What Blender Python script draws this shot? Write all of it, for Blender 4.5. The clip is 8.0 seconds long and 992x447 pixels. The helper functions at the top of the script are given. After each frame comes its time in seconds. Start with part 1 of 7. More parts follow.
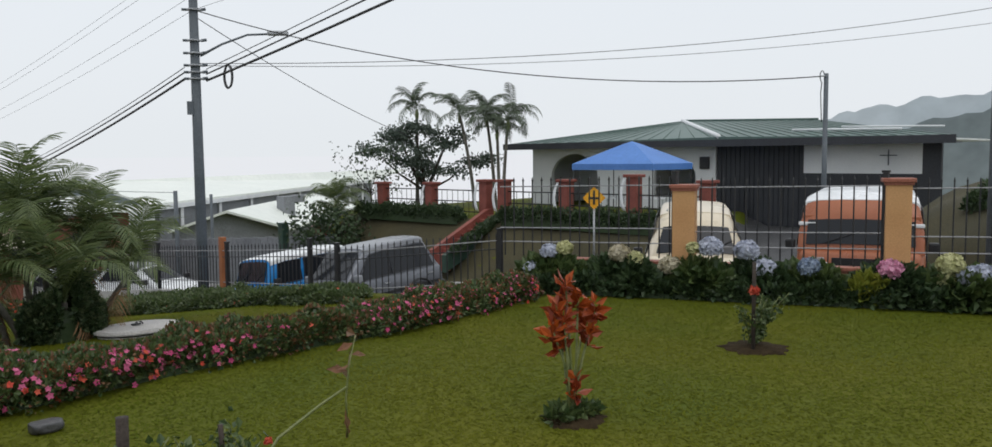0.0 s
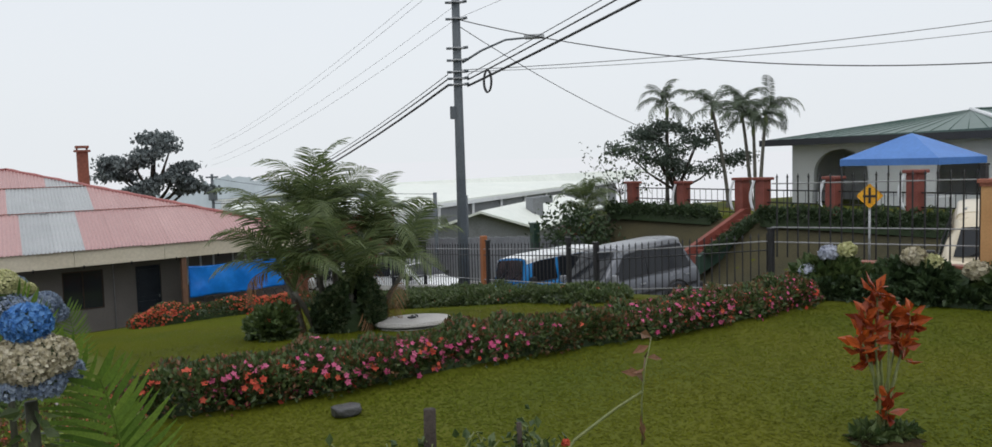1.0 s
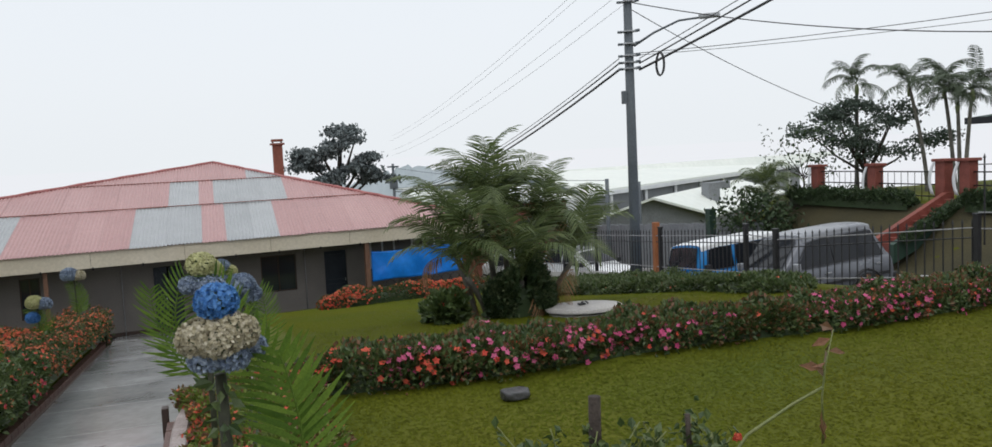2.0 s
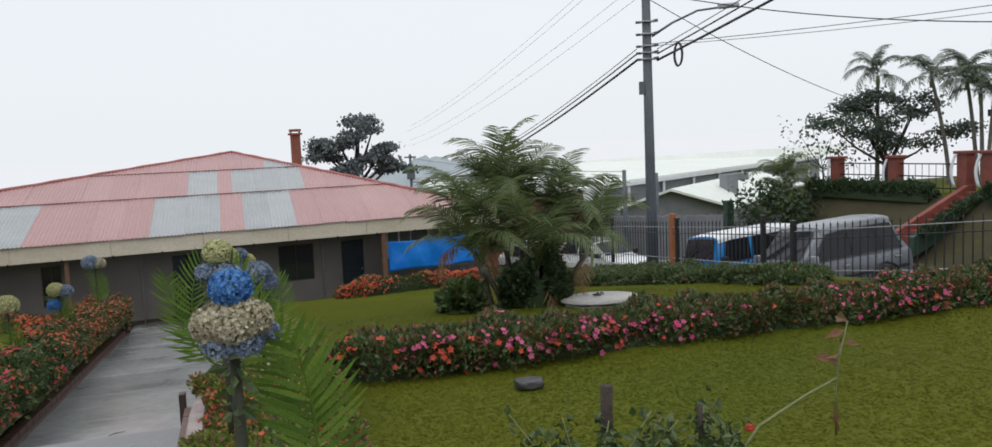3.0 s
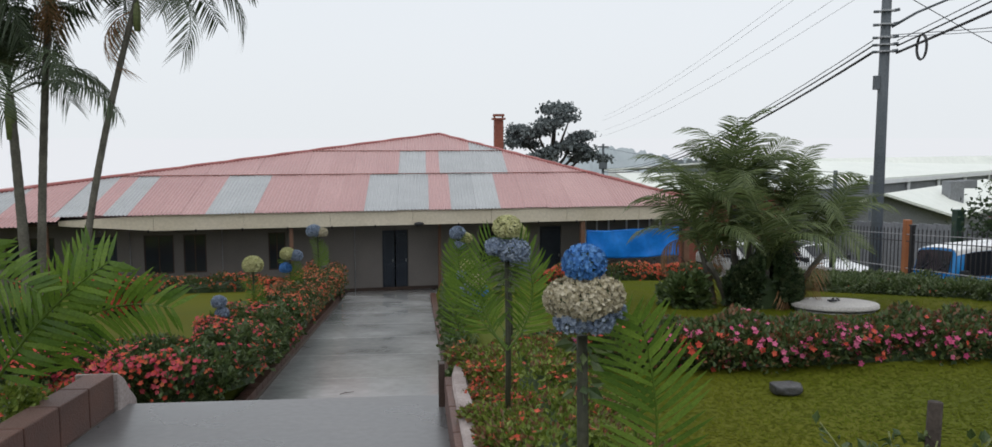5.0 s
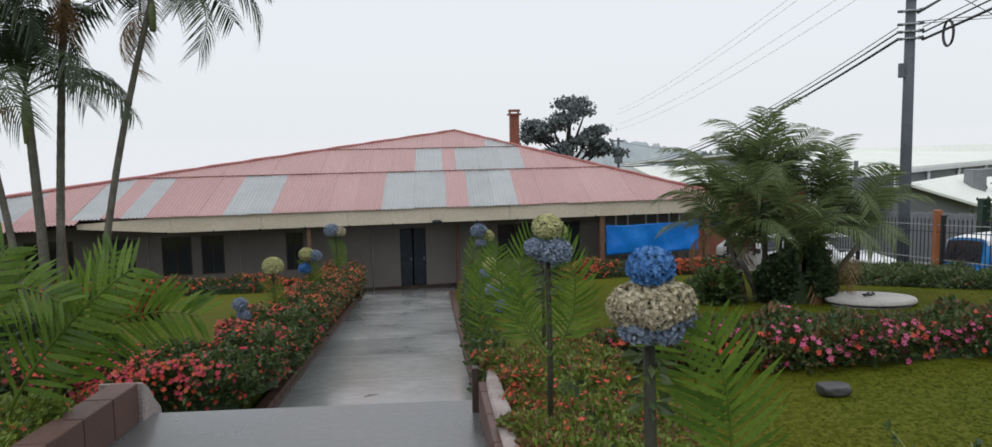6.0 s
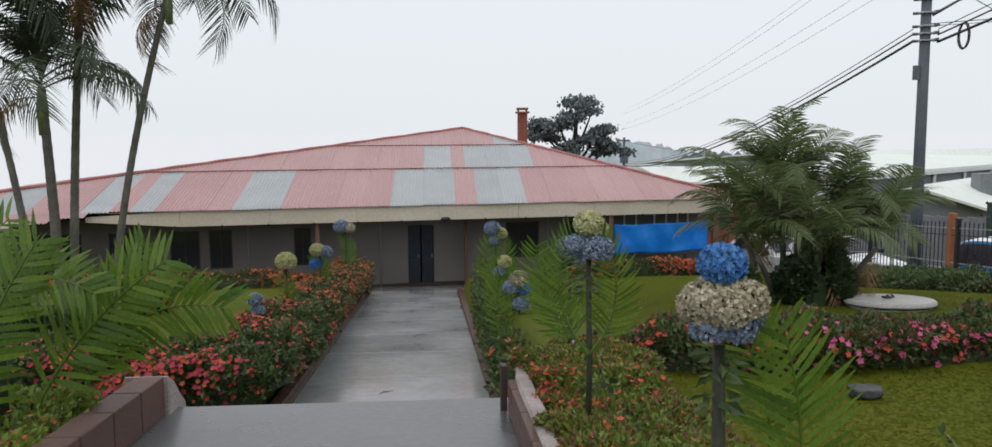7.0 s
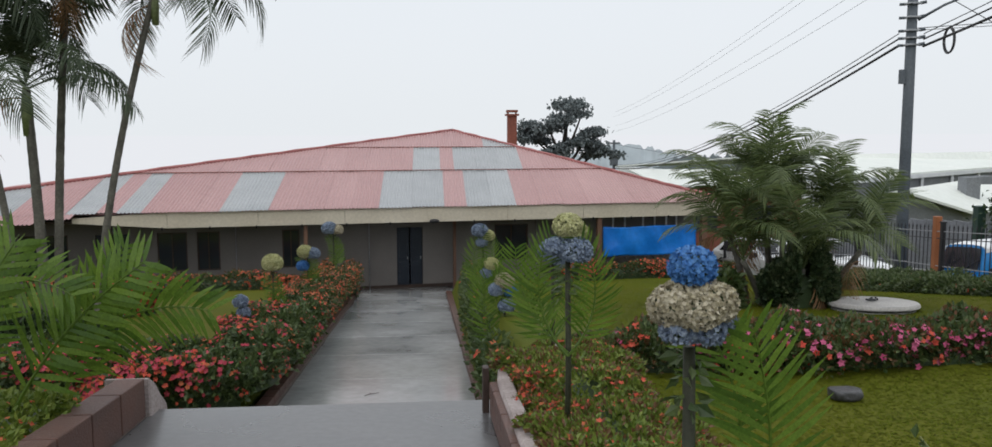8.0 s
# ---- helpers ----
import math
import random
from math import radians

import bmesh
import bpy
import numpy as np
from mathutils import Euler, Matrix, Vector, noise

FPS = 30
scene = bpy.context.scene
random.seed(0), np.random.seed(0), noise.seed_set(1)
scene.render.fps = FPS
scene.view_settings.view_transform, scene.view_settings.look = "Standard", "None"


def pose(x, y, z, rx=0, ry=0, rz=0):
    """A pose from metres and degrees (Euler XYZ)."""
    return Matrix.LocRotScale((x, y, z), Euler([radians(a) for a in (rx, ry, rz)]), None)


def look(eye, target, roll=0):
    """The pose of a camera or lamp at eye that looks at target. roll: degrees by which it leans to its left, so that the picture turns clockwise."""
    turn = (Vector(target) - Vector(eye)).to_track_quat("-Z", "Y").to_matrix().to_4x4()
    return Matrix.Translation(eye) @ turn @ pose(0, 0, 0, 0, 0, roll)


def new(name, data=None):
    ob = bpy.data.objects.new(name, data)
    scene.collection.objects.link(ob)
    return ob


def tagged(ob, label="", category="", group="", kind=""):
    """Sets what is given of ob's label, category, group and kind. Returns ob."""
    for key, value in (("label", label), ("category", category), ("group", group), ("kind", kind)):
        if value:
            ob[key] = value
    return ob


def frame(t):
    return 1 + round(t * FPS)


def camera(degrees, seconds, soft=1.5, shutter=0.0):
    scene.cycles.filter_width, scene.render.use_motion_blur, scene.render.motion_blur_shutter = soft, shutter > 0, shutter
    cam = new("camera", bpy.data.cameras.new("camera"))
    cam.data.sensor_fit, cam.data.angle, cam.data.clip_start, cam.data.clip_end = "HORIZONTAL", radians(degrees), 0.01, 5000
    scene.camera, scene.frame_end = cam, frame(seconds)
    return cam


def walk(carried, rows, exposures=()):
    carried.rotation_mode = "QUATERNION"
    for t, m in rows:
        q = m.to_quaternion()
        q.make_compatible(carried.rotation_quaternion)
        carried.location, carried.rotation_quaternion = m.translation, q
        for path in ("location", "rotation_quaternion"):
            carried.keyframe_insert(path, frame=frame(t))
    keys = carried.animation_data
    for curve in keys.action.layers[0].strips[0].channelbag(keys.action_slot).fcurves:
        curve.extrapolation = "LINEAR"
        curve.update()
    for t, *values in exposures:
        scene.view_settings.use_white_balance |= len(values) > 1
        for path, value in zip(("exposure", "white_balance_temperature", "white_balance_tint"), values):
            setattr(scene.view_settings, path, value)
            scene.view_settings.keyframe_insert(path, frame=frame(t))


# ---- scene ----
cam = camera(61.5, 8.0)
PATH = [
    (0, (1.786, 0.312, 1.807), (3.2572, 1.6577, 1.6484), -0.51),
    (0.3, (1.756, 0.407, 1.802), (3.1655, 1.8179, 1.6513), -0.63),
    (0.5, (1.722, 0.506, 1.801), (3.0682, 1.9776, 1.6514), -0.84),
    (1, (1.692, 0.718, 1.767), (2.7196, 2.4275, 1.6210), -1.62),
    (1.5, (1.729, 0.640, 1.788), (2.6046, 2.4314, 1.6322), -2.44),
    (2, (1.753, 0.742, 1.752), (2.4060, 2.6253, 1.5902), -2.67),
    (3.3, (1.769, 0.721, 1.740), (2.3545, 2.6247, 1.5558), -2.38),
    (3.5, (1.711, 0.778, 1.736), (2.2655, 2.6910, 1.5527), -2.08),
    (4, (1.509, 0.864, 1.719), (2.0473, 2.7804, 1.5240), -0.98),
    (4.5, (1.291, 0.910, 1.721), (1.7091, 2.8556, 1.5206), -0.39),
    (5, (1.141, 0.989, 1.707), (1.3330, 2.9701, 1.5105), -0.00),
    (5.2, (1.092, 1.025, 1.726), (1.2764, 3.0081, 1.5431), -0.30),
    (6.5, (0.926, 1.324, 1.691), (1.0747, 3.3067, 1.4741), -1.20),
    (7, (0.795, 1.325, 1.687), (0.9497, 3.3079, 1.4775), -0.30),
    (7.5, (0.868, 1.308, 1.691), (1.0397, 3.2897, 1.4836), -0.10),
    (8, (0.860, 1.313, 1.688), (1.0367, 3.2946, 1.4836), -0.10),
]
walk(cam, [(t, look(eye, target, roll)) for t, eye, target, roll in PATH], [(0, 0.0), (1.5, 0.02), (2, 0.07), (3.5, 0.08), (4.5, 0.02), (8, 0.02)])

# ---- light: an overcast, rainy day ----
world = bpy.data.worlds.new("overcast")
scene.world = world
world.use_nodes = True
wt = world.node_tree
wt.nodes.clear()
w_out = wt.nodes.new("ShaderNodeOutputWorld")
w_bg = wt.nodes.new("ShaderNodeBackground")
w_co = wt.nodes.new("ShaderNodeTexCoord")
w_sep = wt.nodes.new("ShaderNodeSeparateXYZ")
w_ramp = wt.nodes.new("ShaderNodeValToRGB")
w_noise = wt.nodes.new("ShaderNodeTexNoise")
w_mul = wt.nodes.new("ShaderNodeMix")
w_sky = wt.nodes.new("ShaderNodeTexSky")
w_hue = wt.nodes.new("ShaderNodeHueSaturation")
w_add = wt.nodes.new("ShaderNodeMix")
w_sky.sky_type, w_sky.sun_disc = "NISHITA", False
w_sky.sun_elevation, w_sky.sun_rotation = radians(58), radians(200)
w_sky.dust_density = 6.0
w_hue.inputs["Saturation"].default_value = 0.25
w_hue.inputs["Value"].default_value = 0.06
ramp = w_ramp.color_ramp
ramp.elements[0].position, ramp.elements[0].color = 0.0, (0.785, 0.82, 0.852, 1)
ramp.elements[1].position, ramp.elements[1].color = 1.0, (0.96, 1.0, 1.04, 1)
mid_stop = ramp.elements.new(0.22)
mid_stop.color = (0.745, 0.79, 0.842, 1)
w_noise.inputs["Scale"].default_value = 1.6
w_noise.inputs["Detail"].default_value = 3.0
w_mul.data_type, w_mul.blend_type = "RGBA", "SOFT_LIGHT"
w_mul.inputs[0].default_value = 0.10
w_add.data_type, w_add.blend_type = "RGBA", "ADD"
w_add.inputs[0].default_value = 0.25
wt.links.new(w_co.outputs["Generated"], w_sep.inputs[0])
wt.links.new(w_co.outputs["Generated"], w_noise.inputs["Vector"])
wt.links.new(w_sep.outputs["Z"], w_ramp.inputs[0])
wt.links.new(w_ramp.outputs[0], w_mul.inputs[6])
wt.links.new(w_noise.outputs[0], w_mul.inputs[7])
wt.links.new(w_sky.outputs[0], w_hue.inputs["Color"])
wt.links.new(w_mul.outputs[2], w_add.inputs[6])
wt.links.new(w_hue.outputs[0], w_add.inputs[7])
wt.links.new(w_add.outputs[2], w_bg.inputs[0])
w_bg.inputs[1].default_value = 1.0
wt.links.new(w_bg.outputs[0], w_out.inputs[0])

sun = new("sun", bpy.data.lights.new("sun", "SUN"))
sun.data.energy, sun.data.angle, sun.data.color = 0.5, radians(40), (1.0, 0.97, 0.93)
sun.matrix_world = look((0, 0, 30), (6, 14, 0))


# ---- materials ----
def mat(name, a, b, scale=8.0, rough=0.7, metal=0.0, bump=0.2, fine=60.0, stain=0.25, island=0.0, obj=0.0, spec=0.4, sheen=None, rough_var=0.12):
    """A surface whose colour wanders between a and b at two scales, with fine relief; island: variation from piece to piece of a mesh; obj: from object to object."""
    m = bpy.data.materials.new(name)
    m.use_nodes = True
    t = m.node_tree
    p = t.nodes["Principled BSDF"]
    co = t.nodes.new("ShaderNodeTexCoord")
    n1, n2 = t.nodes.new("ShaderNodeTexNoise"), t.nodes.new("ShaderNodeTexNoise")
    n1.inputs["Scale"].default_value, n2.inputs["Scale"].default_value = scale, fine
    n1.inputs["Detail"].default_value, n2.inputs["Detail"].default_value = 5, 3
    for n in (n1, n2):
        t.links.new(co.outputs["Object"], n.inputs["Vector"])
    mix = t.nodes.new("ShaderNodeMix")
    mix.data_type = "RGBA"
    mix.inputs[6].default_value, mix.inputs[7].default_value = (*a, 1), (*b, 1)
    rmp = t.nodes.new("ShaderNodeMapRange")
    rmp.inputs[1].default_value, rmp.inputs[2].default_value = 0.3, 0.7
    t.links.new(n1.outputs[0], rmp.inputs[0])
    fac = rmp.outputs[0]
    for amount, node, socket in ((island, "ShaderNodeNewGeometry", "Random Per Island"), (obj, "ShaderNodeObjectInfo", "Random")):
        if amount:
            src = t.nodes.new(node)
            mm = t.nodes.new("ShaderNodeMix")
            mm.inputs[0].default_value = amount
            t.links.new(fac, mm.inputs[2])
            t.links.new(src.outputs[socket], mm.inputs[3])
            fac = mm.outputs[0]
    t.links.new(fac, mix.inputs[0])
    hue = t.nodes.new("ShaderNodeHueSaturation")
    vr = t.nodes.new("ShaderNodeMapRange")
    vr.inputs[1].default_value, vr.inputs[2].default_value = 0.25, 0.75
    vr.inputs[3].default_value, vr.inputs[4].default_value = 1 - stain, 1 + stain
    t.links.new(n2.outputs[0], vr.inputs[0])
    t.links.new(vr.outputs[0], hue.inputs["Value"])
    t.links.new(mix.outputs[2], hue.inputs["Color"])
    t.links.new(hue.outputs[0], p.inputs["Base Color"])
    rr = t.nodes.new("ShaderNodeMapRange")
    rr.inputs[3].default_value, rr.inputs[4].default_value = max(0.02, rough - rough_var), min(1, rough + rough_var)
    t.links.new(n1.outputs[0], rr.inputs[0])
    t.links.new(rr.outputs[0], p.inputs["Roughness"])
    p.inputs["Metallic"].default_value = metal
    p.inputs["Specular IOR Level"].default_value = spec
    if bump:
        bn = t.nodes.new("ShaderNodeBump")
        bn.inputs["Strength"].default_value, bn.inputs["Distance"].default_value = bump, 0.02
        t.links.new(n2.outputs[0], bn.inputs["Height"])
        t.links.new(bn.outputs[0], p.inputs["Normal"])
    return m


def leafy(name, a, b, rough=0.5, trans=0.25, **more):
    """Leaf and petal material: some of the light goes through."""
    m = mat(name, a, b, rough=rough, bump=0.0, island=more.pop("island", 0.75), **more)
    t = m.node_tree
    p, out = t.nodes["Principled BSDF"], t.nodes["Material Output"]
    tr, ms = t.nodes.new("ShaderNodeBsdfTranslucent"), t.nodes.new("ShaderNodeMixShader")
    ms.inputs[0].default_value = trans
    t.links.new(p.inputs["Base Color"].links[0].from_socket, tr.inputs["Color"])
    t.links.new(p.outputs[0], ms.inputs[1])
    t.links.new(tr.outputs[0], ms.inputs[2])
    t.links.new(ms.outputs[0], out.inputs[0])
    return m


def glass_mat(name, tint, rough=0.05, spec=0.7):
    m = bpy.data.materials.new(name)
    m.use_nodes = True
    p = m.node_tree.nodes["Principled BSDF"]
    p.inputs["Base Color"].default_value = (*tint, 1)
    p.inputs["Roughness"].default_value = rough
    p.inputs["Specular IOR Level"].default_value = spec
    return m


M = {
    "grass": mat("mown_grass", (0.060, 0.080, 0.006), (0.102, 0.102, 0.009), 0.35, 0.85, fine=34, bump=0.25, stain=0.15, spec=0.12),
    "blade": leafy("grass_blades", (0.078, 0.106, 0.006), (0.124, 0.126, 0.010), 0.8, 0.25, spec=0.08, scale=0.5, stain=0.08, island=0.3),
    "soil": mat("wet_soil", (0.022, 0.015, 0.008), (0.048, 0.034, 0.018), 6, 0.95, fine=40, bump=0.7, spec=0.08),
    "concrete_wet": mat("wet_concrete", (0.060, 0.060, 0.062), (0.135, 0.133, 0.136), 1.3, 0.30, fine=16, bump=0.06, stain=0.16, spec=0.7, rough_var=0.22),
    # Same wet concrete with a paler base that paints in the sky's reflection.
    "concrete_sky_sheen": mat("wet_concrete_sky_sheen", (0.24, 0.245, 0.245), (0.38, 0.388, 0.388), 0.7, 0.17, fine=7, bump=0.05, stain=0.12, spec=0.8, rough_var=0.13),
    "concrete": mat("weathered_concrete", (0.34, 0.33, 0.32), (0.48, 0.47, 0.46), 2.2, 0.75, fine=50, bump=0.25, stain=0.18),
    "asphalt": mat("wet_asphalt", (0.045, 0.046, 0.048), (0.07, 0.07, 0.072), 1.5, 0.4, fine=90, bump=0.3),
    "brick": mat("wet_red_brick", (0.075, 0.038, 0.030), (0.135, 0.068, 0.052), 5, 0.5, fine=60, bump=0.4, obj=0.4),
    "mortar": mat("cement_joint", (0.20, 0.17, 0.15), (0.28, 0.25, 0.22), 8, 0.85),
    "whitewash": mat("pinkish_white_render", (0.24, 0.195, 0.185), (0.40, 0.345, 0.33), 3, 0.75, fine=45, bump=0.3),
    "roof_pink": mat("faded_red_roof_paint", (0.37, 0.205, 0.20), (0.45, 0.275, 0.268), 0.5, 0.42, fine=11, bump=0.05, stain=0.10, obj=0.35),
    "roof_zinc": mat("bare_zinc_sheet", (0.30, 0.31, 0.32), (0.42, 0.43, 0.44), 1.2, 0.35, metal=0.35, fine=16, bump=0.05, stain=0.10, obj=0.4),
    "roof_cap": mat("red_ridge_cap", (0.30, 0.095, 0.09), (0.38, 0.15, 0.14), 2, 0.5, fine=20),
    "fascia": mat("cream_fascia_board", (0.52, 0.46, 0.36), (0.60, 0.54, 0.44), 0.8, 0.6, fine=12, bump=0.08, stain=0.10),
    # Cream taken well down: the porch shade is put into the wall colour.
    "hallwall": mat("cream_wall_with_porch_shade", (0.155, 0.140, 0.13), (0.205, 0.185, 0.17), 0.7, 0.7, fine=20, bump=0.1, stain=0.08),
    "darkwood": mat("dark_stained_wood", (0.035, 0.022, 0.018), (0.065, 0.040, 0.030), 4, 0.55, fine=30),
    "door": mat("dark_blue_door_paint", (0.012, 0.018, 0.03), (0.022, 0.03, 0.045), 3, 0.4, fine=30),
    "post": mat("brown_painted_post", (0.13, 0.070, 0.045), (0.19, 0.10, 0.065), 4, 0.6, fine=30),
    "tarp": mat("blue_tarpaulin", (0.005, 0.155, 0.60), (0.012, 0.215, 0.72), 1.5, 0.34, fine=6, bump=0.5, stain=0.10),
    "blackiron": mat("black_iron_paint", (0.014, 0.014, 0.016), (0.028, 0.028, 0.03), 6, 0.45, fine=60, bump=0.15),
    "whiteiron": mat("pale_grey_rail_paint", (0.24, 0.24, 0.25), (0.32, 0.32, 0.33), 6, 0.5, fine=60),
    "orange_pillar": mat("ochre_painted_render", (0.47, 0.25, 0.105), (0.55, 0.31, 0.14), 1.6, 0.7, fine=40, bump=0.15, stain=0.10),
    "redcap": mat("red_brown_cap_paint", (0.25, 0.085, 0.055), (0.33, 0.12, 0.08), 3, 0.6, fine=40),
    "pole": mat("grey_concrete_pole", (0.085, 0.10, 0.115), (0.125, 0.14, 0.155), 1.2, 0.7, fine=30, bump=0.15),
    "metal": mat("galvanised_steel", (0.30, 0.31, 0.32), (0.42, 0.43, 0.44), 5, 0.4, metal=0.7, fine=40),
    "cable": mat("black_cable", (0.03, 0.03, 0.032), (0.05, 0.05, 0.052), 5, 0.6, bump=0),
    "leaf": leafy("impatiens_leaf", (0.026, 0.054, 0.016), (0.112, 0.150, 0.050), 0.42),
    "leaf_grey": leafy("grey_green_leaf", (0.075, 0.105, 0.050), (0.160, 0.185, 0.095), 0.5),
    "leaf_bronze": leafy("reddish_tip_leaf", (0.10, 0.075, 0.030), (0.20, 0.085, 0.045), 0.5),
    "leaf_dark": leafy("dark_shrub_leaf_and_core_shade", (0.020, 0.042, 0.018), (0.066, 0.100, 0.040), 0.45),
    "leaf_tree": leafy("tree_leaf", (0.050, 0.074, 0.060), (0.098, 0.128, 0.094), 0.55, 0.15),
    # Cypress leaf greyed and lightened, painting mist into its colour.
    "leaf_conifer": leafy("haze_tinted_conifer_leaf", (0.10, 0.122, 0.126), (0.17, 0.195, 0.197), 0.7, 0.1),
    "leaf_lime": leafy("lime_bedding_leaf", (0.075, 0.130, 0.018), (0.215, 0.260, 0.045), 0.45, 0.3),
    "leaf_yellow": leafy("yellow_green_leaf", (0.13, 0.17, 0.025), (0.28, 0.27, 0.04), 0.5),
    "palm": leafy("palm_leaflet", (0.036, 0.070, 0.020), (0.105, 0.150, 0.042), 0.4, 0.3),
    "palm_far": leafy("dark_palm_leaflet", (0.040, 0.062, 0.036), (0.085, 0.112, 0.060), 0.5, 0.15),
    "palm_areca": leafy("areca_leaflet", (0.060, 0.095, 0.036), (0.180, 0.220, 0.085), 0.4, 0.42),
    "palm_lime": leafy("fresh_palm_leaflet", (0.048, 0.105, 0.012), (0.150, 0.235, 0.032), 0.34, 0.38),
    "palm_dry": leafy("dry_palm_leaflet", (0.16, 0.085, 0.040), (0.30, 0.17, 0.08), 0.7, 0.25),
    "trunk": mat("ringed_palm_trunk", (0.085, 0.080, 0.066), (0.16, 0.15, 0.125), 4, 0.8, fine=26, bump=0.5),
    "trunk_green": mat("green_crownshaft", (0.11, 0.15, 0.05), (0.19, 0.22, 0.10), 3, 0.5, fine=20),
    "bark": mat("dark_bark", (0.030, 0.022, 0.017), (0.060, 0.047, 0.038), 6, 0.85, fine=35, bump=0.6),
    "stake": mat("green_brown_stake", (0.016, 0.019, 0.009), (0.038, 0.040, 0.019), 5, 0.6, fine=40, bump=0.3),
    "stalk": mat("green_stalk", (0.10, 0.13, 0.04), (0.18, 0.19, 0.07), 6, 0.55, fine=40),
    "pink": leafy("magenta_petal", (0.42, 0.045, 0.14), (0.60, 0.16, 0.28), 0.55, 0.2, spec=0.12),
    "crimson": leafy("crimson_petal", (0.34, 0.030, 0.060), (0.50, 0.095, 0.12), 0.55, 0.2, spec=0.12),
    "coral": leafy("coral_petal", (0.46, 0.052, 0.034), (0.58, 0.125, 0.075), 0.55, 0.2, spec=0.12),
    "orange_fl": leafy("orange_petal", (0.36, 0.085, 0.036), (0.50, 0.16, 0.075), 0.55, 0.2, spec=0.12),
    "hyd_blue": leafy("blue_floret", (0.030, 0.14, 0.40), (0.13, 0.31, 0.60), 0.6, 0.15),
    "hyd_steel": leafy("faded_blue_floret", (0.10, 0.145, 0.24), (0.36, 0.42, 0.50), 0.6, 0.15),
    "hyd_white": leafy("cream_floret", (0.30, 0.26, 0.15), (0.58, 0.53, 0.42), 0.6, 0.15),
    "hyd_lilac": leafy("lilac_floret", (0.36, 0.385, 0.48), (0.57, 0.595, 0.68), 0.6, 0.15),
    "hyd_pink": leafy("pink_floret", (0.55, 0.20, 0.33), (0.68, 0.36, 0.48), 0.6, 0.15),
    "hyd_green": leafy("lime_floret", (0.38, 0.39, 0.17), (0.58, 0.56, 0.32), 0.6, 0.15),
    "croton": leafy("croton_leaf", (0.12, 0.016, 0.012), (0.46, 0.092, 0.015), 0.4, 0.2),
    "white_paint": mat("white_wall_paint", (0.66, 0.68, 0.70), (0.76, 0.77, 0.78), 0.8, 0.7, fine=25, bump=0.08, stain=0.08),
    "green_roof": mat("green_roof_paint", (0.060, 0.105, 0.092), (0.095, 0.145, 0.128), 0.6, 0.45, fine=12, bump=0.05, stain=0.14),
    "white_roof": mat("white_roof_sheet", (0.68, 0.71, 0.66), (0.76, 0.78, 0.73), 0.15, 0.5, fine=2.5, bump=0.04, stain=0.06),
    "grey_wall": mat("grey_sheet_wall", (0.17, 0.18, 0.195), (0.23, 0.24, 0.255), 0.8, 0.6, fine=14, bump=0.1),
    "black_wall": mat("dark_slate_paint_and_eave_shade", (0.022, 0.024, 0.030), (0.040, 0.043, 0.05), 0.8, 0.5, fine=18, bump=0.1),
    "red_column": mat("red_brick_column", (0.17, 0.046, 0.034), (0.24, 0.070, 0.052), 3, 0.6, fine=30, bump=0.3),
    "canopy": mat("blue_canopy_cloth", (0.060, 0.17, 0.46), (0.09, 0.22, 0.54), 0.8, 0.55, fine=9, bump=0.1, stain=0.08),
    "sign": mat("yellow_sign_sheet", (0.72, 0.34, 0.015), (0.80, 0.42, 0.03), 3, 0.4, fine=30, bump=0),
    "silver": mat("silver_grey_car_paint", (0.12, 0.128, 0.148), (0.16, 0.168, 0.188), 1.2, 0.25, metal=0.25, fine=30, bump=0, stain=0.05),
    "silver_roof": mat("pale_silver_roof_paint", (0.20, 0.21, 0.23), (0.26, 0.27, 0.29), 1.2, 0.3, fine=30, bump=0, stain=0.05),
    "black_roof": mat("black_roof_film", (0.02, 0.022, 0.025), (0.035, 0.037, 0.04), 1.2, 0.2, fine=30, bump=0, stain=0.05),
    "blue_car": mat("blue_car_paint", (0.010, 0.15, 0.40), (0.016, 0.20, 0.50), 1.2, 0.28, fine=30, bump=0, stain=0.06),
    "white_car": mat("white_car_paint", (0.66, 0.67, 0.68), (0.74, 0.75, 0.76), 1.2, 0.25, fine=30, bump=0, stain=0.05),
    "cream_car": mat("cream_van_paint", (0.58, 0.50, 0.37), (0.66, 0.58, 0.45), 1.0, 0.3, fine=30, bump=0, stain=0.06),
    "orange_car": mat("orange_bus_paint", (0.30, 0.095, 0.045), (0.37, 0.13, 0.06), 1.0, 0.3, fine=30, bump=0, stain=0.08),
    "tyre": mat("black_rubber", (0.012, 0.012, 0.012), (0.022, 0.022, 0.022), 6, 0.8),
    "car_glass": glass_mat("tinted_car_glass", (0.014, 0.016, 0.020), 0.08, 0.28),
    "pane": glass_mat("dark_window_glass", (0.03, 0.036, 0.045), 0.05),
    "bank": mat("scrubby_bank", (0.036, 0.033, 0.015), (0.062, 0.053, 0.024), 0.5, 0.9, fine=22, bump=0.6, stain=0.3),
    "stone": mat("dark_wet_stone", (0.035, 0.035, 0.036), (0.075, 0.075, 0.077), 5, 0.45, fine=30, bump=0.4),
    "disc": mat("pale_concrete_disc", (0.40, 0.38, 0.37), (0.50, 0.48, 0.46), 2.2, 0.65, fine=40, bump=0.2),
    # Woods paled and blued: distance haze is part of these two base colours.
    "hill": mat("haze_tinted_woods", (0.33, 0.375, 0.40), (0.40, 0.44, 0.465), 0.02, 0.95, fine=0.12, bump=0.0, stain=0.10, spec=0.0),
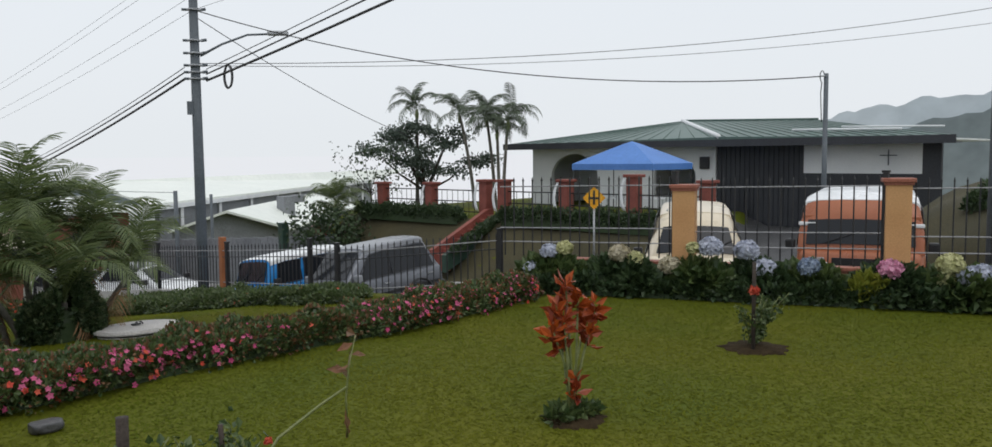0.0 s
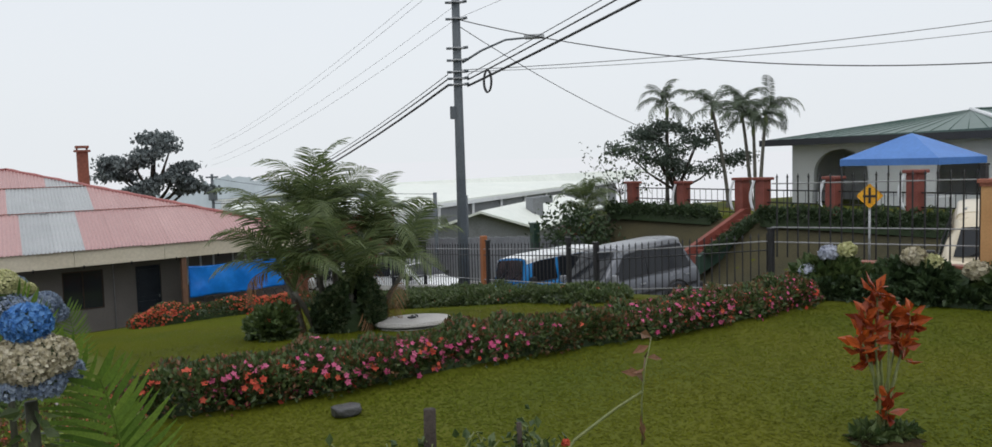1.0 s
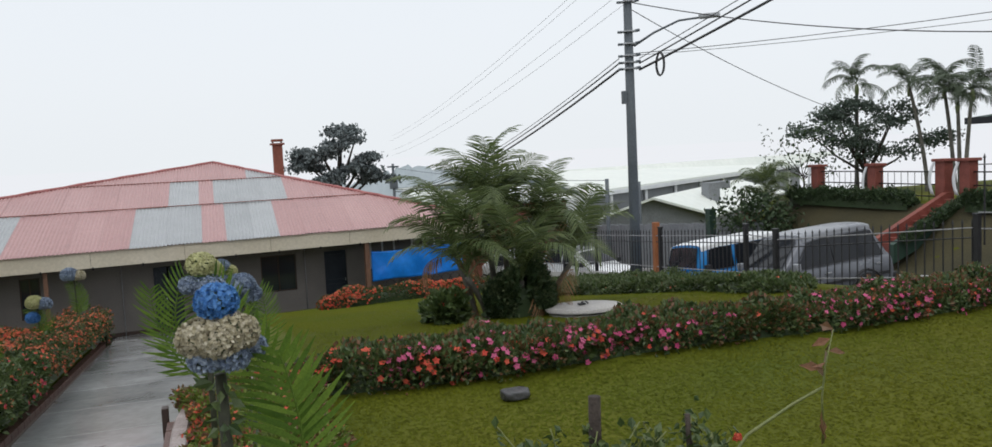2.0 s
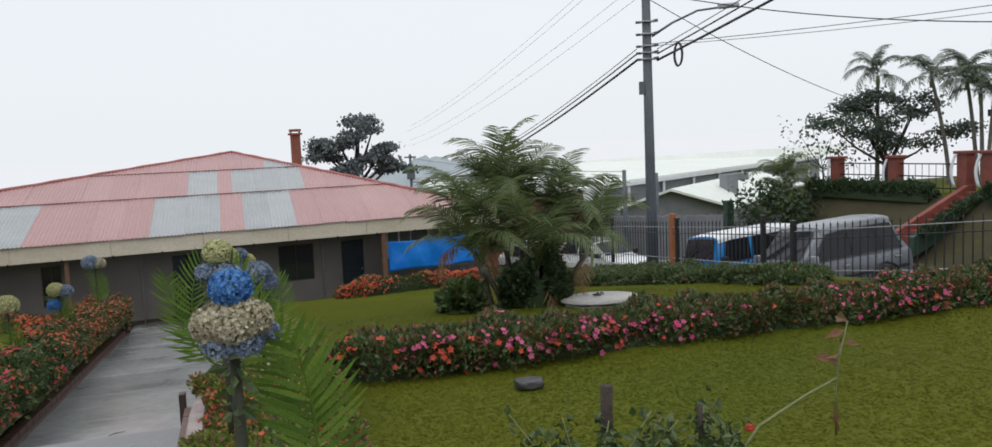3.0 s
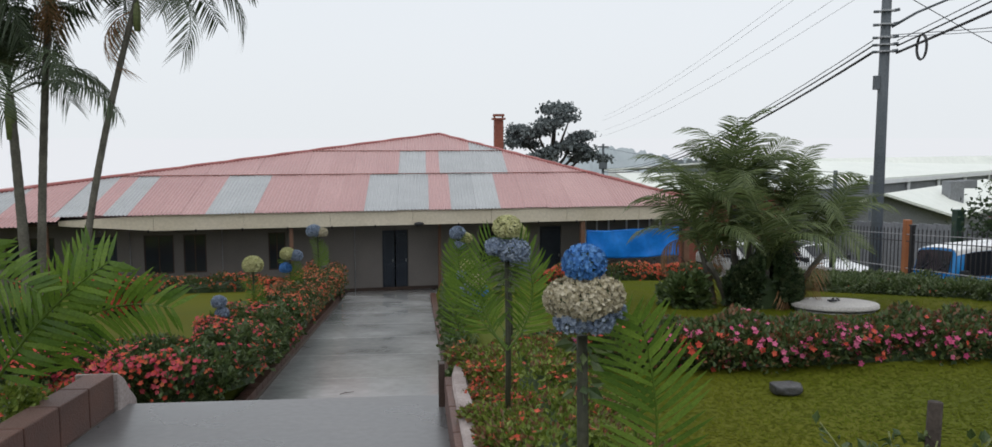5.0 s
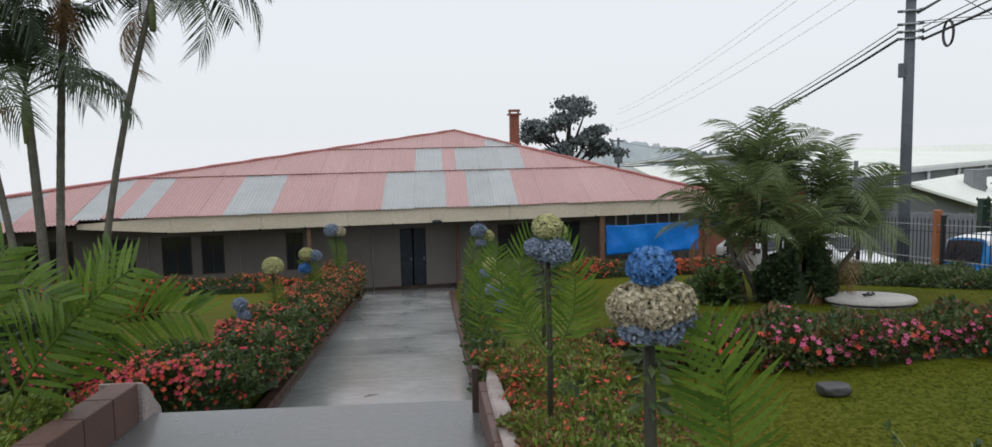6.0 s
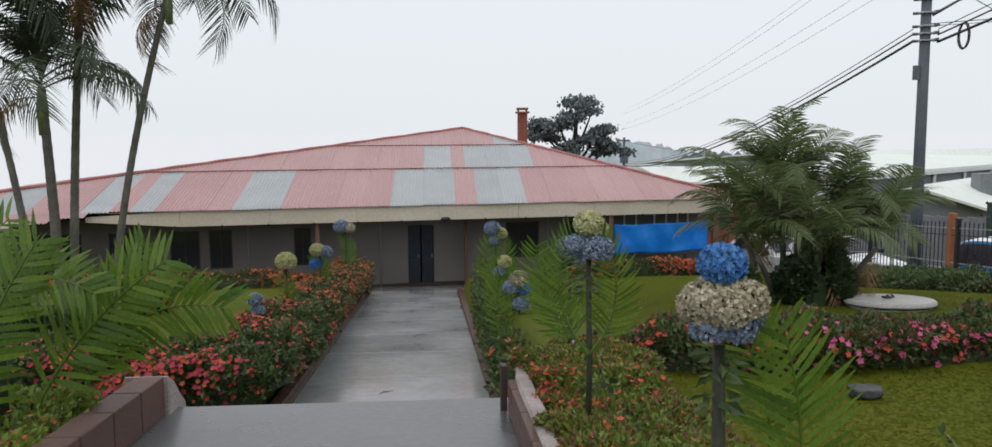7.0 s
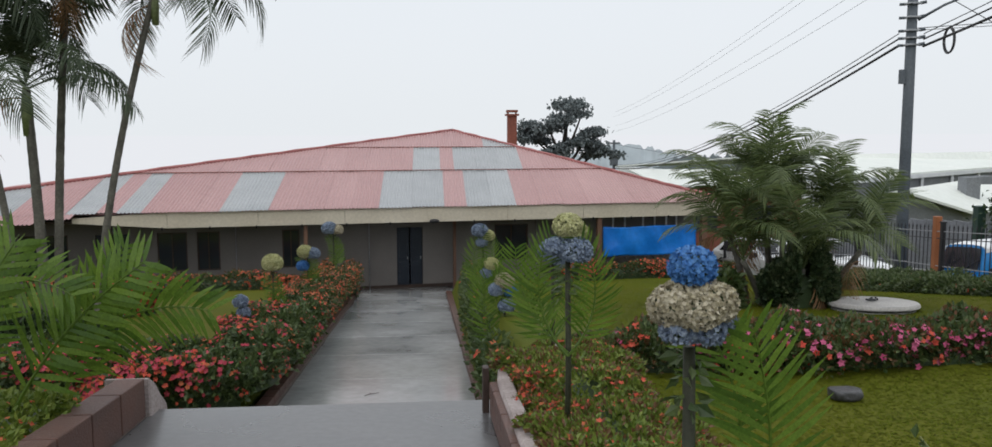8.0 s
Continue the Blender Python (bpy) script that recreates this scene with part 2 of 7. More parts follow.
    "hill_near": mat("near_haze_tinted_woods", (0.12, 0.145, 0.15), (0.17, 0.195, 0.20), 0.03, 0.95, fine=0.2, bump=0.0, stain=0.14, spec=0.0),
    "rust": mat("rusty_red_wall", (0.17, 0.055, 0.035), (0.24, 0.085, 0.055), 0.6, 0.7, fine=12),
    "green_post": mat("dark_green_paint", (0.022, 0.050, 0.036), (0.035, 0.068, 0.05), 3, 0.5),
    "orange_paint": mat("orange_paint", (0.30, 0.105, 0.04), (0.38, 0.14, 0.055), 3, 0.6),
}


# ---- makers ----
def part(name, bm, material, parent=None, label="", smooth=False):
    """Links a bmesh as one mesh object, under parent if there is one."""
    me = bpy.data.meshes.new(name)
    bm.normal_update()
    bm.to_mesh(me)
    bm.free()
    if smooth:
        for f in me.polygons:
            f.use_smooth = True
    me.materials.append(M[material])
    ob = new(name, me)
    ob.parent = parent
    return tagged(ob, label)


def arrays(name, verts, faces, material, parent=None, label="", kind="", smooth=False):
    """One mesh object from arrays: faces all of one size, or a list of tuples."""
    me = bpy.data.meshes.new(name)
    me.from_pydata([tuple(v) for v in np.asarray(verts, float).tolist()], [], [tuple(f) for f in (faces.tolist() if isinstance(faces, np.ndarray) else faces)])
    me.update()
    me.materials.append(M[material])
    if smooth:
        for f in me.polygons:
            f.use_smooth = True
    ob = new(name, me)
    ob.parent = parent
    return tagged(ob, label, kind=kind)


def thing(name, label, category, m=None, group=""):
    ob = new(name)
    ob.empty_display_size = 0.2
    if m is not None:
        ob.matrix_world = m
    return tagged(ob, label, category, group)


def setting(ob, label, category):
    return tagged(ob, label, category, kind="structure")


def box(bm, x0, x1, y0, y1, z0, z1, bevel=0.0, m=None):
    vs = [bm.verts.new(((x1 if i & 1 else x0), (y1 if i & 2 else y0), (z1 if i & 4 else z0))) for i in range(8)]
    fs = [bm.faces.new([vs[i] for i in q]) for q in ((0, 2, 3, 1), (4, 5, 7, 6), (0, 1, 5, 4), (2, 6, 7, 3), (0, 4, 6, 2), (1, 3, 7, 5))]
    if bevel:
        es = list({e for f in fs for e in f.edges})
        r = bmesh.ops.bevel(bm, geom=es, offset=bevel, segments=2, affect="EDGES", profile=0.6)
        vs = list({v for f in r["faces"] for v in f.verts} | {v for v in vs if v.is_valid})
    if m is not None:
        bmesh.ops.transform(bm, matrix=m, verts=[v for v in vs if v.is_valid])
    return vs


def tube_arrays(pts, radii, sides=8):
    """A tapered tube along pts: vertices and quads."""
    pts = np.asarray(pts, float)
    radii = np.broadcast_to(np.asarray(radii, float), (len(pts),))
    tan = np.gradient(pts, axis=0)
    tan /= np.linalg.norm(tan, axis=1)[:, None] + 1e-9
    up = np.array([0.0, 0.0, 1.0]) if abs(tan[0][2]) < 0.9 else np.array([1.0, 0.0, 0.0])
    verts, faces = [], []
    a = np.linspace(0, 2 * np.pi, sides, endpoint=False)
    for p, t, r in zip(pts, tan, radii):
        s = np.cross(t, up)
        s /= np.linalg.norm(s) + 1e-9
        u = np.cross(s, t)
        verts.extend(p + r * (np.cos(q) * s + np.sin(q) * u) for q in a)
    n = len(pts)
    for i in range(n - 1):
        for j in range(sides):
            k = (j + 1) % sides
            faces.append((i * sides + j, i * sides + k, (i + 1) * sides + k, (i + 1) * sides + j))
    faces.append(tuple(range(sides))[::-1])
    faces.append(tuple((n - 1) * sides + j for j in range(sides)))
    return verts, faces


def tube(name, pts, radii, material, parent=None, sides=8, label="", smooth=True):
    v, f = tube_arrays(pts, radii, sides)
    return arrays(name, v, f, material, parent, label, smooth=smooth)


def merged(chunks):
    vs, fs, base = [], [], 0
    for v, f in chunks:
        vs.extend(v)
        fs.extend(tuple(i + base for i in q) for q in f)
        base += len(v)
    return vs, fs


def unit(a):
    return a / (np.linalg.norm(a, axis=-1, keepdims=True) + 1e-9)


def leaves(P, D, size, width, rng, fold=0.25):
    """Folded diamond leaves at P, pointing along D: vertices and triangles (each leaf is an island)."""
    n = len(P)
    D = unit(D)
    R = unit(np.cross(D, rng.normal(size=(n, 3))))
    N = np.cross(R, D)
    L = (size * rng.uniform(0.7, 1.25, n))[:, None]
    W = L * width
    V = np.stack([P, P + D * L * 0.5 + R * W + N * W * fold, P + D * L - N * L * 0.12, P + D * L * 0.5 - R * W + N * W * fold], 1).reshape(-1, 3)
    b = np.arange(n)[:, None] * 4
    F = np.concatenate([b + [0, 1, 2], b + [0, 2, 3]], 0)
    return V, F


def blossoms(P, N, size, rng, petals=5, cup=0.25):
    """Flat flowers of a few petals, facing N."""
    n = len(P)
    N = unit(N)
    A = unit(np.cross(N, rng.normal(size=(n, 3))))
    B = np.cross(N, A)
    S = (size * rng.uniform(0.75, 1.2, n))[:, None]
    rows, faces = [P], []
    k = petals * 2
    for i in range(k):
        a = 2 * math.pi * i / k
        r = 1.0 if i % 2 == 0 else 0.62
        rows.append(P + S * r * (math.cos(a) * A + math.sin(a) * B) + N * S * cup * (1 if i % 2 == 0 else 0.4))
    V = np.stack(rows, 1).reshape(-1, 3)
    b = np.arange(n)[:, None] * (k + 1)
    F = np.concatenate([b + [0, 1 + i, 1 + (i + 1) % k] for i in range(k)], 0)
    return V, F


def mop_head(center, radius, count, rng, floret=0.03, squash=0.85):
    """The florets of one hydrangea head: four-petalled, packed over a ball."""
    d = unit(rng.normal(size=(count, 3)))
    d = d[d[:, 2] > -0.75]
    P = np.asarray(center) + d * [1, 1, squash] * radius * rng.uniform(0.90, 1.06, (len(d), 1))
    return blossoms(P, d + rng.normal(size=d.shape) * 0.6, floret, rng, 4, 0.25)


def frond_arrays(length, pairs, leaflet, arch, rng, width=0.03, vee=0.5, droop=0.5, start=0.18, lean=0.9):
    """A feather palm leaf that starts at the origin, rises along +x and arches over. Gives (rachis, leaflets)."""
    s = np.linspace(0, 1, 14)
    ang = lean - arch * s ** 1.4
    step = length / 13
    x = np.concatenate([[0], np.cumsum(np.cos(ang[:-1]) * step)])
    z = np.concatenate([[0], np.cumsum(np.sin(ang[:-1]) * step)])
    pts = np.stack([x, np.zeros(14), z], 1)
    rachis = tube_arrays(pts, np.linspace(0.014, 0.004, 14) * (0.6 + length * 0.35), 5)
    vs, fs = [], []
    for i in range(pairs):
        q = start + (1 - start) * i / (pairs - 1)
        p = np.array([np.interp(q, s, pts[:, k]) for k in range(3)])
        a = np.interp(q, s, ang)
        t = np.array([math.cos(a), 0, math.sin(a)])
        nrm = np.array([-math.sin(a), 0, math.cos(a)])
        ll = leaflet * (0.55 + 0.45 * math.sin(math.pi * min(1, 0.15 + 0.85 * q))) * rng.uniform(0.85, 1.1)
        for side in (-1, 1):
            if rng.random() < 0.03:
                continue
            fwd = 0.45 + 0.45 * q + rng.normal() * 0.06
            d = t * fwd + np.array([0, side, 0]) * 1.0 + nrm * (vee * (1 - 0.5 * q) + rng.normal() * 0.08)
            d /= np.linalg.norm(d)
            b = len(vs)
            w = t * width * rng.uniform(0.8, 1.15)
            for j, (u, k) in enumerate(((0, 0.45), (0.35, 1.0), (0.7, 0.75), (1.0, 0.05))):
                c = p + d * ll * u + np.array([0, 0, -droop * ll * u * u])
                vs.extend((c - w * k * 0.5, c + w * k * 0.5))
            fs.extend((b + 2 * j, b + 2 * j + 2, b + 2 * j + 3, b + 2 * j + 1) for j in range(3))
    return rachis, (np.array(vs), fs)


def moved(chunk, m):
    v = np.asarray(chunk[0], float)
    mm = np.array(m)
    return (v @ mm[:3, :3].T + mm[:3, 3], chunk[1])


def smoothstep(a, b, x):
    t = np.clip((x - a) / (b - a), 0, 1)
    return t * t * (3 - 2 * t)


# ---- the lie of the land ----
def road_z(y):
    return -1.85 - 0.10 * (np.clip(y, -30, 46) - 13.5)


def path_z(y):
    return -1.75 - 0.0846 * (y - 10.0)


def fence_x(y):
    return np.interp(y, (-12, 1.6, 9.7, 13.3, 21, 60), (21.0, 15.5, 12.2, 11.4, 11.5, 11.8))


def ground_z(x, y):
    x, y = np.asarray(x, float), np.asarray(y, float)
    low = smoothstep(8.7, 9.4, y)
    yy = np.clip(y, -10, 44)
    right = -0.37 * (1 - low) + low * np.interp(yy, (9.2, 13, 26, 44), (-0.44, -0.74, -2.6, -4.9)) + 0.02 * np.sin(x * 1.3 + y * 0.7)
    left = (1 - smoothstep(8.0, 9.0, y)) * (-0.18 - 0.045 * yy) + smoothstep(8.0, 9.0, y) * (-1.62 - 0.085 * (np.clip(yy, 9, 44) - 14))
    mid = np.where(y < 8.2, -0.1 - 0.0575 * yy, path_z(np.clip(yy, 10, 44)) + 0.35 * (1 - smoothstep(8.2, 10, y))) - 0.25
    a, b = smoothstep(-1.62, -1.42, x), smoothstep(1.62, 1.82, x)
    z = left * (1 - a) + mid * a * (1 - b) + right * b
    hall = smoothstep(26.2, 27.4, y - 0.14 * x) * (1 - smoothstep(11.0, 12.0, x))
    z = z * (1 - hall) + (-3.55) * hall
    fx = fence_x(y)
    e = smoothstep(0.15, 0.55, x - fx)
    z = z * (1 - e) + (road_z(y) - 0.08) * e
    bank = smoothstep(21.4, 25.0, x) * smoothstep(11.6, 13.2, y - 0.30 * (x - 25)) * (1 - smoothstep(30.0, 34.0, y)) * (1 - smoothstep(60, 80, x))
    z = z * (1 - bank) - 0.45 * bank
    drive = smoothstep(21.4, 30.0, x) * (1 - smoothstep(11.6, 13.2, y - 0.30 * (x - 25)))
    z = z * (1 - drive) + (-1.0) * drive
    far = smoothstep(44, 110, np.hypot(x - 5, y - 10))
    return z * (1 - far) - 30.0 * far


def sheet(name, xs, ys, zf, material, label, category):
    X, Y = np.meshgrid(xs, ys)
    Z = zf(X, Y)
    n, k = len(xs), len(ys)
    V = np.stack([X, Y, Z], -1).reshape(-1, 3)
    i = (np.arange(k - 1)[:, None] * n + np.arange(n - 1)[None]).reshape(-1, 1)
    F = np.concatenate([i, i + 1, i + n + 1, i + n], 1)
    return setting(arrays(name, V, F, material, smooth=True), label, category)


far_l, far_r = [-1500, -700, -300, -150, -90, -60, -45, -36, -30], [42, 50, 60, 80, 110, 160, 300, 700, 1500]
gx = np.array(far_l + list(np.arange(-26, -3, 0.6)) + list(np.arange(-2.9, 22.5, 0.2)) + list(np.arange(22.6, 40, 0.6)) + far_r)
gy = np.array([-1500, -500, -150, -60, -30, -18] + list(np.arange(-12, 0, 0.5)) + list(np.arange(0, 31, 0.22)) + list(np.arange(31.5, 46, 0.7)) + [50, 60, 75, 95, 120, 180, 320, 700, 1500])
ground = sheet("ground", gx, gy, ground_z, "grass", "mown yellow-green garden lawn falling towards the hall", "ground")

# ---- the road beyond the fence ----
ry = np.concatenate([np.arange(-12, 46, 1.0), [52, 60, 75]])
V, F = [], []
for k, y in enumerate(ry):
    w = float(fence_x(y)) + 0.75
    for j in range(5):
        x = w + (21.4 - w) * j / 4 if w < 21 else w + 0.1 * j
        V.append((x, y, float(road_z(y)) + (0.03 if j == 2 else 0.0) - max(0, y - 46) * 0.1))
    if k:
        F.extend((5 * k - 5 + j, 5 * k - 4 + j, 5 * k + 1 + j, 5 * k + j) for j in range(4))
road = setting(arrays("road", V, F, "asphalt", smooth=True), "wet grey asphalt street running steeply downhill", "road")
for name, side in (("kerb", 0), ("kerb", 1)):
    bm = bmesh.new()
    for y in np.arange(-10, 44, 1.0):
        x = (float(fence_x(y + 0.5)) + 0.68) if side == 0 else 21.42
        sl = (float(fence_x(y + 1)) - float(fence_x(y))) if side == 0 else 0
        sz = float(road_z(y + 0.5))
        mm = Matrix.Translation((x, y + 0.5, sz)) @ Matrix.Rotation(math.atan2(-sl, 1), 4, "Z") @ Matrix.Rotation(-math.atan(0.10), 4, "X")
        box(bm, -0.09, 0.09, -0.5, 0.495, -0.2, 0.13, 0.0, mm)
    setting(part(name, bm, "concrete"), "worn grey concrete street kerb", "kerb")

# ---- the concrete way: ramp, steps, lower path ----
way = setting(thing("path", "", "path"), "wet grey concrete garden path with steps", "path")


def slab(x0, x1, y0, y1, za, zb, thick, material, parent, name="slab"):
    bm = bmesh.new()
    vs = box(bm, x0, x1, y0, y1, -thick, 0, 0.012)
    for v in vs:
        if v.is_valid:
            v.co.z += za + (zb - za) * (v.co.y - y0) / (y1 - y0)
    return part(name, bm, material, parent)


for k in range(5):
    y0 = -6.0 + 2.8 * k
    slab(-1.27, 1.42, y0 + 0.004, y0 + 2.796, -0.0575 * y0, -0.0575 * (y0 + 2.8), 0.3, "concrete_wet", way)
for k in range(6):
    z = -0.46 - 0.184 * (k + 1)
    slab(-1.27 + 0.02 * k, 1.42 + 0.02 * k, 8.004 + 0.33 * k, 8.334 + 0.33 * k, z, z, 0.5, "concrete_wet", way, "step")
# Lower slabs carry the sky reflection in their base colour.
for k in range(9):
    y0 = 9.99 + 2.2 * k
    slab(-1.16, 1.54 + 0.022 * k * 2.2, y0 + 0.004, min(y0 + 2.196, 29.6), float(path_z(y0)), float(path_z(min(y0 + 2.2, 29.6))), 0.3, "concrete_sky_sheen", way)


# ---- low garden walls along the way ----
def brick_wall(name, x, y0, y1, wide, zf, label, tall=0.42, courses=2, length=0.62, inward=1):
    wall = setting(thing(name, "", "wall"), label, "garden wall")
    n = max(1, int(round((y1 - y0) / length)))
    ln = (y1 - y0) / n
    bm = bmesh.new()
    vs = box(bm, x + 0.012, x + wide - 0.012, y0 + 0.01, y1 - 0.01, -0.15, tall - 0.012)
    for v in vs:
        v.co.z += zf(v.co.y)
    part("core", bm, "mortar", wall)
    for c in range(courses):
        h0, h1 = tall * c / courses, tall * (c + 1) / courses
        for i in range(n + (c % 2)):
            a = y0 + ln * (i - 0.5 * (c % 2))
            b = min(a + ln, y1)
            a = max(a, y0)
            bm = bmesh.new()
            vs = box(bm, x - 0.004 * (c + 1), x + wide + 0.004 * (c + 1), a + 0.006, b - 0.006, h0 + 0.006, h1 - 0.004 if c < courses - 1 else h1, 0.012)
            for v in vs:
                if v.is_valid:
                    v.co.z += zf(v.co.y)
            part("brick", bm, "brick", wall)
    return wall


def ramp_z(y):
    return -0.0575 * y


brick_wall("wall_west", -1.47, -3.5, 7.75, 0.2, ramp_z, "wet red-brown block garden wall beside the ramp", 0.31, 1, 0.5)
brick_wall("wall_east", 1.365, -3.5, 7.5, 0.05, ramp_z, "low red-brown block wall holding a flower bed", 0.27)
# rendered coping behind it, which turns away round the end of the bed
line = np.array([(1.465, -3.5), (1.465, 2.0), (1.465, 5.0), (1.465, 7.1), (1.475, 7.45), (1.51, 7.8), (1.59, 8.15), (1.72, 8.45), (1.90, 8.66), (2.12, 8.76)])
run = unit(np.gradient(line, axis=0))
V, F = [], []
for k, ((x, y), (tx, ty)) in enumerate(zip(line, run)):
    z = ramp_z(y)
    for off, dz in ((-0.06, -0.75), (-0.06, 0.285), (-0.045, 0.305), (0.045, 0.305), (0.06, 0.285), (0.06, -0.75)):
        V.append((x + ty * off, y - tx * off, z + dz))
    if k:
        F.extend((6 * k - 6 + q, 6 * k - 6 + (q + 1) % 6, 6 * k + (q + 1) % 6, 6 * k + q) for q in range(6))
F += [tuple(range(6))[::-1], tuple(len(V) - 6 + q for q in range(6))]
setting(arrays("coping", V, F, "whitewash"), "pinkish white rendered coping of the flower bed wall", "coping")


def scroll_end(name, x, y, z, w, label, flip=1):
    """A rendered wall end with a curved, sweeping top."""
    bm = bmesh.new()
    prof = [(0, -0.6), (0.42, -0.6), (0.42, -0.12), (0.40, 0.0), (0.33, 0.03), (0.24, 0.10), (0.14, 0.24), (0.0, 0.32)]
    front = [bm.verts.new((x, y + p, z + q)) for p, q in prof]
    back = [bm.verts.new((x + w, y + p, z + q)) for p, q in prof]
    bm.faces.new(front)
    bm.faces.new(back[::-1])
    for i in range(len(prof)):
        j = (i + 1) % len(prof)
        bm.faces.new((front[j], front[i], back[i], back[j]))
    bmesh.ops.bevel(bm, geom=list(bm.edges), offset=0.012, segments=1, affect="EDGES")
    bmesh.ops.recalc_face_normals(bm, faces=bm.faces)
    return setting(part(name, bm, "whitewash", smooth=False), label, "wall end")


scroll_end("wall_end", -1.58, 7.78, -0.46, 0.34, "pinkish white rendered wall end with a curved top")
bm = bmesh.new()
box(bm, 1.315, 1.365, 7.58, 7.68, -0.75, -0.08, 0.008)
tagged(part("post", bm, "darkwood"), "short dark red square post at the head of the steps", "post")
# edging of the beds beside the lower path
for name, x0, step, y0, y1, top in (("edging", -1.36, 0.018, 11.4, 27.5, 0.13), ("edging", 1.58, 0.018, 10.2, 27.0, 0.14)):
    brick_wall(name, x0, y0, y1, 0.16, path_z, "mossy brown brick edging of a flower bed", top, 1, 0.45)


# ---- the hall: frame with u along the front, v into the building, height above its floor ----
HALL = Matrix.Translation((0, 29.5, -3.4)) @ Matrix.Rotation(radians(8), 4, "Z")
SLOPE, EAVE = 0.30, 2.93
hall = thing("hall", "long low cream hall with a faded pink, zinc-patched metal roof", "building", HALL)


def roof_h(v):
    return EAVE + SLOPE * (v + 1.8)


SKEW = 0.15  # the seams of the sheets are not square to the eave


def roof_sheet(u0, u1, v0, v1, material, lift):
    """One corrugated sheet of the front slope, cut off at the hips."""
    n = max(4, int(round((u1 - u0) / 0.11)) * 6)
    us = np.linspace(u0, u1, n + 1)
    V, F = [], []
    for u in us:
        west_hip = (6.3 - 0.415 * (3.05 - u - SKEW * 1.9)) / (1 - 0.415 * SKEW)
        east_hip = (6.3 + 3.05 - u - SKEW * 1.9) / (1 + SKEW)
        a, b = v0, min(v1, west_hip, east_hip)
        b = max(a, b)
        w = 0.016 * math.cos(2 * math.pi * u / 0.11) + lift
        V.extend(((u + SKEW * (a + 1.9), a, roof_h(a) + w), (u + SKEW * (b + 1.9), b, roof_h(b) + w)))
    for i in range(n):
        if V[2 * i + 1][1] - V[2 * i][1] > 0.01 or V[2 * i + 3][1] - V[2 * i + 2][1] > 0.01:
            F.append((2 * i, 2 * i + 2, 2 * i + 3, 2 * i + 1))
    if F:
        used = sorted({i for f in F for i in f})
        back = {old: k for k, old in enumerate(used)}
        V, F = [V[i] for i in used], [tuple(back[i] for i in f) for f in F]
        arrays("roof_sheet", V, F, material, roof, smooth=True)


bm = bmesh.new()
for tri in (((-16.4, -1.85), (11.2, -1.85), (3.05, 6.3)),):
    vs = [bm.verts.new((u, v, roof_h(v) - 0.05)) for u, v in tri]
    bm.faces.new(vs)
apex = bm.verts.new((3.05, 6.3, roof_h(6.3) - 0.05))
rgt, lft = bm.verts.new((11.2, -1.85, EAVE - 0.06)), bm.verts.new((-16.4, -1.85, EAVE - 0.06))
rb, lb = bm.verts.new((11.2, 16.0, EAVE - 0.06)), bm.verts.new((-16.4, 16.0, EAVE - 0.06))
bm.faces.new((rgt, rb, apex))
bm.faces.new((rb, lb, apex))
bm.faces.new((lb, lft, apex))
roof = part("roof", bm, "roof_pink", hall, "faded pink corrugated metal roof with zinc patches")
rng = np.random.default_rng(3)
zinc = [(0, -0.75, 1.32), (0, 2.05, 3.70), (0, -5.5, -4.1), (0, -8.4, -7.7), (0, -9.75, -8.95), (1, 0.25, 1.25), (1, 1.75, 4.3), (2, 3.0, 4.4), (0, -12.4, -11.2)]
for row, (v0, v1) in enumerate(((-1.92, 1.5), (1.44, 4.12), (4.06, 6.3))):
    cuts = sorted({c for r, a, b in zinc if r == row for c in (a, b)})
    edges = [-16.2] + cuts + [11.1]
    for a, b in zip(edges, edges[1:]):
        isz = any(r == row and abs(a - za) < 0.01 for r, za, zb in zinc)
        n = max(1, int(round((b - a) / 0.84)))
        for i in range(n):
            u0, u1 = a + (b - a) * i / n, a + (b - a) * (i + 1) / n
            roof_sheet(u0, u1, v0 + rng.normal() * 0.015, v1, "roof_zinc" if isz else "roof_pink", 0.02 + 0.012 * row + 0.006 * (i % 2))
# the roof reaches further down over the western end
for i in range(8):
    u0 = -16.2 + 0.84 * i
    roof_sheet(u0, u0 + 0.84, -2.95 + max(0, i - 5) * 0.34, -1.85, "roof_zinc" if i in (3, 4) else "roof_pink", 0.012 + 0.004 * (i % 2))
# lap lines of the sheets
for v, ua, ub in ((1.47, -8.6, 7.9), (4.09, -2.2, 5.2)):
    tube("lap", [(u, v - 0.03 + 0.01 * math.sin(u * 9), roof_h(v) + 0.045) for u in np.linspace(ua, ub, 60)], 0.013, "rust", roof, 4)


def hip_cap(pa, pb, name="hip_cap"):
    pa, pb = Vector(pa), Vector(pb)
    n = 40
    pts = [pa.lerp(pb, i / n) + Vector((0, 0, 0.05 + 0.012 * math.sin(i * 2.1))) for i in range(n + 1)]
    tube(name, pts, 0.065, "roof_cap", roof, 6)


hip_cap((3.05, 6.3, roof_h(6.3)), (11.2, -1.85, roof_h(-1.85)))
hip_cap((3.05, 6.3, roof_h(6.3)), (-16.4, -1.8, roof_h(-1.8)))
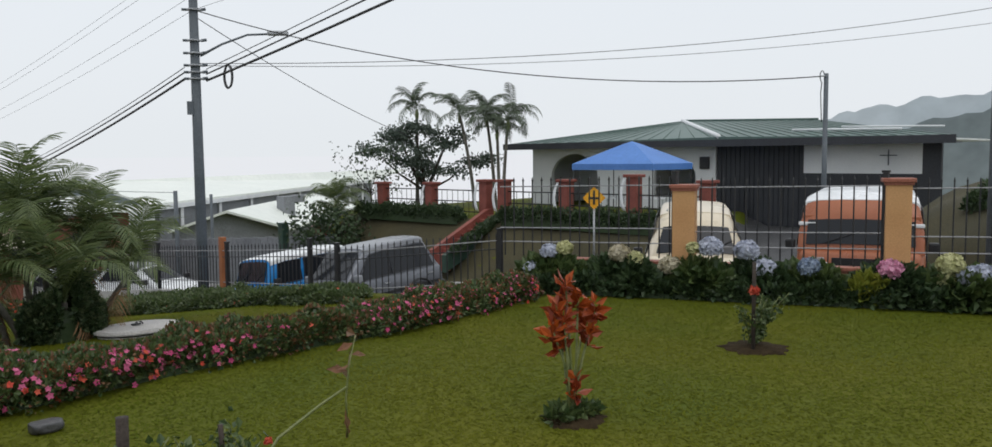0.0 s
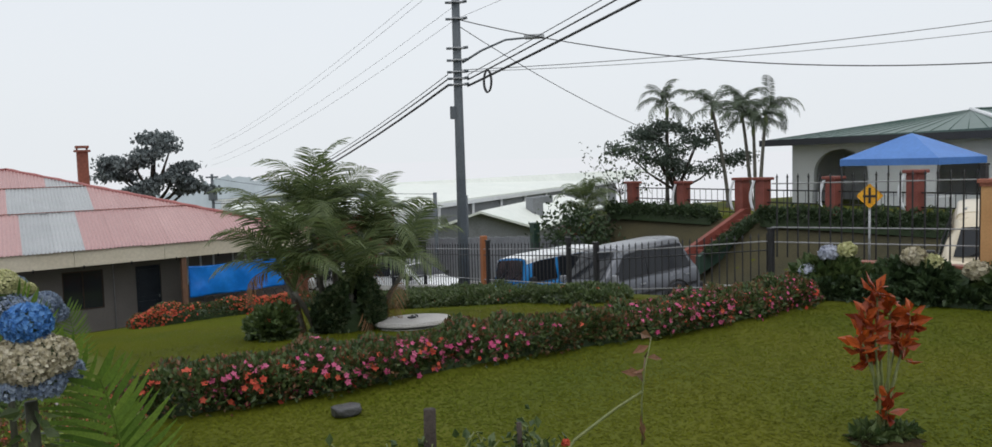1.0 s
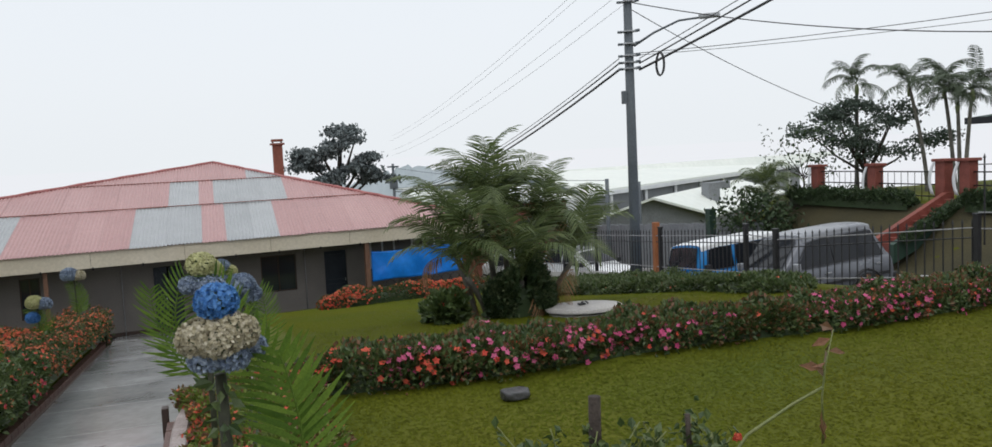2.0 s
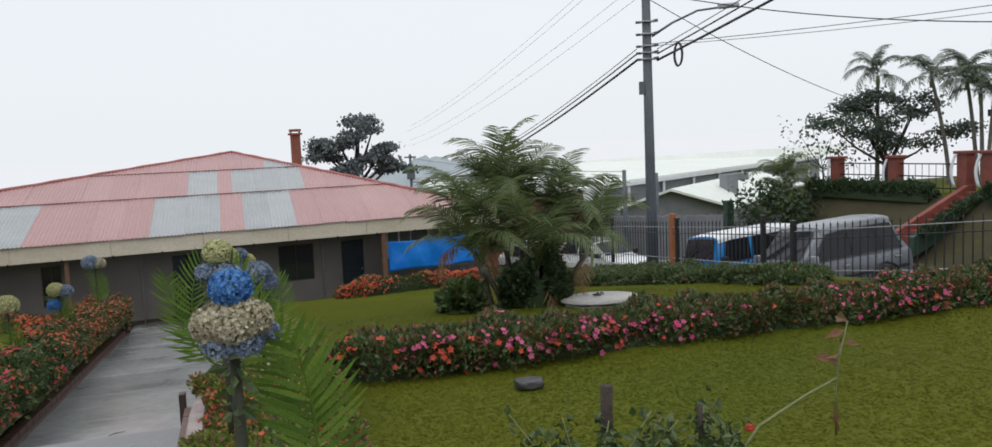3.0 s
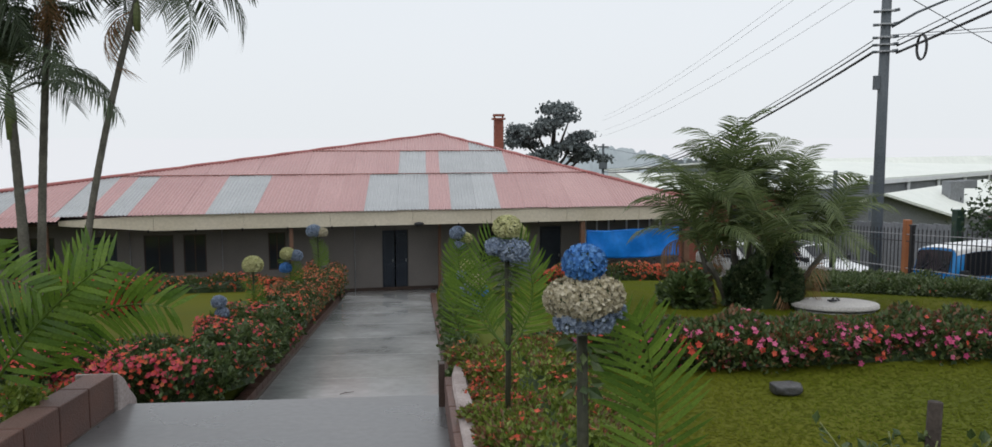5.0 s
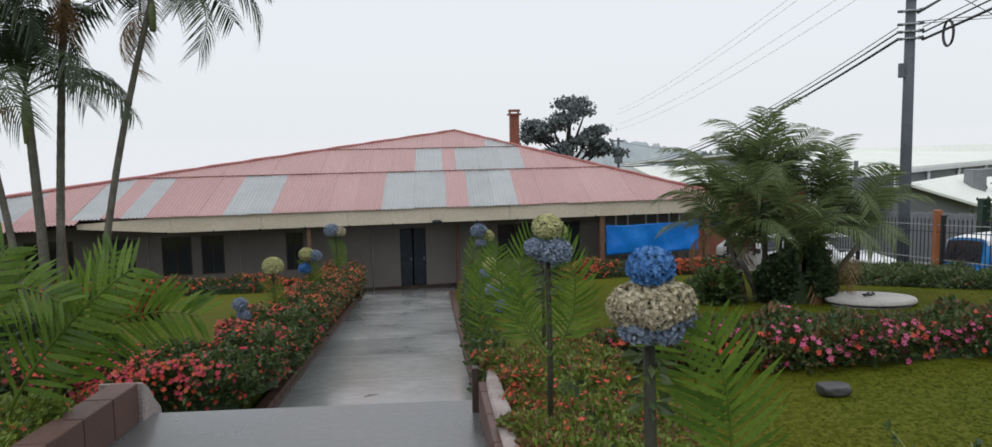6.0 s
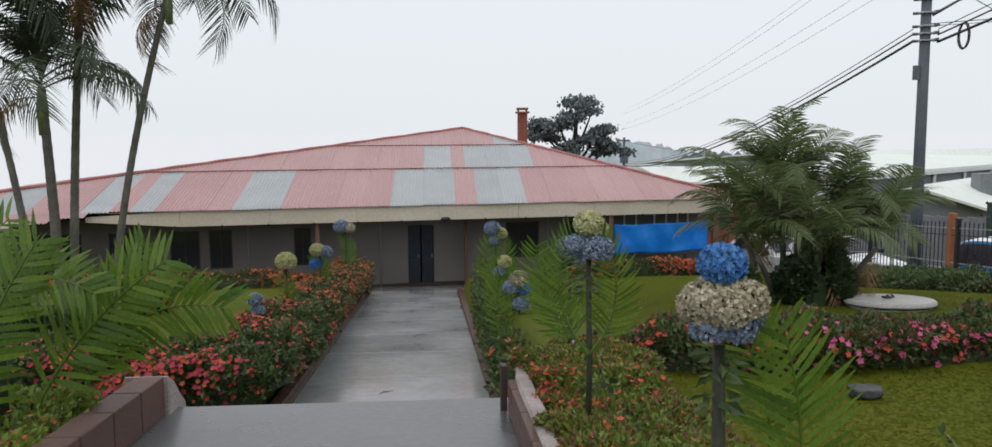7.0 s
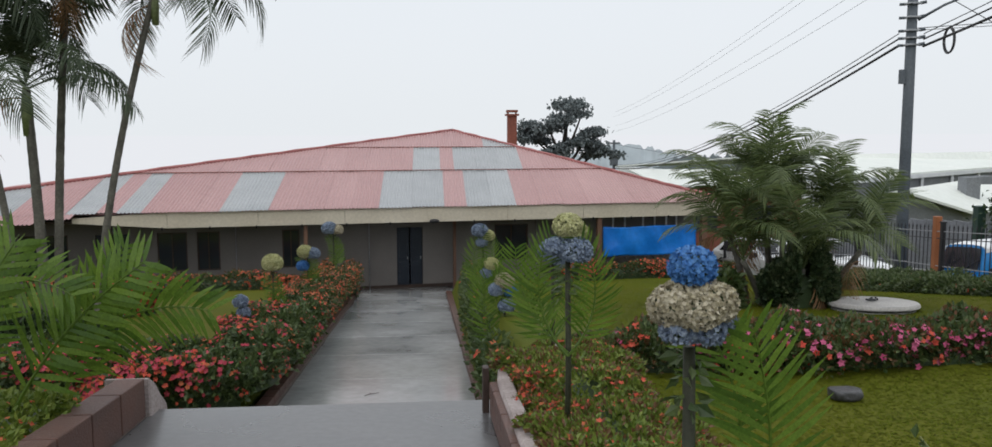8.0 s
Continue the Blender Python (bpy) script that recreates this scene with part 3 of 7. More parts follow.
# fascia, in boards
for i in range(8):
    u0, u1 = -9.6 + 2.6 * i, min(-9.6 + 2.6 * (i + 1), 11.0)
    bm = bmesh.new()
    vs = box(bm, u0 + 0.004, u1 - 0.004, -1.84, -1.78, EAVE - 0.50, EAVE - 0.03, 0.006)
    if i == 0:
        for v in vs:
            if v.is_valid and v.co.x < u0 + 0.5:
                v.co.z = max(v.co.z, EAVE - 0.30) if v.co.z < EAVE - 0.3 else v.co.z - 0.12
    part("fascia_board", bm, "fascia", hall, "cream painted fascia board")
bm = bmesh.new()
box(bm, 10.95, 11.01, -1.78, 9.0, EAVE - 0.50, EAVE - 0.05)
part("fascia_board", bm, "fascia", hall)
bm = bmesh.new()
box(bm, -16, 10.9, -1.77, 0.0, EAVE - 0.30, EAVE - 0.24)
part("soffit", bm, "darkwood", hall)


def wall_with_holes(name, u0, u1, z0, z1, v, thick, holes, material, parent):
    """A wall along u from cells round rectangular holes (ua, ub, za, zb)."""
    us = sorted({u0, u1, *[h[0] for h in holes], *[h[1] for h in holes]})
    zs = sorted({z0, z1, *[h[2] for h in holes], *[h[3] for h in holes]})
    bm = bmesh.new()
    for a, b in zip(us, us[1:]):
        run = None
        for c, d in zip(zs, zs[1:]):
            inside = any(h[0] <= (a + b) / 2 <= h[1] and h[2] <= (c + d) / 2 <= h[3] for h in holes)
            if not inside:
                box(bm, a, b, v, v + thick, c, d)
    bmesh.ops.remove_doubles(bm, verts=bm.verts, dist=0.0005)
    return part(name, bm, material, parent)


WINS = [(-14.5, -13.0), (-11.6, -10.2), (-7.6, -6.7), (-6.4, -5.7), (-3.75, -3.2), (3.4, 4.6)]
holes = [(0.0, 0.88, 0.0, 2.09)] + [(a, b, 0.85, 2.1) for a, b in WINS] + [(-9.4, -8.4, 0.0, 2.09), (5.6, 6.4, 0.0, 2.09)]
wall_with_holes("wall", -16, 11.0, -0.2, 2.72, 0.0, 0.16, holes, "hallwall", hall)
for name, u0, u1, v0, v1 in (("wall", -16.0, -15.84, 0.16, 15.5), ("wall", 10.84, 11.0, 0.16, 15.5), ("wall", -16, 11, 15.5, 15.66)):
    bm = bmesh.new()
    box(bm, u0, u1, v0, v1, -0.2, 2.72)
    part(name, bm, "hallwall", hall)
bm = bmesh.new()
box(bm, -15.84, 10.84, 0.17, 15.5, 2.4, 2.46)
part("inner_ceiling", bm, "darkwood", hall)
bm = bmesh.new()
box(bm, -16.3, 11.2, -1.95, 15.6, -0.6, 0.0)
part("porch_slab", bm, "concrete_wet", hall, "wet concrete porch floor")
bm = bmesh.new()
box(bm, -16, 11, -0.02, -0.004, 0.0, 0.12)
part("skirting", bm, "darkwood", hall)


def door_leaf(u0, u1, name="door"):
    bm = bmesh.new()
    box(bm, u0 + 0.01, u1 - 0.01, 0.05, 0.09, 0.02, 2.07, 0.006)
    for z0, z1 in ((0.15, 0.9), (1.05, 1.95)):
        box(bm, u0 + 0.09, u1 - 0.09, 0.035, 0.05, z0, z1, 0.012)
    return part(name, bm, "door", hall, "dark blue panelled door leaf")


for a, b in ((0.0, 0.43), (0.46, 0.88), (-9.4, -8.9), (-8.9, -8.4), (5.6, 6.4)):
    d = door_leaf(a, b)
    bm = bmesh.new()
    box(bm, b - 0.08, b - 0.05, 0.01, 0.035, 0.98, 1.08, 0.006)
    part("handle", bm, "metal", d)
for a, b in WINS:
    bm = bmesh.new()
    for q in (a, (a + b) / 2 - 0.02, b - 0.04):
        box(bm, q, q + 0.04, 0.03, 0.09, 0.85, 2.1)
    box(bm, a, b, 0.03, 0.09, 0.85, 0.89)
    box(bm, a, b, 0.03, 0.09, 2.06, 2.1)
    w = part("window", bm, "darkwood", hall)
    bm = bmesh.new()
    box(bm, a + 0.02, b - 0.02, 0.055, 0.065, 0.87, 2.08)
    part("pane", bm, "pane", w)
# porch posts and the thin downpipes
for u, wdt, m_ in ((1.92, 0.10, "post"), (6.62, 0.16, "post"), (10.45, 0.2, "post"), (-3.0, 0.12, "post"), (-10.0, 0.14, "post"), (-14.5, 0.14, "post")):
    bm = bmesh.new()
    vv = -0.35 if u == 1.92 else -1.66
    box(bm, u - wdt / 2, u + wdt / 2, vv - wdt / 2, vv + wdt / 2, 0.0, EAVE - 0.3, 0.012)
    part("porch_post", bm, m_, hall, "brown painted porch post")
for u in (-0.93, -5.2, -8.0, 4.9):
    tube("downpipe", [(u, -0.06, 0.0), (u, -0.06, 2.6)], 0.016, "whiteiron", hall, 6)
for k, u in enumerate((7.3, 7.75, 8.2, 8.9, 9.35, 9.8, 10.2)):
    bm = bmesh.new()
    box(bm, u - 0.03, u + 0.03, -0.05, -0.01, 1.3, 2.5, 0.004)
    part("window_bar", bm, "white_paint", hall, "white painted window bar")
# hooks and bulb holders along the fascia
for u in np.arange(-8.5, 10.5, 1.35):
    bm = bmesh.new()
    box(bm, u - 0.02, u + 0.02, -1.86, -1.82, EAVE - 0.56, EAVE - 0.47, 0.004)
    part("hook", bm, "blackiron", hall)
bm = bmesh.new()
bmesh.ops.create_uvsphere(bm, u_segments=10, v_segments=6, radius=0.12, matrix=Matrix.Translation((1.0, -1.88, EAVE - 0.47)) @ Matrix.Diagonal((1.4, 0.7, 0.55, 1)))
part("flood_lamp", bm, "blackiron", hall, smooth=True)

# the blue sheet between two porch posts
tp = []
nu, nv = 48, 16
for j in range(nv + 1):
    for i in range(nu + 1):
        s, r = i / nu, j / nv
        sag = 0.05 * math.sin(math.pi * s) * (1 - r) + 0.018 * math.sin(9 * s + 3 * r)
        tp.append((6.78 + 3.42 * s, -1.62 + 0.035 * math.sin(7 * s + 5 * r) * r + 0.02 * math.sin(23 * s - 4 * r), 1.06 + 1.04 * (1 - r) - sag + 0.05 * s))
tf = [(j * (nu + 1) + i, j * (nu + 1) + i + 1, (j + 1) * (nu + 1) + i + 1, (j + 1) * (nu + 1) + i) for j in range(nv) for i in range(nu)]
tarp = arrays("tarpaulin", tp, tf, "tarp", smooth=True)
tarp.matrix_world = HALL
sol = tarp.modifiers.new("thick", "SOLIDIFY")
sol.thickness = 0.006
tagged(tarp, "bright blue tarpaulin stretched between two brown porch posts", "tarpaulin")
# chimney
chim = thing("chimney", "tall rusty red square chimney behind the roof", "chimney", Matrix.Translation((4.84, 38.0, 0)))
bm = bmesh.new()
box(bm, -0.2, 0.2, -0.2, 0.2, -1.0, 2.65, 0.01)
part("shaft", bm, "rust", chim)
bm = bmesh.new()
box(bm, -0.29, 0.29, -0.29, 0.29, 2.65, 2.73, 0.01)
box(bm, -0.24, 0.24, -0.24, 0.24, 2.80, 2.9, 0.01)
for sx in (-0.2, 0.16):
    for sy in (-0.2, 0.16):
        box(bm, sx, sx + 0.04, sy, sy + 0.04, 2.72, 2.81)
part("cap", bm, "rust", chim)


# ---- planting ----
def bed(name, label, line, half, height, zf, count, flowers, leaf="leaf", size=0.085, seed=1, tip=None, edge=0.5):
    """A rounded bank of bedding plants along line: a dark light-blocking core, leaves, and blossoms (material, number,
    size).
    """
    rng = np.random.default_rng(seed)
    line = np.asarray(line, float)
    seg = np.linalg.norm(np.diff(line, axis=0), axis=1)
    cum = np.concatenate([[0], np.cumsum(seg)])

    def place(n, lo, hi):
        s = rng.uniform(0, cum[-1], n)
        x, y = np.interp(s, cum, line[:, 0]), np.interp(s, cum, line[:, 1])
        k = np.clip(np.searchsorted(cum, s) - 1, 0, len(seg) - 1)
        d = unit(np.diff(line, axis=0))[k]
        nrm = np.stack([-d[:, 1], d[:, 0]], 1)
        phi = rng.uniform(0, np.pi, n)
        end = np.clip(np.minimum(s, cum[-1] - s) / (half * 0.9), 0, 1) ** 0.5
        lump = 0.86 + 0.16 * np.sin(s * 2.3 + seed) * np.sin(s * 5.1 + 2 * seed) + 0.07 * np.sin(s * 11 + phi * 4) + 0.10 * np.sin(s * 3.3 + phi * 3)
        r = rng.uniform(lo, hi, n) * lump * (0.35 + 0.65 * end)
        lat = half * np.sign(np.cos(phi)) * np.abs(np.cos(phi)) ** edge * r
        up = height * np.abs(np.sin(phi)) ** edge * r
        X, Y = x + nrm[:, 0] * lat, y + nrm[:, 1] * lat
        P = np.stack([X, Y, zf(X, Y) + up], 1)
        N = np.stack([nrm[:, 0] * np.cos(phi), nrm[:, 1] * np.cos(phi), np.sin(phi)], 1)
        return P, N

    ob = thing(name, label, "flower bed")
    # Dark core added inside the leaves so no light shows through.
    V, F = [], []
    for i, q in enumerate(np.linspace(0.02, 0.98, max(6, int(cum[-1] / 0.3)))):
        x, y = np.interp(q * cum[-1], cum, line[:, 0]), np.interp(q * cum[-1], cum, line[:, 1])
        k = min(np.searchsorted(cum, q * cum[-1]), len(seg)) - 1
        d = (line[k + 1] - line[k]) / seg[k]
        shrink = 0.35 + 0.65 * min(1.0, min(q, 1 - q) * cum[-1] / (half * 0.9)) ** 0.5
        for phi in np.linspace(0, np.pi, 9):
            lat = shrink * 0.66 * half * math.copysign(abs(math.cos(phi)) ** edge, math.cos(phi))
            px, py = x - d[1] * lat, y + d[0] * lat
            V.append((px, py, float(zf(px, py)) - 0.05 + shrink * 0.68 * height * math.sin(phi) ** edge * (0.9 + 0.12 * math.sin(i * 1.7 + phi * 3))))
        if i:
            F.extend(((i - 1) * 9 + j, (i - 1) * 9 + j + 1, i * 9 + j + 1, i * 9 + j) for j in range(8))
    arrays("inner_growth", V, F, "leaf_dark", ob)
    P, N = place(count, 0.72, 1.06)
    v, f = leaves(P, N * 0.7 + rng.normal(size=N.shape) * 0.6 + [0, 0, 0.15], size, 0.30, rng)
    arrays("foliage", v, f, leaf, ob, kind="stuff")
    if tip:
        P, N = place(count // 5, 0.96, 1.10)
        v, f = leaves(P, N + rng.normal(size=N.shape) * 0.4, size * 0.8, 0.30, rng)
        arrays("young_foliage", v, f, tip, ob, kind="stuff")
    for m_, n, sz in flowers:
        P, N = place(n * 3, 1.00, 1.12)
        blob = np.sin(P[:, 0] * 2.1 + seed) + np.sin(P[:, 1] * 2.7 + P[:, 0]) + rng.normal(size=len(P)) * 1.2
        keep = np.argsort(-blob)[:n]
        v, f = blossoms(P[keep], N[keep] + rng.normal(size=(n, 3)) * 0.25 + [0, -0.2, 0.2], sz, rng)
        arrays("blossoms", v, f, m_, ob, kind="stuff")
    return ob


hedge_line = [(2.15, 8.75), (3.0, 8.68), (5, 8.66), (8, 8.64), (10, 8.66), (11.2, 8.75), (11.8, 8.8)]
bed("flower_hedge", "trimmed pink-flowering impatiens hedge crossing the lawn", hedge_line[1:], 0.56, 0.36, ground_z, 24000, [("pink", 620, 0.033), ("coral", 220, 0.032)], size=0.07, seed=2, tip="leaf_bronze")
bed("flower_bed", "coral-flowering end of the hedge beside the path", hedge_line[:3], 0.55, 0.34, ground_z, 6500, [("coral", 190, 0.038), ("pink", 30, 0.036)], size=0.07, seed=3, tip="leaf_bronze")


def beside_ramp(x, y):
    return -0.0575 * np.asarray(y) + 0.02 + 0 * np.asarray(x)


bed("flower_bed", "low coral impatiens bed behind the white coping", [(1.96, 2.2), (1.96, 5), (1.98, 7.6), (2.06, 8.75)], 0.52, 0.28, lambda x, y: beside_ramp(x, y) + 0.13, 42000, [("coral", 700, 0.022), ("orange_fl", 700, 0.020)], size=0.045, leaf="leaf_lime", seed=4, tip="leaf_bronze")
bed("flower_bed", "weedy green bed behind the brown block wall", [(-2.0, 2.5), (-2.05, 5), (-2.0, 7.6)], 0.6, 0.30, lambda x, y: beside_ramp(x, y) + 0.06, 11000, [("coral", 90, 0.024), ("orange_fl", 120, 0.022)], size=0.06, leaf="leaf_lime", seed=5)


def west(x, y):
    return ground_z(np.minimum(x, -1.7), y)


bed("flower_bed", "red and pink impatiens bed at the edge of the path", [(-1.48, 11.6), (-1.46, 14.0), (-1.40, 16.4)], 0.62, 0.70, west, 9000, [("crimson", 620, 0.038), ("coral", 520, 0.036), ("orange_fl", 420, 0.036)], seed=6)
bed("flower_bed", "red and pink impatiens bed below the block wall", [(-5.8, 11.6), (-3.4, 11.4), (-1.15, 11.3)], 0.95, 0.66, west, 15000, [("crimson", 900, 0.036), ("coral", 420, 0.034), ("orange_fl", 300, 0.034)], seed=26)
bed("flower_bed", "orange impatiens bed along the wet path", [(-1.46, 16.2), (-1.50, 20), (-1.50, 23.5), (-1.50, 26.8)], 0.60, 0.70, west, 9500, [("orange_fl", 2300, 0.034), ("coral", 700, 0.034)], seed=7, tip="leaf_bronze")
bed("flower_bed", "orange impatiens bed below the porch", [(-12.5, 24.1), (-8, 24.7), (-4, 25.3), (-2.6, 25.5)], 0.55, 0.48, ground_z, 6000, [("orange_fl", 1100, 0.042), ("coral", 380, 0.042)], seed=8, tip="leaf_bronze")
bed("flower_bed", "orange impatiens bed in front of the blue sheet", [(4.6, 24.8), (7, 25.4), (9.2, 26.0), (10.6, 26.2)], 0.5, 0.55, ground_z, 4500, [("coral", 520, 0.042), ("orange_fl", 480, 0.042)], seed=9, tip="leaf_bronze")


def path_east(x, y):
    return path_z(np.asarray(y, float)) + 0.15 + 0 * np.asarray(x)


bed("flower_bed", "green bedding plants crowding the path", [(2.0, 9.6), (2.05, 13), (2.15, 18), (2.4, 24), (2.5, 26.5)], 0.50, 1.0, path_east, 9500, [("coral", 60, 0.045), ("orange_fl", 60, 0.045)], "leaf", 0.1, 10)
bed("shrub_border", "dark leafy shrubs along the foot of the fence", [(10.7, 11.6), (10.3, 12.6), (10.0, 14.5), (9.8, 17.0), (9.5, 20.0)], 0.85, 0.27, ground_z, 15000, [("coral", 60, 0.03)], "leaf", 0.075, 11, tip="leaf_grey")
bed("shrub_border", "dark leafy shrubs along the foot of the fence", [(11.0, 16.0), (10.9, 19), (10.8, 23)], 0.55, 0.30, ground_z, 7000, [("coral", 12, 0.03)], "leaf", 0.085, 12, tip="leaf_grey")


# ---- palms ----
def frond_mesh(seed, length, pairs, leaflet, arch, material, sweep=0.0, **more):
    """sweep: how far the leaf bends sideways, in its own plane, from base to tip."""
    rng = np.random.default_rng(seed)
    v, f = merged(frond_arrays(length, pairs, leaflet, arch, rng, **more))
    if sweep:
        v = np.asarray(v, float)
        a = sweep * v[:, 0] / length
        x = length / sweep * np.sin(a) - v[:, 1] * np.sin(a)
        y = length / sweep * (1 - np.cos(a)) + v[:, 1] * np.cos(a)
        v = np.stack([x, y, v[:, 2]], 1)
    ob = arrays("frond_pattern", v, f, material)
    me = ob.data
    bpy.data.objects.remove(ob)
    return me


def put(name, me, m, parent=None):
    ob = new(name, me)
    ob.matrix_basis = m
    ob.parent = parent
    return ob


def aim(p, yaw, pitch=0, roll=0, s=1.0):
    return Matrix.Translation(p) @ Matrix.Rotation(yaw, 4, "Z") @ Matrix.Rotation(-pitch, 4, "Y") @ Matrix.Rotation(roll, 4, "X") @ Matrix.Scale(s, 4)


ARECA = [frond_mesh(20 + i, 1.9, 34, 0.58, a, "palm_areca", width=0.040, vee=0.35, droop=d) for i, (a, d) in enumerate(((1.3, 0.35), (1.7, 0.45), (2.2, 0.5), (1.0, 0.3)))]
DRY = [frond_mesh(30 + i, 1.5, 22, 0.5, 2.6, "palm_dry", width=0.035, vee=0.0, droop=0.9, lean=0.4) for i in range(2)]
SHORT = [frond_mesh(45 + i, 2.3, 26, 0.55, a, "palm_far", width=0.06, vee=0.4, droop=0.7) for i, a in enumerate((1.6, 2.1, 2.6))]
TALL = [frond_mesh(40 + i, 2.3, 38, 0.60, a, "palm_far", width=0.042, vee=0.5, droop=0.7) for i, a in enumerate((1.5, 2.0, 2.5))]
# cut leaves: straight ones, and ones that curve upwards from the stake they are tied to
CUT = [frond_mesh(50 + i, 1.15, 17, 0.42, 0.15, "palm_lime", k, width=0.050, vee=0.05, droop=0.02, start=0.16, lean=0.1) for i, k in enumerate((-0.6, -0.45, -0.75))]
LYRE = [frond_mesh(55 + i, 1.15, 22, 0.30, 0.15, "palm_lime", k, width=0.030, vee=0.06, droop=0.0, start=0.18, lean=0.1) for i, k in enumerate((1.25, 1.1, 1.4))]
BUNDLE = [frond_mesh(60 + i, 1.35, 22, 0.40, 0.2, "palm_lime", k, width=0.052, vee=0.15, droop=0.12, start=0.16, lean=0.1) for i, k in enumerate((-0.45, -0.35, -1.5))]


def palm(name, label, base, stems, seed, fronds, dry=0, radius=0.05, meshes=ARECA, scale=1.0, crown=0.0, group="", rise=(-0.35, 0.15)):
    """A palm: leaning stems (dx, dy, height, bend) with a crown of fronds each."""
    rng = np.random.default_rng(seed)
    ob = thing(name, label, "palm", Matrix.Translation(base), group)
    for dx, dy, h, bx, by in stems:
        s = np.linspace(0, 1, 12)
        pts = np.stack([dx + bx * s ** 1.5, dy + by * s ** 1.5, -0.15 + (h + 0.15) * s], 1)
        rad = np.interp(s, (0, 0.12, 1), (radius * 1.5, radius, radius * 0.75))
        rings = np.linspace(0, 1, int(max(10, h * 9)))
        rp = np.stack([np.interp(rings, s, pts[:, k]) for k in range(3)], 1)
        rr = np.interp(rings, s, rad) * (1 + 0.06 * (np.arange(len(rings)) % 2))
        tube("trunk", rp, rr, "trunk", ob, 9)
        top = pts[-1]
        if crown:
            tube("crownshaft", [top - [0, 0, crown], top - [0, 0, crown * 0.4], top + [0, 0, 0.05]], [radius * 0.85, radius * 1.1, radius * 0.6], "trunk_green", ob, 9)
        n = fronds if isinstance(fronds, int) else fronds[0]
        for i in range(n):
            yaw = 2.4 * i + rng.normal() * 0.25
            put("frond", meshes[i % len(meshes)], aim(top + [0, 0, 0.02 * i], yaw, rng.uniform(*rise) + 0.62 * (i / n), rng.normal() * 0.2, scale * rng.uniform(0.8, 1.1)), ob)
        for i in range(dry):
            put("dry_frond", DRY[i % 2], aim(top - [0, 0, 0.15], rng.uniform(0, 6.3), rng.uniform(-0.9, -0.2), 0, scale * rng.uniform(0.7, 1)), ob)
    return ob


palm("areca_palm", "clump of areca palms with green and browning fronds on the lawn", (6.2, 13.0, float(ground_z(6.2, 13.0))),
     [(-0.55, 0.1, 1.15, -0.35, 0), (-0.2, 0.1, 1.55, -0.12, 0.1), (0.05, 0.2, 1.35, 0.0, 0.2), (0.3, 0, 1.15, 0.3, 0), (0.5, -0.1, 0.8, 0.5, -0.1), (0.1, -0.2, 0.6, -0.1, -0.3), (-0.4, -0.1, 0.7, -0.4, -0.2)], 5, 10, 1, 0.05, scale=0.74, rise=(-0.10, 0.25))
bed("shrub", "dense leafy growth round the palm clump", [(5.75, 12.9), (6.2, 12.75), (6.75, 12.9)], 0.66, 1.0, ground_z, 9000, [], "leaf_dark", 0.11, 14, tip="leaf_grey")
bed("shrub", "loose leafy shrub at the foot of the palm clump", [(4.75, 12.6), (5.3, 12.7)], 0.5, 0.62, ground_z, 1500, [("coral", 10, 0.04)], "leaf", 0.14, 15)
wz = float(ground_z(-5.2, 15.8))
palm("tall_palm", "tall slender palm with a grey ringed trunk on the lawn", (-5.37, 15.6, wz), [(0, 0, 4.25, -0.14, 0.0)], 31, 20, 1, 0.088, TALL, 0.92, 0.75, "palms on the lawn", (-0.55, 0.35))
palm("tall_palm", "tall slender palm with a grey ringed trunk on the lawn", (-5.26, 15.75, wz), [(0, 0, 6.1, 0.42, 0.0)], 32, 17, 2, 0.072, TALL, 1.0, 0.55, "palms on the lawn", (-0.9, 0.3))
palm("tall_palm", "tall slender palm leaning over the lawn", (-4.58, 15.5, wz), [(0, 0, 5.8, 1.15, 0.1)], 33, 20, 1, 0.062, TALL, 1.0, 0.5, "palms on the lawn", (-0.9, 0.3))
palm("tall_palm", "tall slender palm leaning away from its neighbours", (-5.62, 15.4, wz), [(0, 0, 5.6, -0.85, 0.0)], 34, 14, 0, 0.062, TALL, 1.0, 0.5, "palms on the lawn", (-1.0, 0.3))
bed("shrub", "low dark shrubs at the feet of the tall palms", [(-6.6, 15.2), (-5.2, 15.5), (-4.3, 15.6)], 0.5, 0.6, ground_z, 2500, [], "leaf_dark", 0.12, 16)
bed("shrub", "red-leaved shrub on the lawn", [(-5.6, 19.6), (-4.9, 19.7)], 0.55, 0.95, ground_z, 1500, [("coral", 200, 0.07)], "leaf", 0.12, 17)


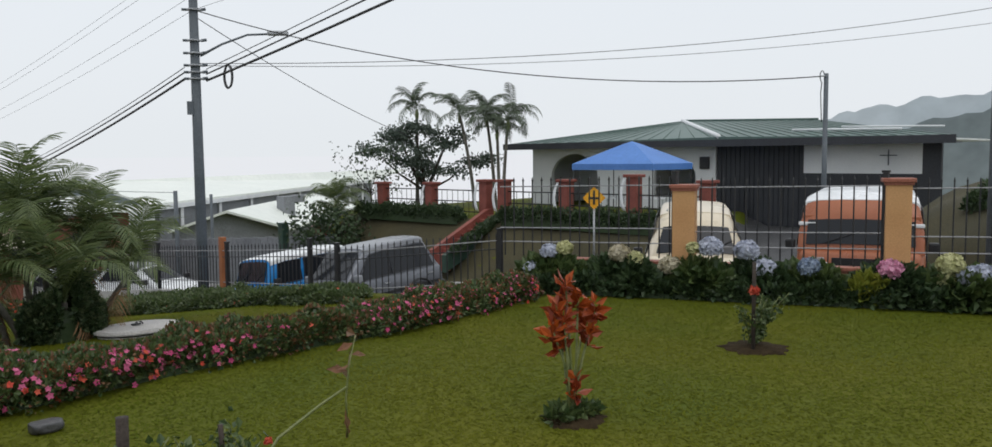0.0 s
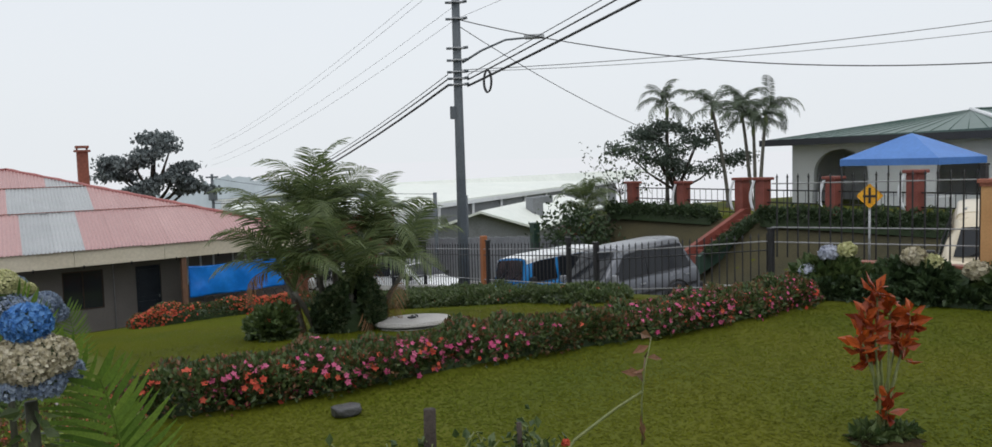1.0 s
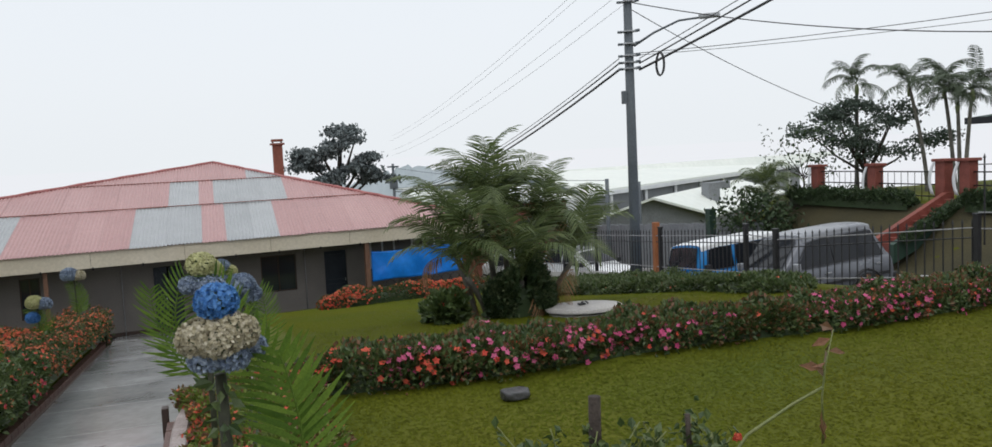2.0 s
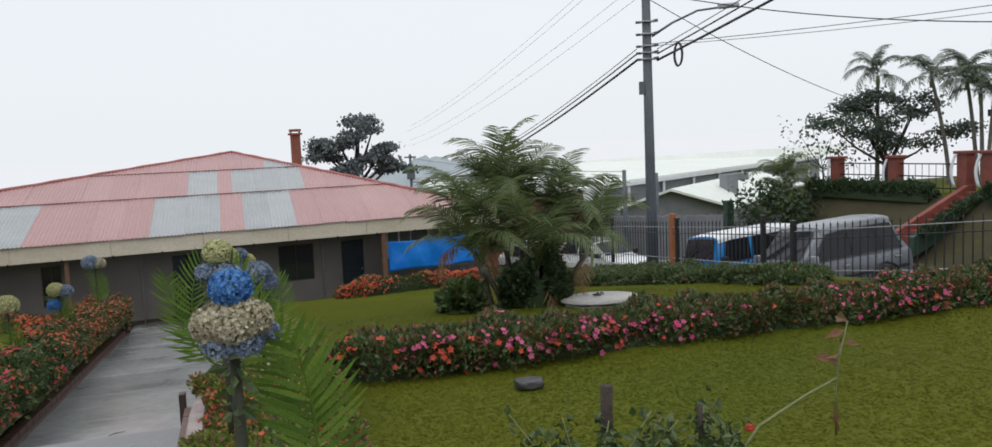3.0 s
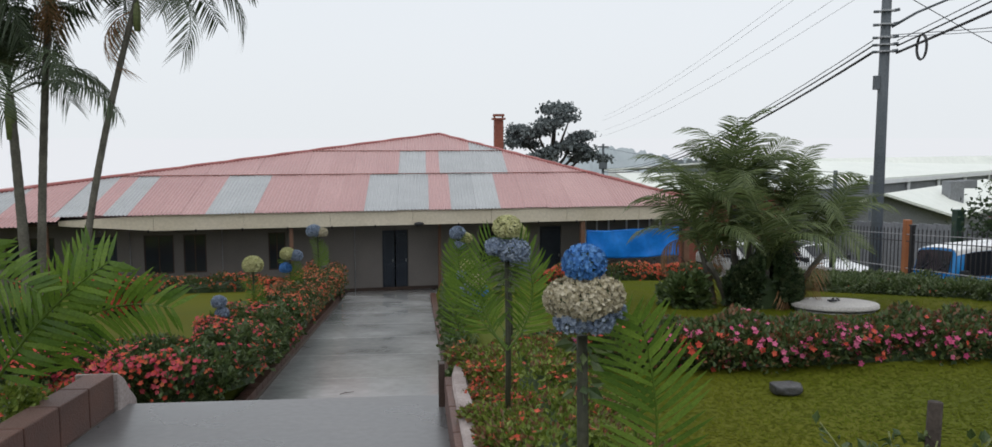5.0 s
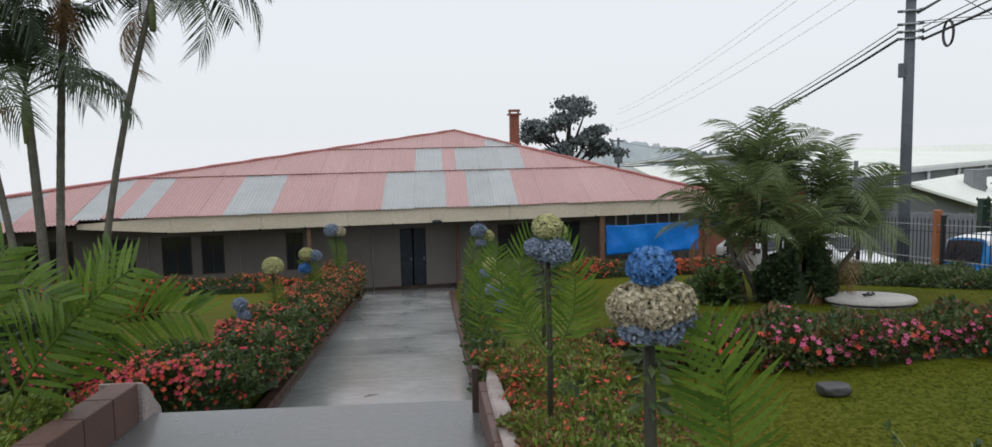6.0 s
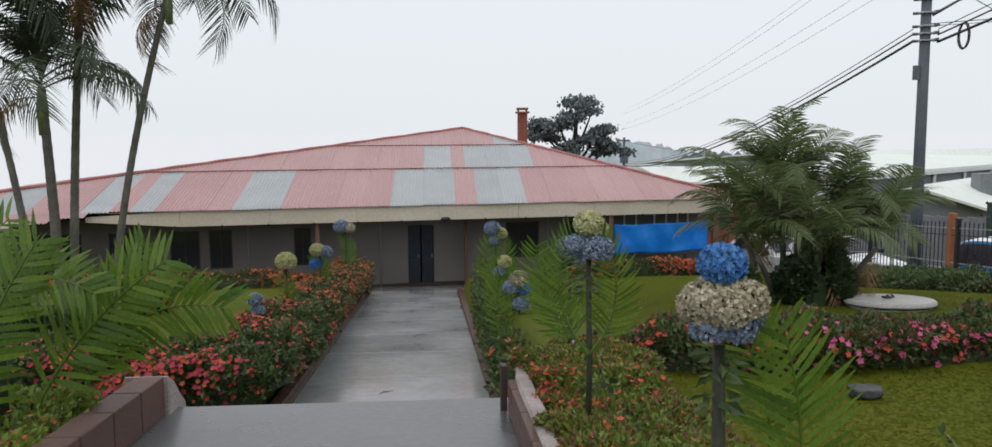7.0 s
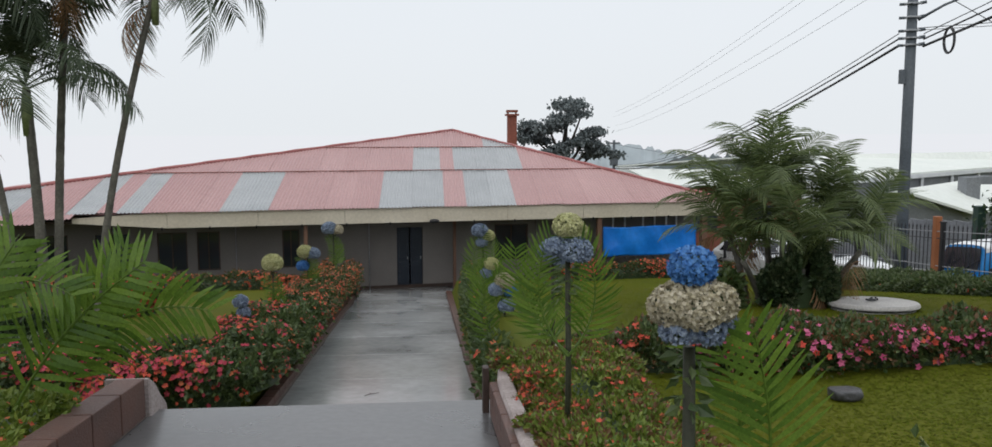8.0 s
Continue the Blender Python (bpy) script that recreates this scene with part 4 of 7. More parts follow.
# ---- flower torches along the way ----
def torch(base, top, heads, seed, fronds, girth=0.032, label=""):
    """A stake with mop heads of hydrangea at its top and cut palm leaves tied to it. heads: (dx, dy, dz, radius, material)."""
    rng = np.random.default_rng(seed)
    ob = thing("flower_torch", label or "stake dressed with hydrangea heads and cut palm leaves", "flower stand", Matrix.Translation(base), "flower torches along the path")
    h = top - base[2]
    tube("stake", [(0, 0, -0.1), (0.01, 0, h * 0.5), (0, 0, h)], [girth, girth * 0.95, girth * 0.85], "stake", ob, 9)
    for dx, dy, dz, r, m_ in heads:
        v, f = mop_head((dx, dy, h + dz), r, int(4800 * (r / 0.2) ** 1.3), rng, 0.0095 if base[1] < 7 else 0.026)
        arrays("flower_head", v, f, m_, ob)
        # Dark filler ball paints the shadow seen between the florets.
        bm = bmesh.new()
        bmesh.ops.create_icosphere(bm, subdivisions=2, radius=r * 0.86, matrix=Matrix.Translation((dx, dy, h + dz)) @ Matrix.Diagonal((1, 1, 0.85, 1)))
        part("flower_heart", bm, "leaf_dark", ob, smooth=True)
    n = 26
    a = rng.uniform(0, 6.28, n)
    P = np.stack([0.03 * np.cos(a), 0.03 * np.sin(a), h + rng.uniform(-0.22, -0.02, n)], 1)
    v, f = leaves(P, np.stack([np.cos(a), np.sin(a), rng.uniform(-0.9, 0.1, n)], 1), 0.07, 0.30, rng)
    arrays("leaf_collar", v, f, "leaf", ob, kind="stuff")
    for k, (yaw, pitch, roll, s, *at) in enumerate(fronds):
        put("palm_leaf", (LYRE if len(at) == 1 else CUT)[(seed + k) % 3], aim((0, -0.03, at[0]) if len(at) == 1 else at, yaw, pitch, roll, s), ob)
    return ob


torch((1.76, 4.02, -0.15), 0.98, [(0.005, 0, 0.275, 0.078, "hyd_blue"), (-0.060, -0.02, 0.145, 0.086, "hyd_white"), (0.062, -0.03, 0.155, 0.086, "hyd_white"), (0.0, 0.05, 0.15, 0.09, "hyd_white"), (0.0, -0.06, 0.135, 0.08, "hyd_white"), (-0.042, -0.03, 0.07, 0.066, "hyd_steel"), (0.125, 0.05, 0.08, 0.052, "hyd_steel"), (0.045, -0.04, 0.065, 0.062, "hyd_steel")], 1,
      [(math.pi, 1.72, 1.50, 0.60, 0.27, -0.05, 0.50), (math.pi, 1.62, 1.30, 0.55, 0.25, 0.14, 0.66)], 0.025, "stake topped with blue and cream hydrangeas and palm leaves")
torch((1.70, 6.05, -0.32), 0.98, [(0, 0, 0.20, 0.085, "hyd_green"), (0.04, 0.04, 0.16, 0.08, "hyd_green"), (-0.07, 0, 0.08, 0.065, "hyd_steel"), (0.045, -0.03, 0.06, 0.09, "hyd_steel"), (-0.02, 0.04, 0.08, 0.085, "hyd_steel")], 2,
      [(0.1, 0.80, 1.55, 0.66, 0.74), (3.05, 0.80, 1.55, 0.66, 0.74), (2.8, 0.55, 1.4, 0.62, 0.76)], 0.019)
torch((2.0, 8.5, -0.55), 0.60, [(0, 0, 0.1, 0.11, "hyd_steel"), (0.08, 0.02, 0.02, 0.08, "hyd_steel")], 3, [(3.0, 0.8, 1.4, 0.75, 0.45), (0.2, 0.8, 1.4, 0.70, 0.45)], 0.018)
torch((1.95, 12.3, -1.75), -0.35, [(0, 0, 0.12, 0.12, "hyd_white"), (0.08, 0, 0.0, 0.09, "hyd_blue"), (-0.1, 0, 0.02, 0.1, "hyd_steel"), (0.03, -0.03, -0.2, 0.1, "hyd_steel")], 4, [(2.9, 0.8, 1.4, 1.0, 0.5), (0.3, 0.8, 1.4, 0.95, 0.5), (2.6, 1.0, 1.2, 0.8, 0.9)], 0.018)
torch((2.0, 16.9, -2.1), -0.15, [(-0.06, 0, 0.1, 0.14, "hyd_steel"), (0.1, 0, 0.0, 0.11, "hyd_green"), (-0.02, 0, -0.12, 0.1, "hyd_steel")], 5, [(2.9, 0.9, 1.4, 1.05, 0.9), (0.3, 0.9, 1.4, 1.0, 0.9)], 0.02)
torch((2.0, 15.0, -2.0), -0.5, [(0, 0, 0.1, 0.11, "hyd_green"), (-0.08, 0, -0.05, 0.09, "hyd_steel")], 6, [(2.8, 0.9, 1.4, 1.05, 0.5), (0.4, 0.9, 1.4, 0.9, 0.5)], 0.018)
torch((-1.80, 16.3, -1.8), -0.62, [(0, 0, 0.1, 0.17, "hyd_green")], 7, [(0.2, 1.2, 1.3, 0.75, 0.2), (0.1, 0.9, 1.4, 0.6, 0.4)], 0.02)
torch((-1.85, 13.85, -1.6), -0.95, [(0, 0, 0.22, 0.10, "hyd_steel"), (0.04, 0, 0.05, 0.09, "hyd_steel"), (0, 0.05, -0.1, 0.1, "hyd_blue")], 8, [(0.1, 1.1, 1.4, 0.55, 0.1), (3.0, 1.0, 1.4, 0.55, 0.1)], 0.018)
torch((-1.75, 20.4, -2.2), -1.0, [(-0.05, 0, 0.12, 0.16, "hyd_green"), (0.14, 0, 0.08, 0.14, "hyd_steel"), (-0.1, 0, -0.2, 0.13, "hyd_blue")], 9, [(0.1, 1.15, 1.3, 0.85, 0.3), (0.2, 0.9, 1.4, 0.7, 0.5)], 0.02)
torch((-1.6, 24.6, -2.6), -0.9, [(-0.1, 0, 0.1, 0.2, "hyd_steel"), (0.12, 0, 0.06, 0.15, "hyd_white")], 10, [(0.2, 1.15, 1.3, 0.9, 0.6), (0.0, 0.8, 1.2, 0.75, 0.7)], 0.02)
# cut leaves leaning over the western wall
lean = thing("palm_leaf_bundle", "bundle of cut palm leaves tied to a stake by the ramp", "palm leaves", Matrix.Translation((-1.95, 6.75, -0.30)))
tube("stake", [(0, 0, -0.1), (0, 0, 1.0)], 0.03, "stake", lean, 8)
for k, (dx, dy, dz, yaw, pitch, roll, s) in enumerate(((0.18, 0.0, 0.22, 0.05, 1.05, 1.25, 1.0), (0.40, 0.25, 0.22, 0.1, 1.35, 1.45, 0.85), (-0.25, 0.05, 0.75, 0.0, 1.0, 1.15, 0.85), (-0.2, -0.1, 0.05, 0.2, 1.40, 1.2, 1.05), (0.40, 0.30, 0.30, -0.1, 1.25, 1.5, 0.95), (-0.1, 0.1, 0.5, 2.9, 0.8, -1.1, 0.8))):
    put("palm_leaf", BUNDLE[(2 if k in (2, 4) else k) % 3], aim((dx, dy, dz), yaw, pitch, roll, s), lean)


# ---- plants on the near lawn ----
rng = np.random.default_rng(70)
cro = thing("croton", "red and orange croton shrub in a small soil ring", "shrub", Matrix.Translation((7.22, 4.42, -0.37)))
CS = [(-0.16, -0.02, 0.84), (-0.07, 0.03, 1.10), (0.05, 0, 1.00), (0.17, 0.02, 0.78), (0.24, -0.04, 0.90), (-0.25, 0.03, 0.80), (-0.10, 0.06, 0.68), (0.12, -0.06, 0.72), (-0.16, 0.05, 0.94), (0.0, -0.02, 0.30)]
for k, (sx, sy, h) in enumerate(CS):
    x0 = -0.06 + 0.04 * (k % 3)
    tube("stem", [(x0, 0, -0.05), (x0 + (sx - x0) * 0.2, sy * 0.3, h * 0.4), (sx, sy, h)], [0.014, 0.012, 0.008], "stalk", cro, 6)
    n = 20
    a, el = rng.uniform(0, 6.28, n), rng.uniform(-0.25, 1.2, n)
    P = np.stack([np.full(n, sx), np.full(n, sy), h + rng.uniform(-0.12, 0.06, n)], 1)
    v, f = leaves(P, np.stack([np.cos(a) * np.cos(el), np.sin(a) * np.cos(el), np.sin(el)], 1), 0.135, 0.25, rng)
    arrays("leaf_whorl", v, f, "croton", cro)


def soil_ring(x, y, r, label):
    V = [(x, y, float(ground_z(x, y)) + 0.05)]
    n = 28
    for i in range(n):
        a, q = 2 * math.pi * i / n, r * (1 + 0.12 * math.sin(i * 2.3) + 0.06 * math.sin(i * 5.1))
        V.append((x + q * math.cos(a), y + q * math.sin(a), float(ground_z(x, y)) + 0.012))
    for i in range(n):
        V.append((V[1 + i][0] * 1.0 + 0.03 * math.cos(2 * math.pi * i / n), V[1 + i][1] + 0.03 * math.sin(2 * math.pi * i / n), V[0][2] - 0.12))
    F = [(0, 1 + i, 1 + (i + 1) % n) for i in range(n)] + [(1 + i, 1 + n + i, 1 + n + (i + 1) % n, 1 + (i + 1) % n) for i in range(n)]
    return setting(arrays("soil_ring", V, F, "soil", smooth=True), label, "soil")


soil_ring(7.22, 4.42, 0.25, "ring of dark wet soil cut in the lawn")
soil_ring(10.65, 4.45, 0.36, "ring of dark wet soil cut in the lawn")
bed("weeds", "weeds round the foot of the croton", [(7.0, 4.5), (7.45, 4.38)], 0.13, 0.12, ground_z, 220, [], "leaf", 0.09, 71)


def rose(name, label, base, h, spread, stems, blooms, seed, leaf="leaf"):
    rng = np.random.default_rng(seed)
    ob = thing(name, label, "rose bush", Matrix.Translation(base))
    pts = []
    for k in range(stems):
        a, s = rng.uniform(0, 6.28), spread * rng.uniform(0.3, 1)
        tip = np.array([math.cos(a) * s, math.sin(a) * s, h * rng.uniform(0.55, 1)])
        line = [np.array([0.02 * math.cos(a), 0.02 * math.sin(a), -0.05]), tip * [0.45, 0.45, 0.6], tip]
        tube("stem", line, [0.009, 0.007, 0.004], "stalk", ob, 5)
        q = rng.uniform(0.25, 1, 44)[:, None]
        pts.append(np.where(q < 0.6, line[0] + (line[1] - line[0]) * q / 0.6, line[1] + (line[2] - line[1]) * (q - 0.6) / 0.4))
    P = np.concatenate(pts)
    v, f = leaves(P + rng.normal(size=P.shape) * 0.03, rng.normal(size=P.shape) + [0, 0, 0.2], 0.058, 0.33, rng)
    arrays("foliage", v, f, leaf, ob)
    for bx, by, bz, r in blooms:
        v, f = mop_head((bx, by, bz), r, 60, rng, r * 0.75)
        arrays("bloom", v, f, "coral", ob)
    return ob


rose("rose_bush", "red rose bush beside its dark stake", (10.72, 4.5, -0.36), 0.62, 0.42, 14, [(-0.22, -0.1, 0.66, 0.045)], 72)
rose("rose_bush", "straggling rose bush with coral buds", (3.45, 4.55, -0.36), 0.74, 0.46, 24, [(-0.12, -0.12, 0.46, 0.028), (-0.16, -0.1, 0.54, 0.02), (0.2, -0.1, 0.40, 0.018)], 73)
rose("rose_bush", "straggling rose bush with coral buds", (4.05, 4.5, -0.36), 0.70, 0.36, 18, [(0.3, -0.05, 0.55, 0.018), (-0.1, -0.1, 0.3, 0.02)], 74)


def stake(x, y, top, r, lean, label):
    ob = tube("stake", [(x, y, -0.5), (x + lean * 0.5, y, top * 0.4), (x + lean, y, top)], [r, r, r * 0.95], "bark", None, 8, label)
    return tagged(ob, label, "stake")


stake(3.61, 4.67, 0.46, 0.036, 0.01, "thick dark wooden stake among the roses")
stake(4.17, 4.62, 0.30, 0.016, -0.02, "thin dark wooden stake among the roses")
stake(10.5, 4.4, 0.62, 0.024, 0.0, "dark wooden stake beside the rose bush")
twig = thing("twig", "bent bare branch with a few withered leaves", "branch", Matrix.Translation((4.15, 4.55, -0.3)))
arc = [(0, 0, 0), (0.12, 0, 0.22), (0.32, -0.02, 0.46), (0.6, -0.05, 0.60), (0.78, -0.08, 0.68)]
tube("branch", arc, [0.010, 0.010, 0.009, 0.008, 0.007], "stalk", twig, 6)
tube("shoot", [(0.78, -0.08, 0.36), (0.775, -0.08, 0.62), (0.80, -0.08, 0.80), (0.86, -0.08, 1.0)], [0.006, 0.006, 0.005, 0.003], "stalk", twig, 6)
P = np.array([(0.78, -0.08, 0.50), (0.78, -0.08, 0.44), (0.77, -0.08, 0.55), (0.79, -0.08, 0.78), (0.8, -0.08, 0.82), (0.82, -0.08, 0.88), (0.84, -0.08, 0.95), (0.86, -0.08, 1.0), (0.8, -0.08, 0.72), (0.79, -0.08, 0.8), (0.85, -0.08, 0.96), (0.83, -0.08, 0.92)])
v, f = leaves(P, np.concatenate([[(0, 0, -1)] * 3, rng.normal(size=(9, 3)) * [1, 0.5, 0.4]]), 0.12, 0.22, rng)
arrays("withered_leaves", v, f, "leaf_bronze", twig)

# a fallen twig on the wet path
fallen = thing("fallen_twig", "small dark forked twig lying on the wet path", "twig", Matrix.Translation((0.10, 13.2, float(path_z(13.2)) + 0.008)) @ Matrix.Rotation(-math.atan(0.0846), 4, "X") @ Matrix.Scale(0.6, 4))
tube("stem", [(-0.16, -0.10, 0), (-0.04, 0.02, 0.012), (0.06, 0.06, 0.01), (0.17, 0.22, 0)], [0.006, 0.009, 0.008, 0.004], "bark", fallen, 6)
tube("fork", [(0.0, 0.04, 0.01), (-0.05, 0.16, 0.012), (-0.07, 0.2, 0)], [0.007, 0.005, 0.003], "bark", fallen, 5)
# flat stone, round concrete cover
bm = bmesh.new()
bmesh.ops.create_icosphere(bm, subdivisions=3, radius=1.0)
for v in bm.verts:
    v.co *= 1 + 0.14 * noise.noise(v.co * 1.7) + 0.05 * noise.noise(v.co * 5)
    v.co = Vector((max(-0.8, min(0.85, v.co.x)) * 0.15, max(-0.8, min(0.7, v.co.y)) * 0.12, max(-0.6, min(0.42, v.co.z)) * 0.075))
st = part("stone", bm, "stone", smooth=True)
st.matrix_world = Matrix.Translation((4.2, 7.5, -0.335))
tagged(st, "flat dark wet stone lying on the lawn", "stone")
cover = thing("tank_cover", "pale round concrete tank cover with a dark lifting ring", "cover", Matrix.Translation((7.08, 12.2, -0.61)) @ Matrix.Rotation(radians(-3.5), 4, "X"))
bm = bmesh.new()
bmesh.ops.create_cone(bm, cap_ends=True, segments=56, radius1=0.60, radius2=0.588, depth=0.06)
bmesh.ops.bevel(bm, geom=[e for e in bm.edges if abs(e.verts[0].co.z - e.verts[1].co.z) < 0.01], offset=0.015, segments=2, affect="EDGES")
part("slab", bm, "disc", cover)
bm = bmesh.new()
bmesh.ops.create_cone(bm, cap_ends=True, segments=40, radius1=0.54, radius2=0.54, depth=0.5, matrix=Matrix.Translation((0, 0, -0.31)))
part("tank", bm, "concrete", cover)
tube("lifting_ring", [(0.06 * math.cos(a) + 0.02, 0.02, 0.045 + 0.04 * math.sin(a)) for a in np.linspace(0, math.pi, 9)], 0.012, "blackiron", cover, 6)
bm = bmesh.new()
box(bm, -0.09, 0.03, -0.04, 0.04, 0.043, 0.07, 0.01)
part("latch", bm, "blackiron", cover)


# ---- fence along the street ----
def picket_fence(name, label, x0, y0, z0, x1, y1, z1, tall, posts, gap=0.115, bar=0.011, rails=(0.12, 0.86), finial=True):
    """An iron fence from one point of the ground to another: posts, rails, each picket a part."""
    ob = thing(name, label, "fence")
    d = Vector((x1 - x0, y1 - y0, 0))
    ln = d.length
    d.normalize()
    n = int(ln / gap)
    bm = bmesh.new()
    box(bm, -bar, bar, -bar, bar, 0.05, tall, 0)
    if finial:
        tipv = bm.verts.new((0, 0, tall + 0.07))
        q = [bm.verts.new((a * bar * 1.7, b * bar * 1.7, tall)) for a, b in ((-1, -1), (1, -1), (1, 1), (-1, 1))]
        bm.faces.new(q[::-1])
        for i in range(4):
            bm.faces.new((q[i], q[(i + 1) % 4], tipv))
    first = part("picket", bm, "blackiron", ob)
    me = first.data
    for i in range(n + 1):
        s = (i + 0.5) / (n + 1)
        o = first if i == 0 else put("picket", me, Matrix(), ob)
        o.matrix_basis = Matrix.Translation((x0 + d.x * ln * s, y0 + d.y * ln * s, z0 + (z1 - z0) * s))
    for r in rails:
        tube("rail", [(x0, y0, z0 + tall * r), (x1, y1, z1 + tall * r)], 0.011, "whiteiron" if r < 0.5 or r > 0.9 else "blackiron", ob, 6, smooth=False)
    bm = bmesh.new()
    box(bm, -0.04, 0.04, -0.04, 0.04, -0.6, tall + 0.1, 0.006)
    box(bm, -0.05, 0.05, -0.05, 0.05, tall + 0.1, tall + 0.13, 0.004)
    pf = part("post", bm, "blackiron", ob)
    for i, s in enumerate(posts):
        o = pf if i == 0 else put("post", pf.data, Matrix(), ob)
        o.matrix_basis = Matrix.Translation((x0 + d.x * ln * s, y0 + d.y * ln * s, z0 + (z1 - z0) * s))
    return ob


# tall stretch between the ochre pillars, on a low red wall
FA, FB = Vector((12.22, 9.75)), Vector((15.6, 1.45))
for name, s0, s1 in (("plinth", 0.0, 1.0),):
    bm = bmesh.new()
    ang = math.atan2(FB.y - FA.y, FB.x - FA.x)
    mm = Matrix.Translation((*FA, 0)) @ Matrix.Rotation(ang, 4, "Z")
    box(bm, 1.3, (FB - FA).length, -0.09, 0.09, -1.6, 0.10, 0.01, mm)
    box(bm, 1.3, (FB - FA).length, -0.12, 0.12, 0.10, 0.15, 0.01, mm)
    setting(part("wall_fence", bm, "redcap"), "low dark red wall under the street fence", "wall")
for a, b in ((0.0, 0.325), (0.36, 0.66), (0.695, 1.0)):
    p, q = FA.lerp(FB, a), FA.lerp(FB, b)
    picket_fence("iron_fence", "tall black iron picket fence on a low wall", p.x, p.y, 0.10, q.x, q.y, 0.14, 1.30, (1.0,), 0.17, 0.0085, (0.22, 0.40, 0.93))
for s, top in ((0.342, 1.36), (0.678, 1.46)):
    p = FA.lerp(FB, s)
    pil = thing("gate_pillar", "square ochre rendered pillar with a red-brown cap", "pillar", Matrix.Translation((p.x, p.y, 0)) @ Matrix.Rotation(ang, 4, "Z"), "fence pillars")
    bm = bmesh.new()
    box(bm, -0.17, 0.17, -0.17, 0.17, -0.7, top - 0.06, 0.012)
    part("shaft", bm, "orange_pillar", pil)
    bm = bmesh.new()
    box(bm, -0.215, 0.215, -0.215, 0.215, top - 0.06, top, 0.012)
    box(bm, -0.19, 0.19, -0.19, 0.19, top - 0.10, top - 0.06, 0.006)
    part("cap", bm, "redcap", pil)
# low stretches stepping down the hill
STRETCH = [((12.2, 9.75, -0.62), (11.42, 13.25, -1.02), (0.0, 1.0)), ((11.42, 13.25, -1.0), (11.4, 14.1, -0.98), (1.0,)), ((11.4, 14.1, -1.0), (11.42, 17.3, -1.25), (1.0,)), ((11.42, 17.3, -1.25), (11.48, 20.75, -1.5), (1.0,)), ((11.48, 20.75, -1.5), (11.6, 25.2, -2.05), (0.5, 1.0)), ((11.6, 25.2, -2.05), (11.7, 30.2, -2.7), (0.5, 1.0))]
for a, b, posts in STRETCH:
    picket_fence("iron_fence", "black iron picket fence stepping down the slope", *a, *b, 1.10, posts, 0.145, 0.0075, (0.28, 0.80, 0.93), True)
bm = bmesh.new()
for a, b, posts in STRETCH:
    ax, ay, az = a
    bx, by, bz = b
    mm = Matrix.Translation((ax, ay, 0)) @ Matrix.Rotation(math.atan2(by - ay, bx - ax), 4, "Z")
    vs = box(bm, 0, math.hypot(bx - ax, by - ay), -0.08, 0.08, -3.4, 0, 0.0)
    for v in vs:
        if v.co.z > -0.1:
            v.co.z = az + (bz - az) * (v.co.x / math.hypot(bx - ax, by - ay)) + 0.06
    bmesh.ops.transform(bm, matrix=mm, verts=vs)
setting(part("wall_retaining", bm, "concrete"), "stained concrete retaining wall below the street fence", "wall")
bm = bmesh.new()
box(bm, 11.40, 11.53, 17.5, 17.63, -1.9, 0.06, 0.01)
tagged(part("gate_post", bm, "orange_paint"), "square orange painted gate post in the street fence", "post")


# ---- poles and wires ----
def pole(name, label, x, y, z0, z1, r0, r1, group="street poles"):
    ob = thing(name, label, "pole", Matrix.Translation((x, y, 0)), group)
    tube("shaft", [(0, 0, z0), (0, 0, (z0 + z1) / 2), (0, 0, z1)], [r0, (r0 + r1) / 2, r1], "pole", ob, 12)
    return ob


PA = pole("utility_pole", "grey concrete utility pole with insulators and a street lamp", 12.93, 21.25, -3.4, 7.6, 0.155, 0.105)
for k, z in enumerate((4.95, 4.62, 4.3, 4.12, 3.95, 5.75, 6.2)):
    bm = bmesh.new()
    box(bm, -0.17, 0.17, -0.17, 0.17, z - 0.02, z + 0.02, 0.004)
    part("band", bm, "metal", PA)
    tube("insulator", [(0.13, -0.12, z), (0.24, -0.2, z + 0.02)], 0.04, "pole", PA, 8)
    tube("insulator", [(-0.13, 0.1, z), (-0.25, 0.15, z)], 0.035, "pole", PA, 8)
tube("lamp_arm", [(0.1, -0.1, 4.55), (0.5, -0.5, 4.85), (1.0, -0.95, 5.10), (1.45, -1.3, 5.13)], [0.035, 0.03, 0.028, 0.028], "pole", PA, 8)
bm = bmesh.new()
vs = box(bm, -0.12, 0.42, -0.1, 0.1, -0.05, 0.07, 0.03, Matrix.Translation((1.5, -1.35, 5.14)) @ Matrix.Rotation(-0.75, 4, "Z"))
lampo = part("lamp_head", bm, "metal", PA)
coil = [(0.62 + 0.0 * math.cos(a), -0.55 + 0.20 * math.cos(a), 4.0 + 0.30 * math.sin(a)) for a in np.linspace(0, 2 * math.pi, 28)]
for k in range(3):
    tube("cable_coil", [(x + 0.02 * k, y + 0.012 * k, z + 0.01 * k) for x, y, z in coil], 0.022, "cable", PA, 6)
bm = bmesh.new()
box(bm, -0.25, -0.12, -0.06, 0.06, 3.0, 3.35, 0.01)
part("meter_box", bm, "pole", PA)
PB = pole("utility_pole", "grey concrete utility pole beside the street fence", 15.38, 3.05, -1.2, 8.5, 0.13, 0.10)
PC = pole("utility_pole", "slender steel service pole with a looped cable", 22.5, 8.25, -1.6, 3.78, 0.07, 0.055)
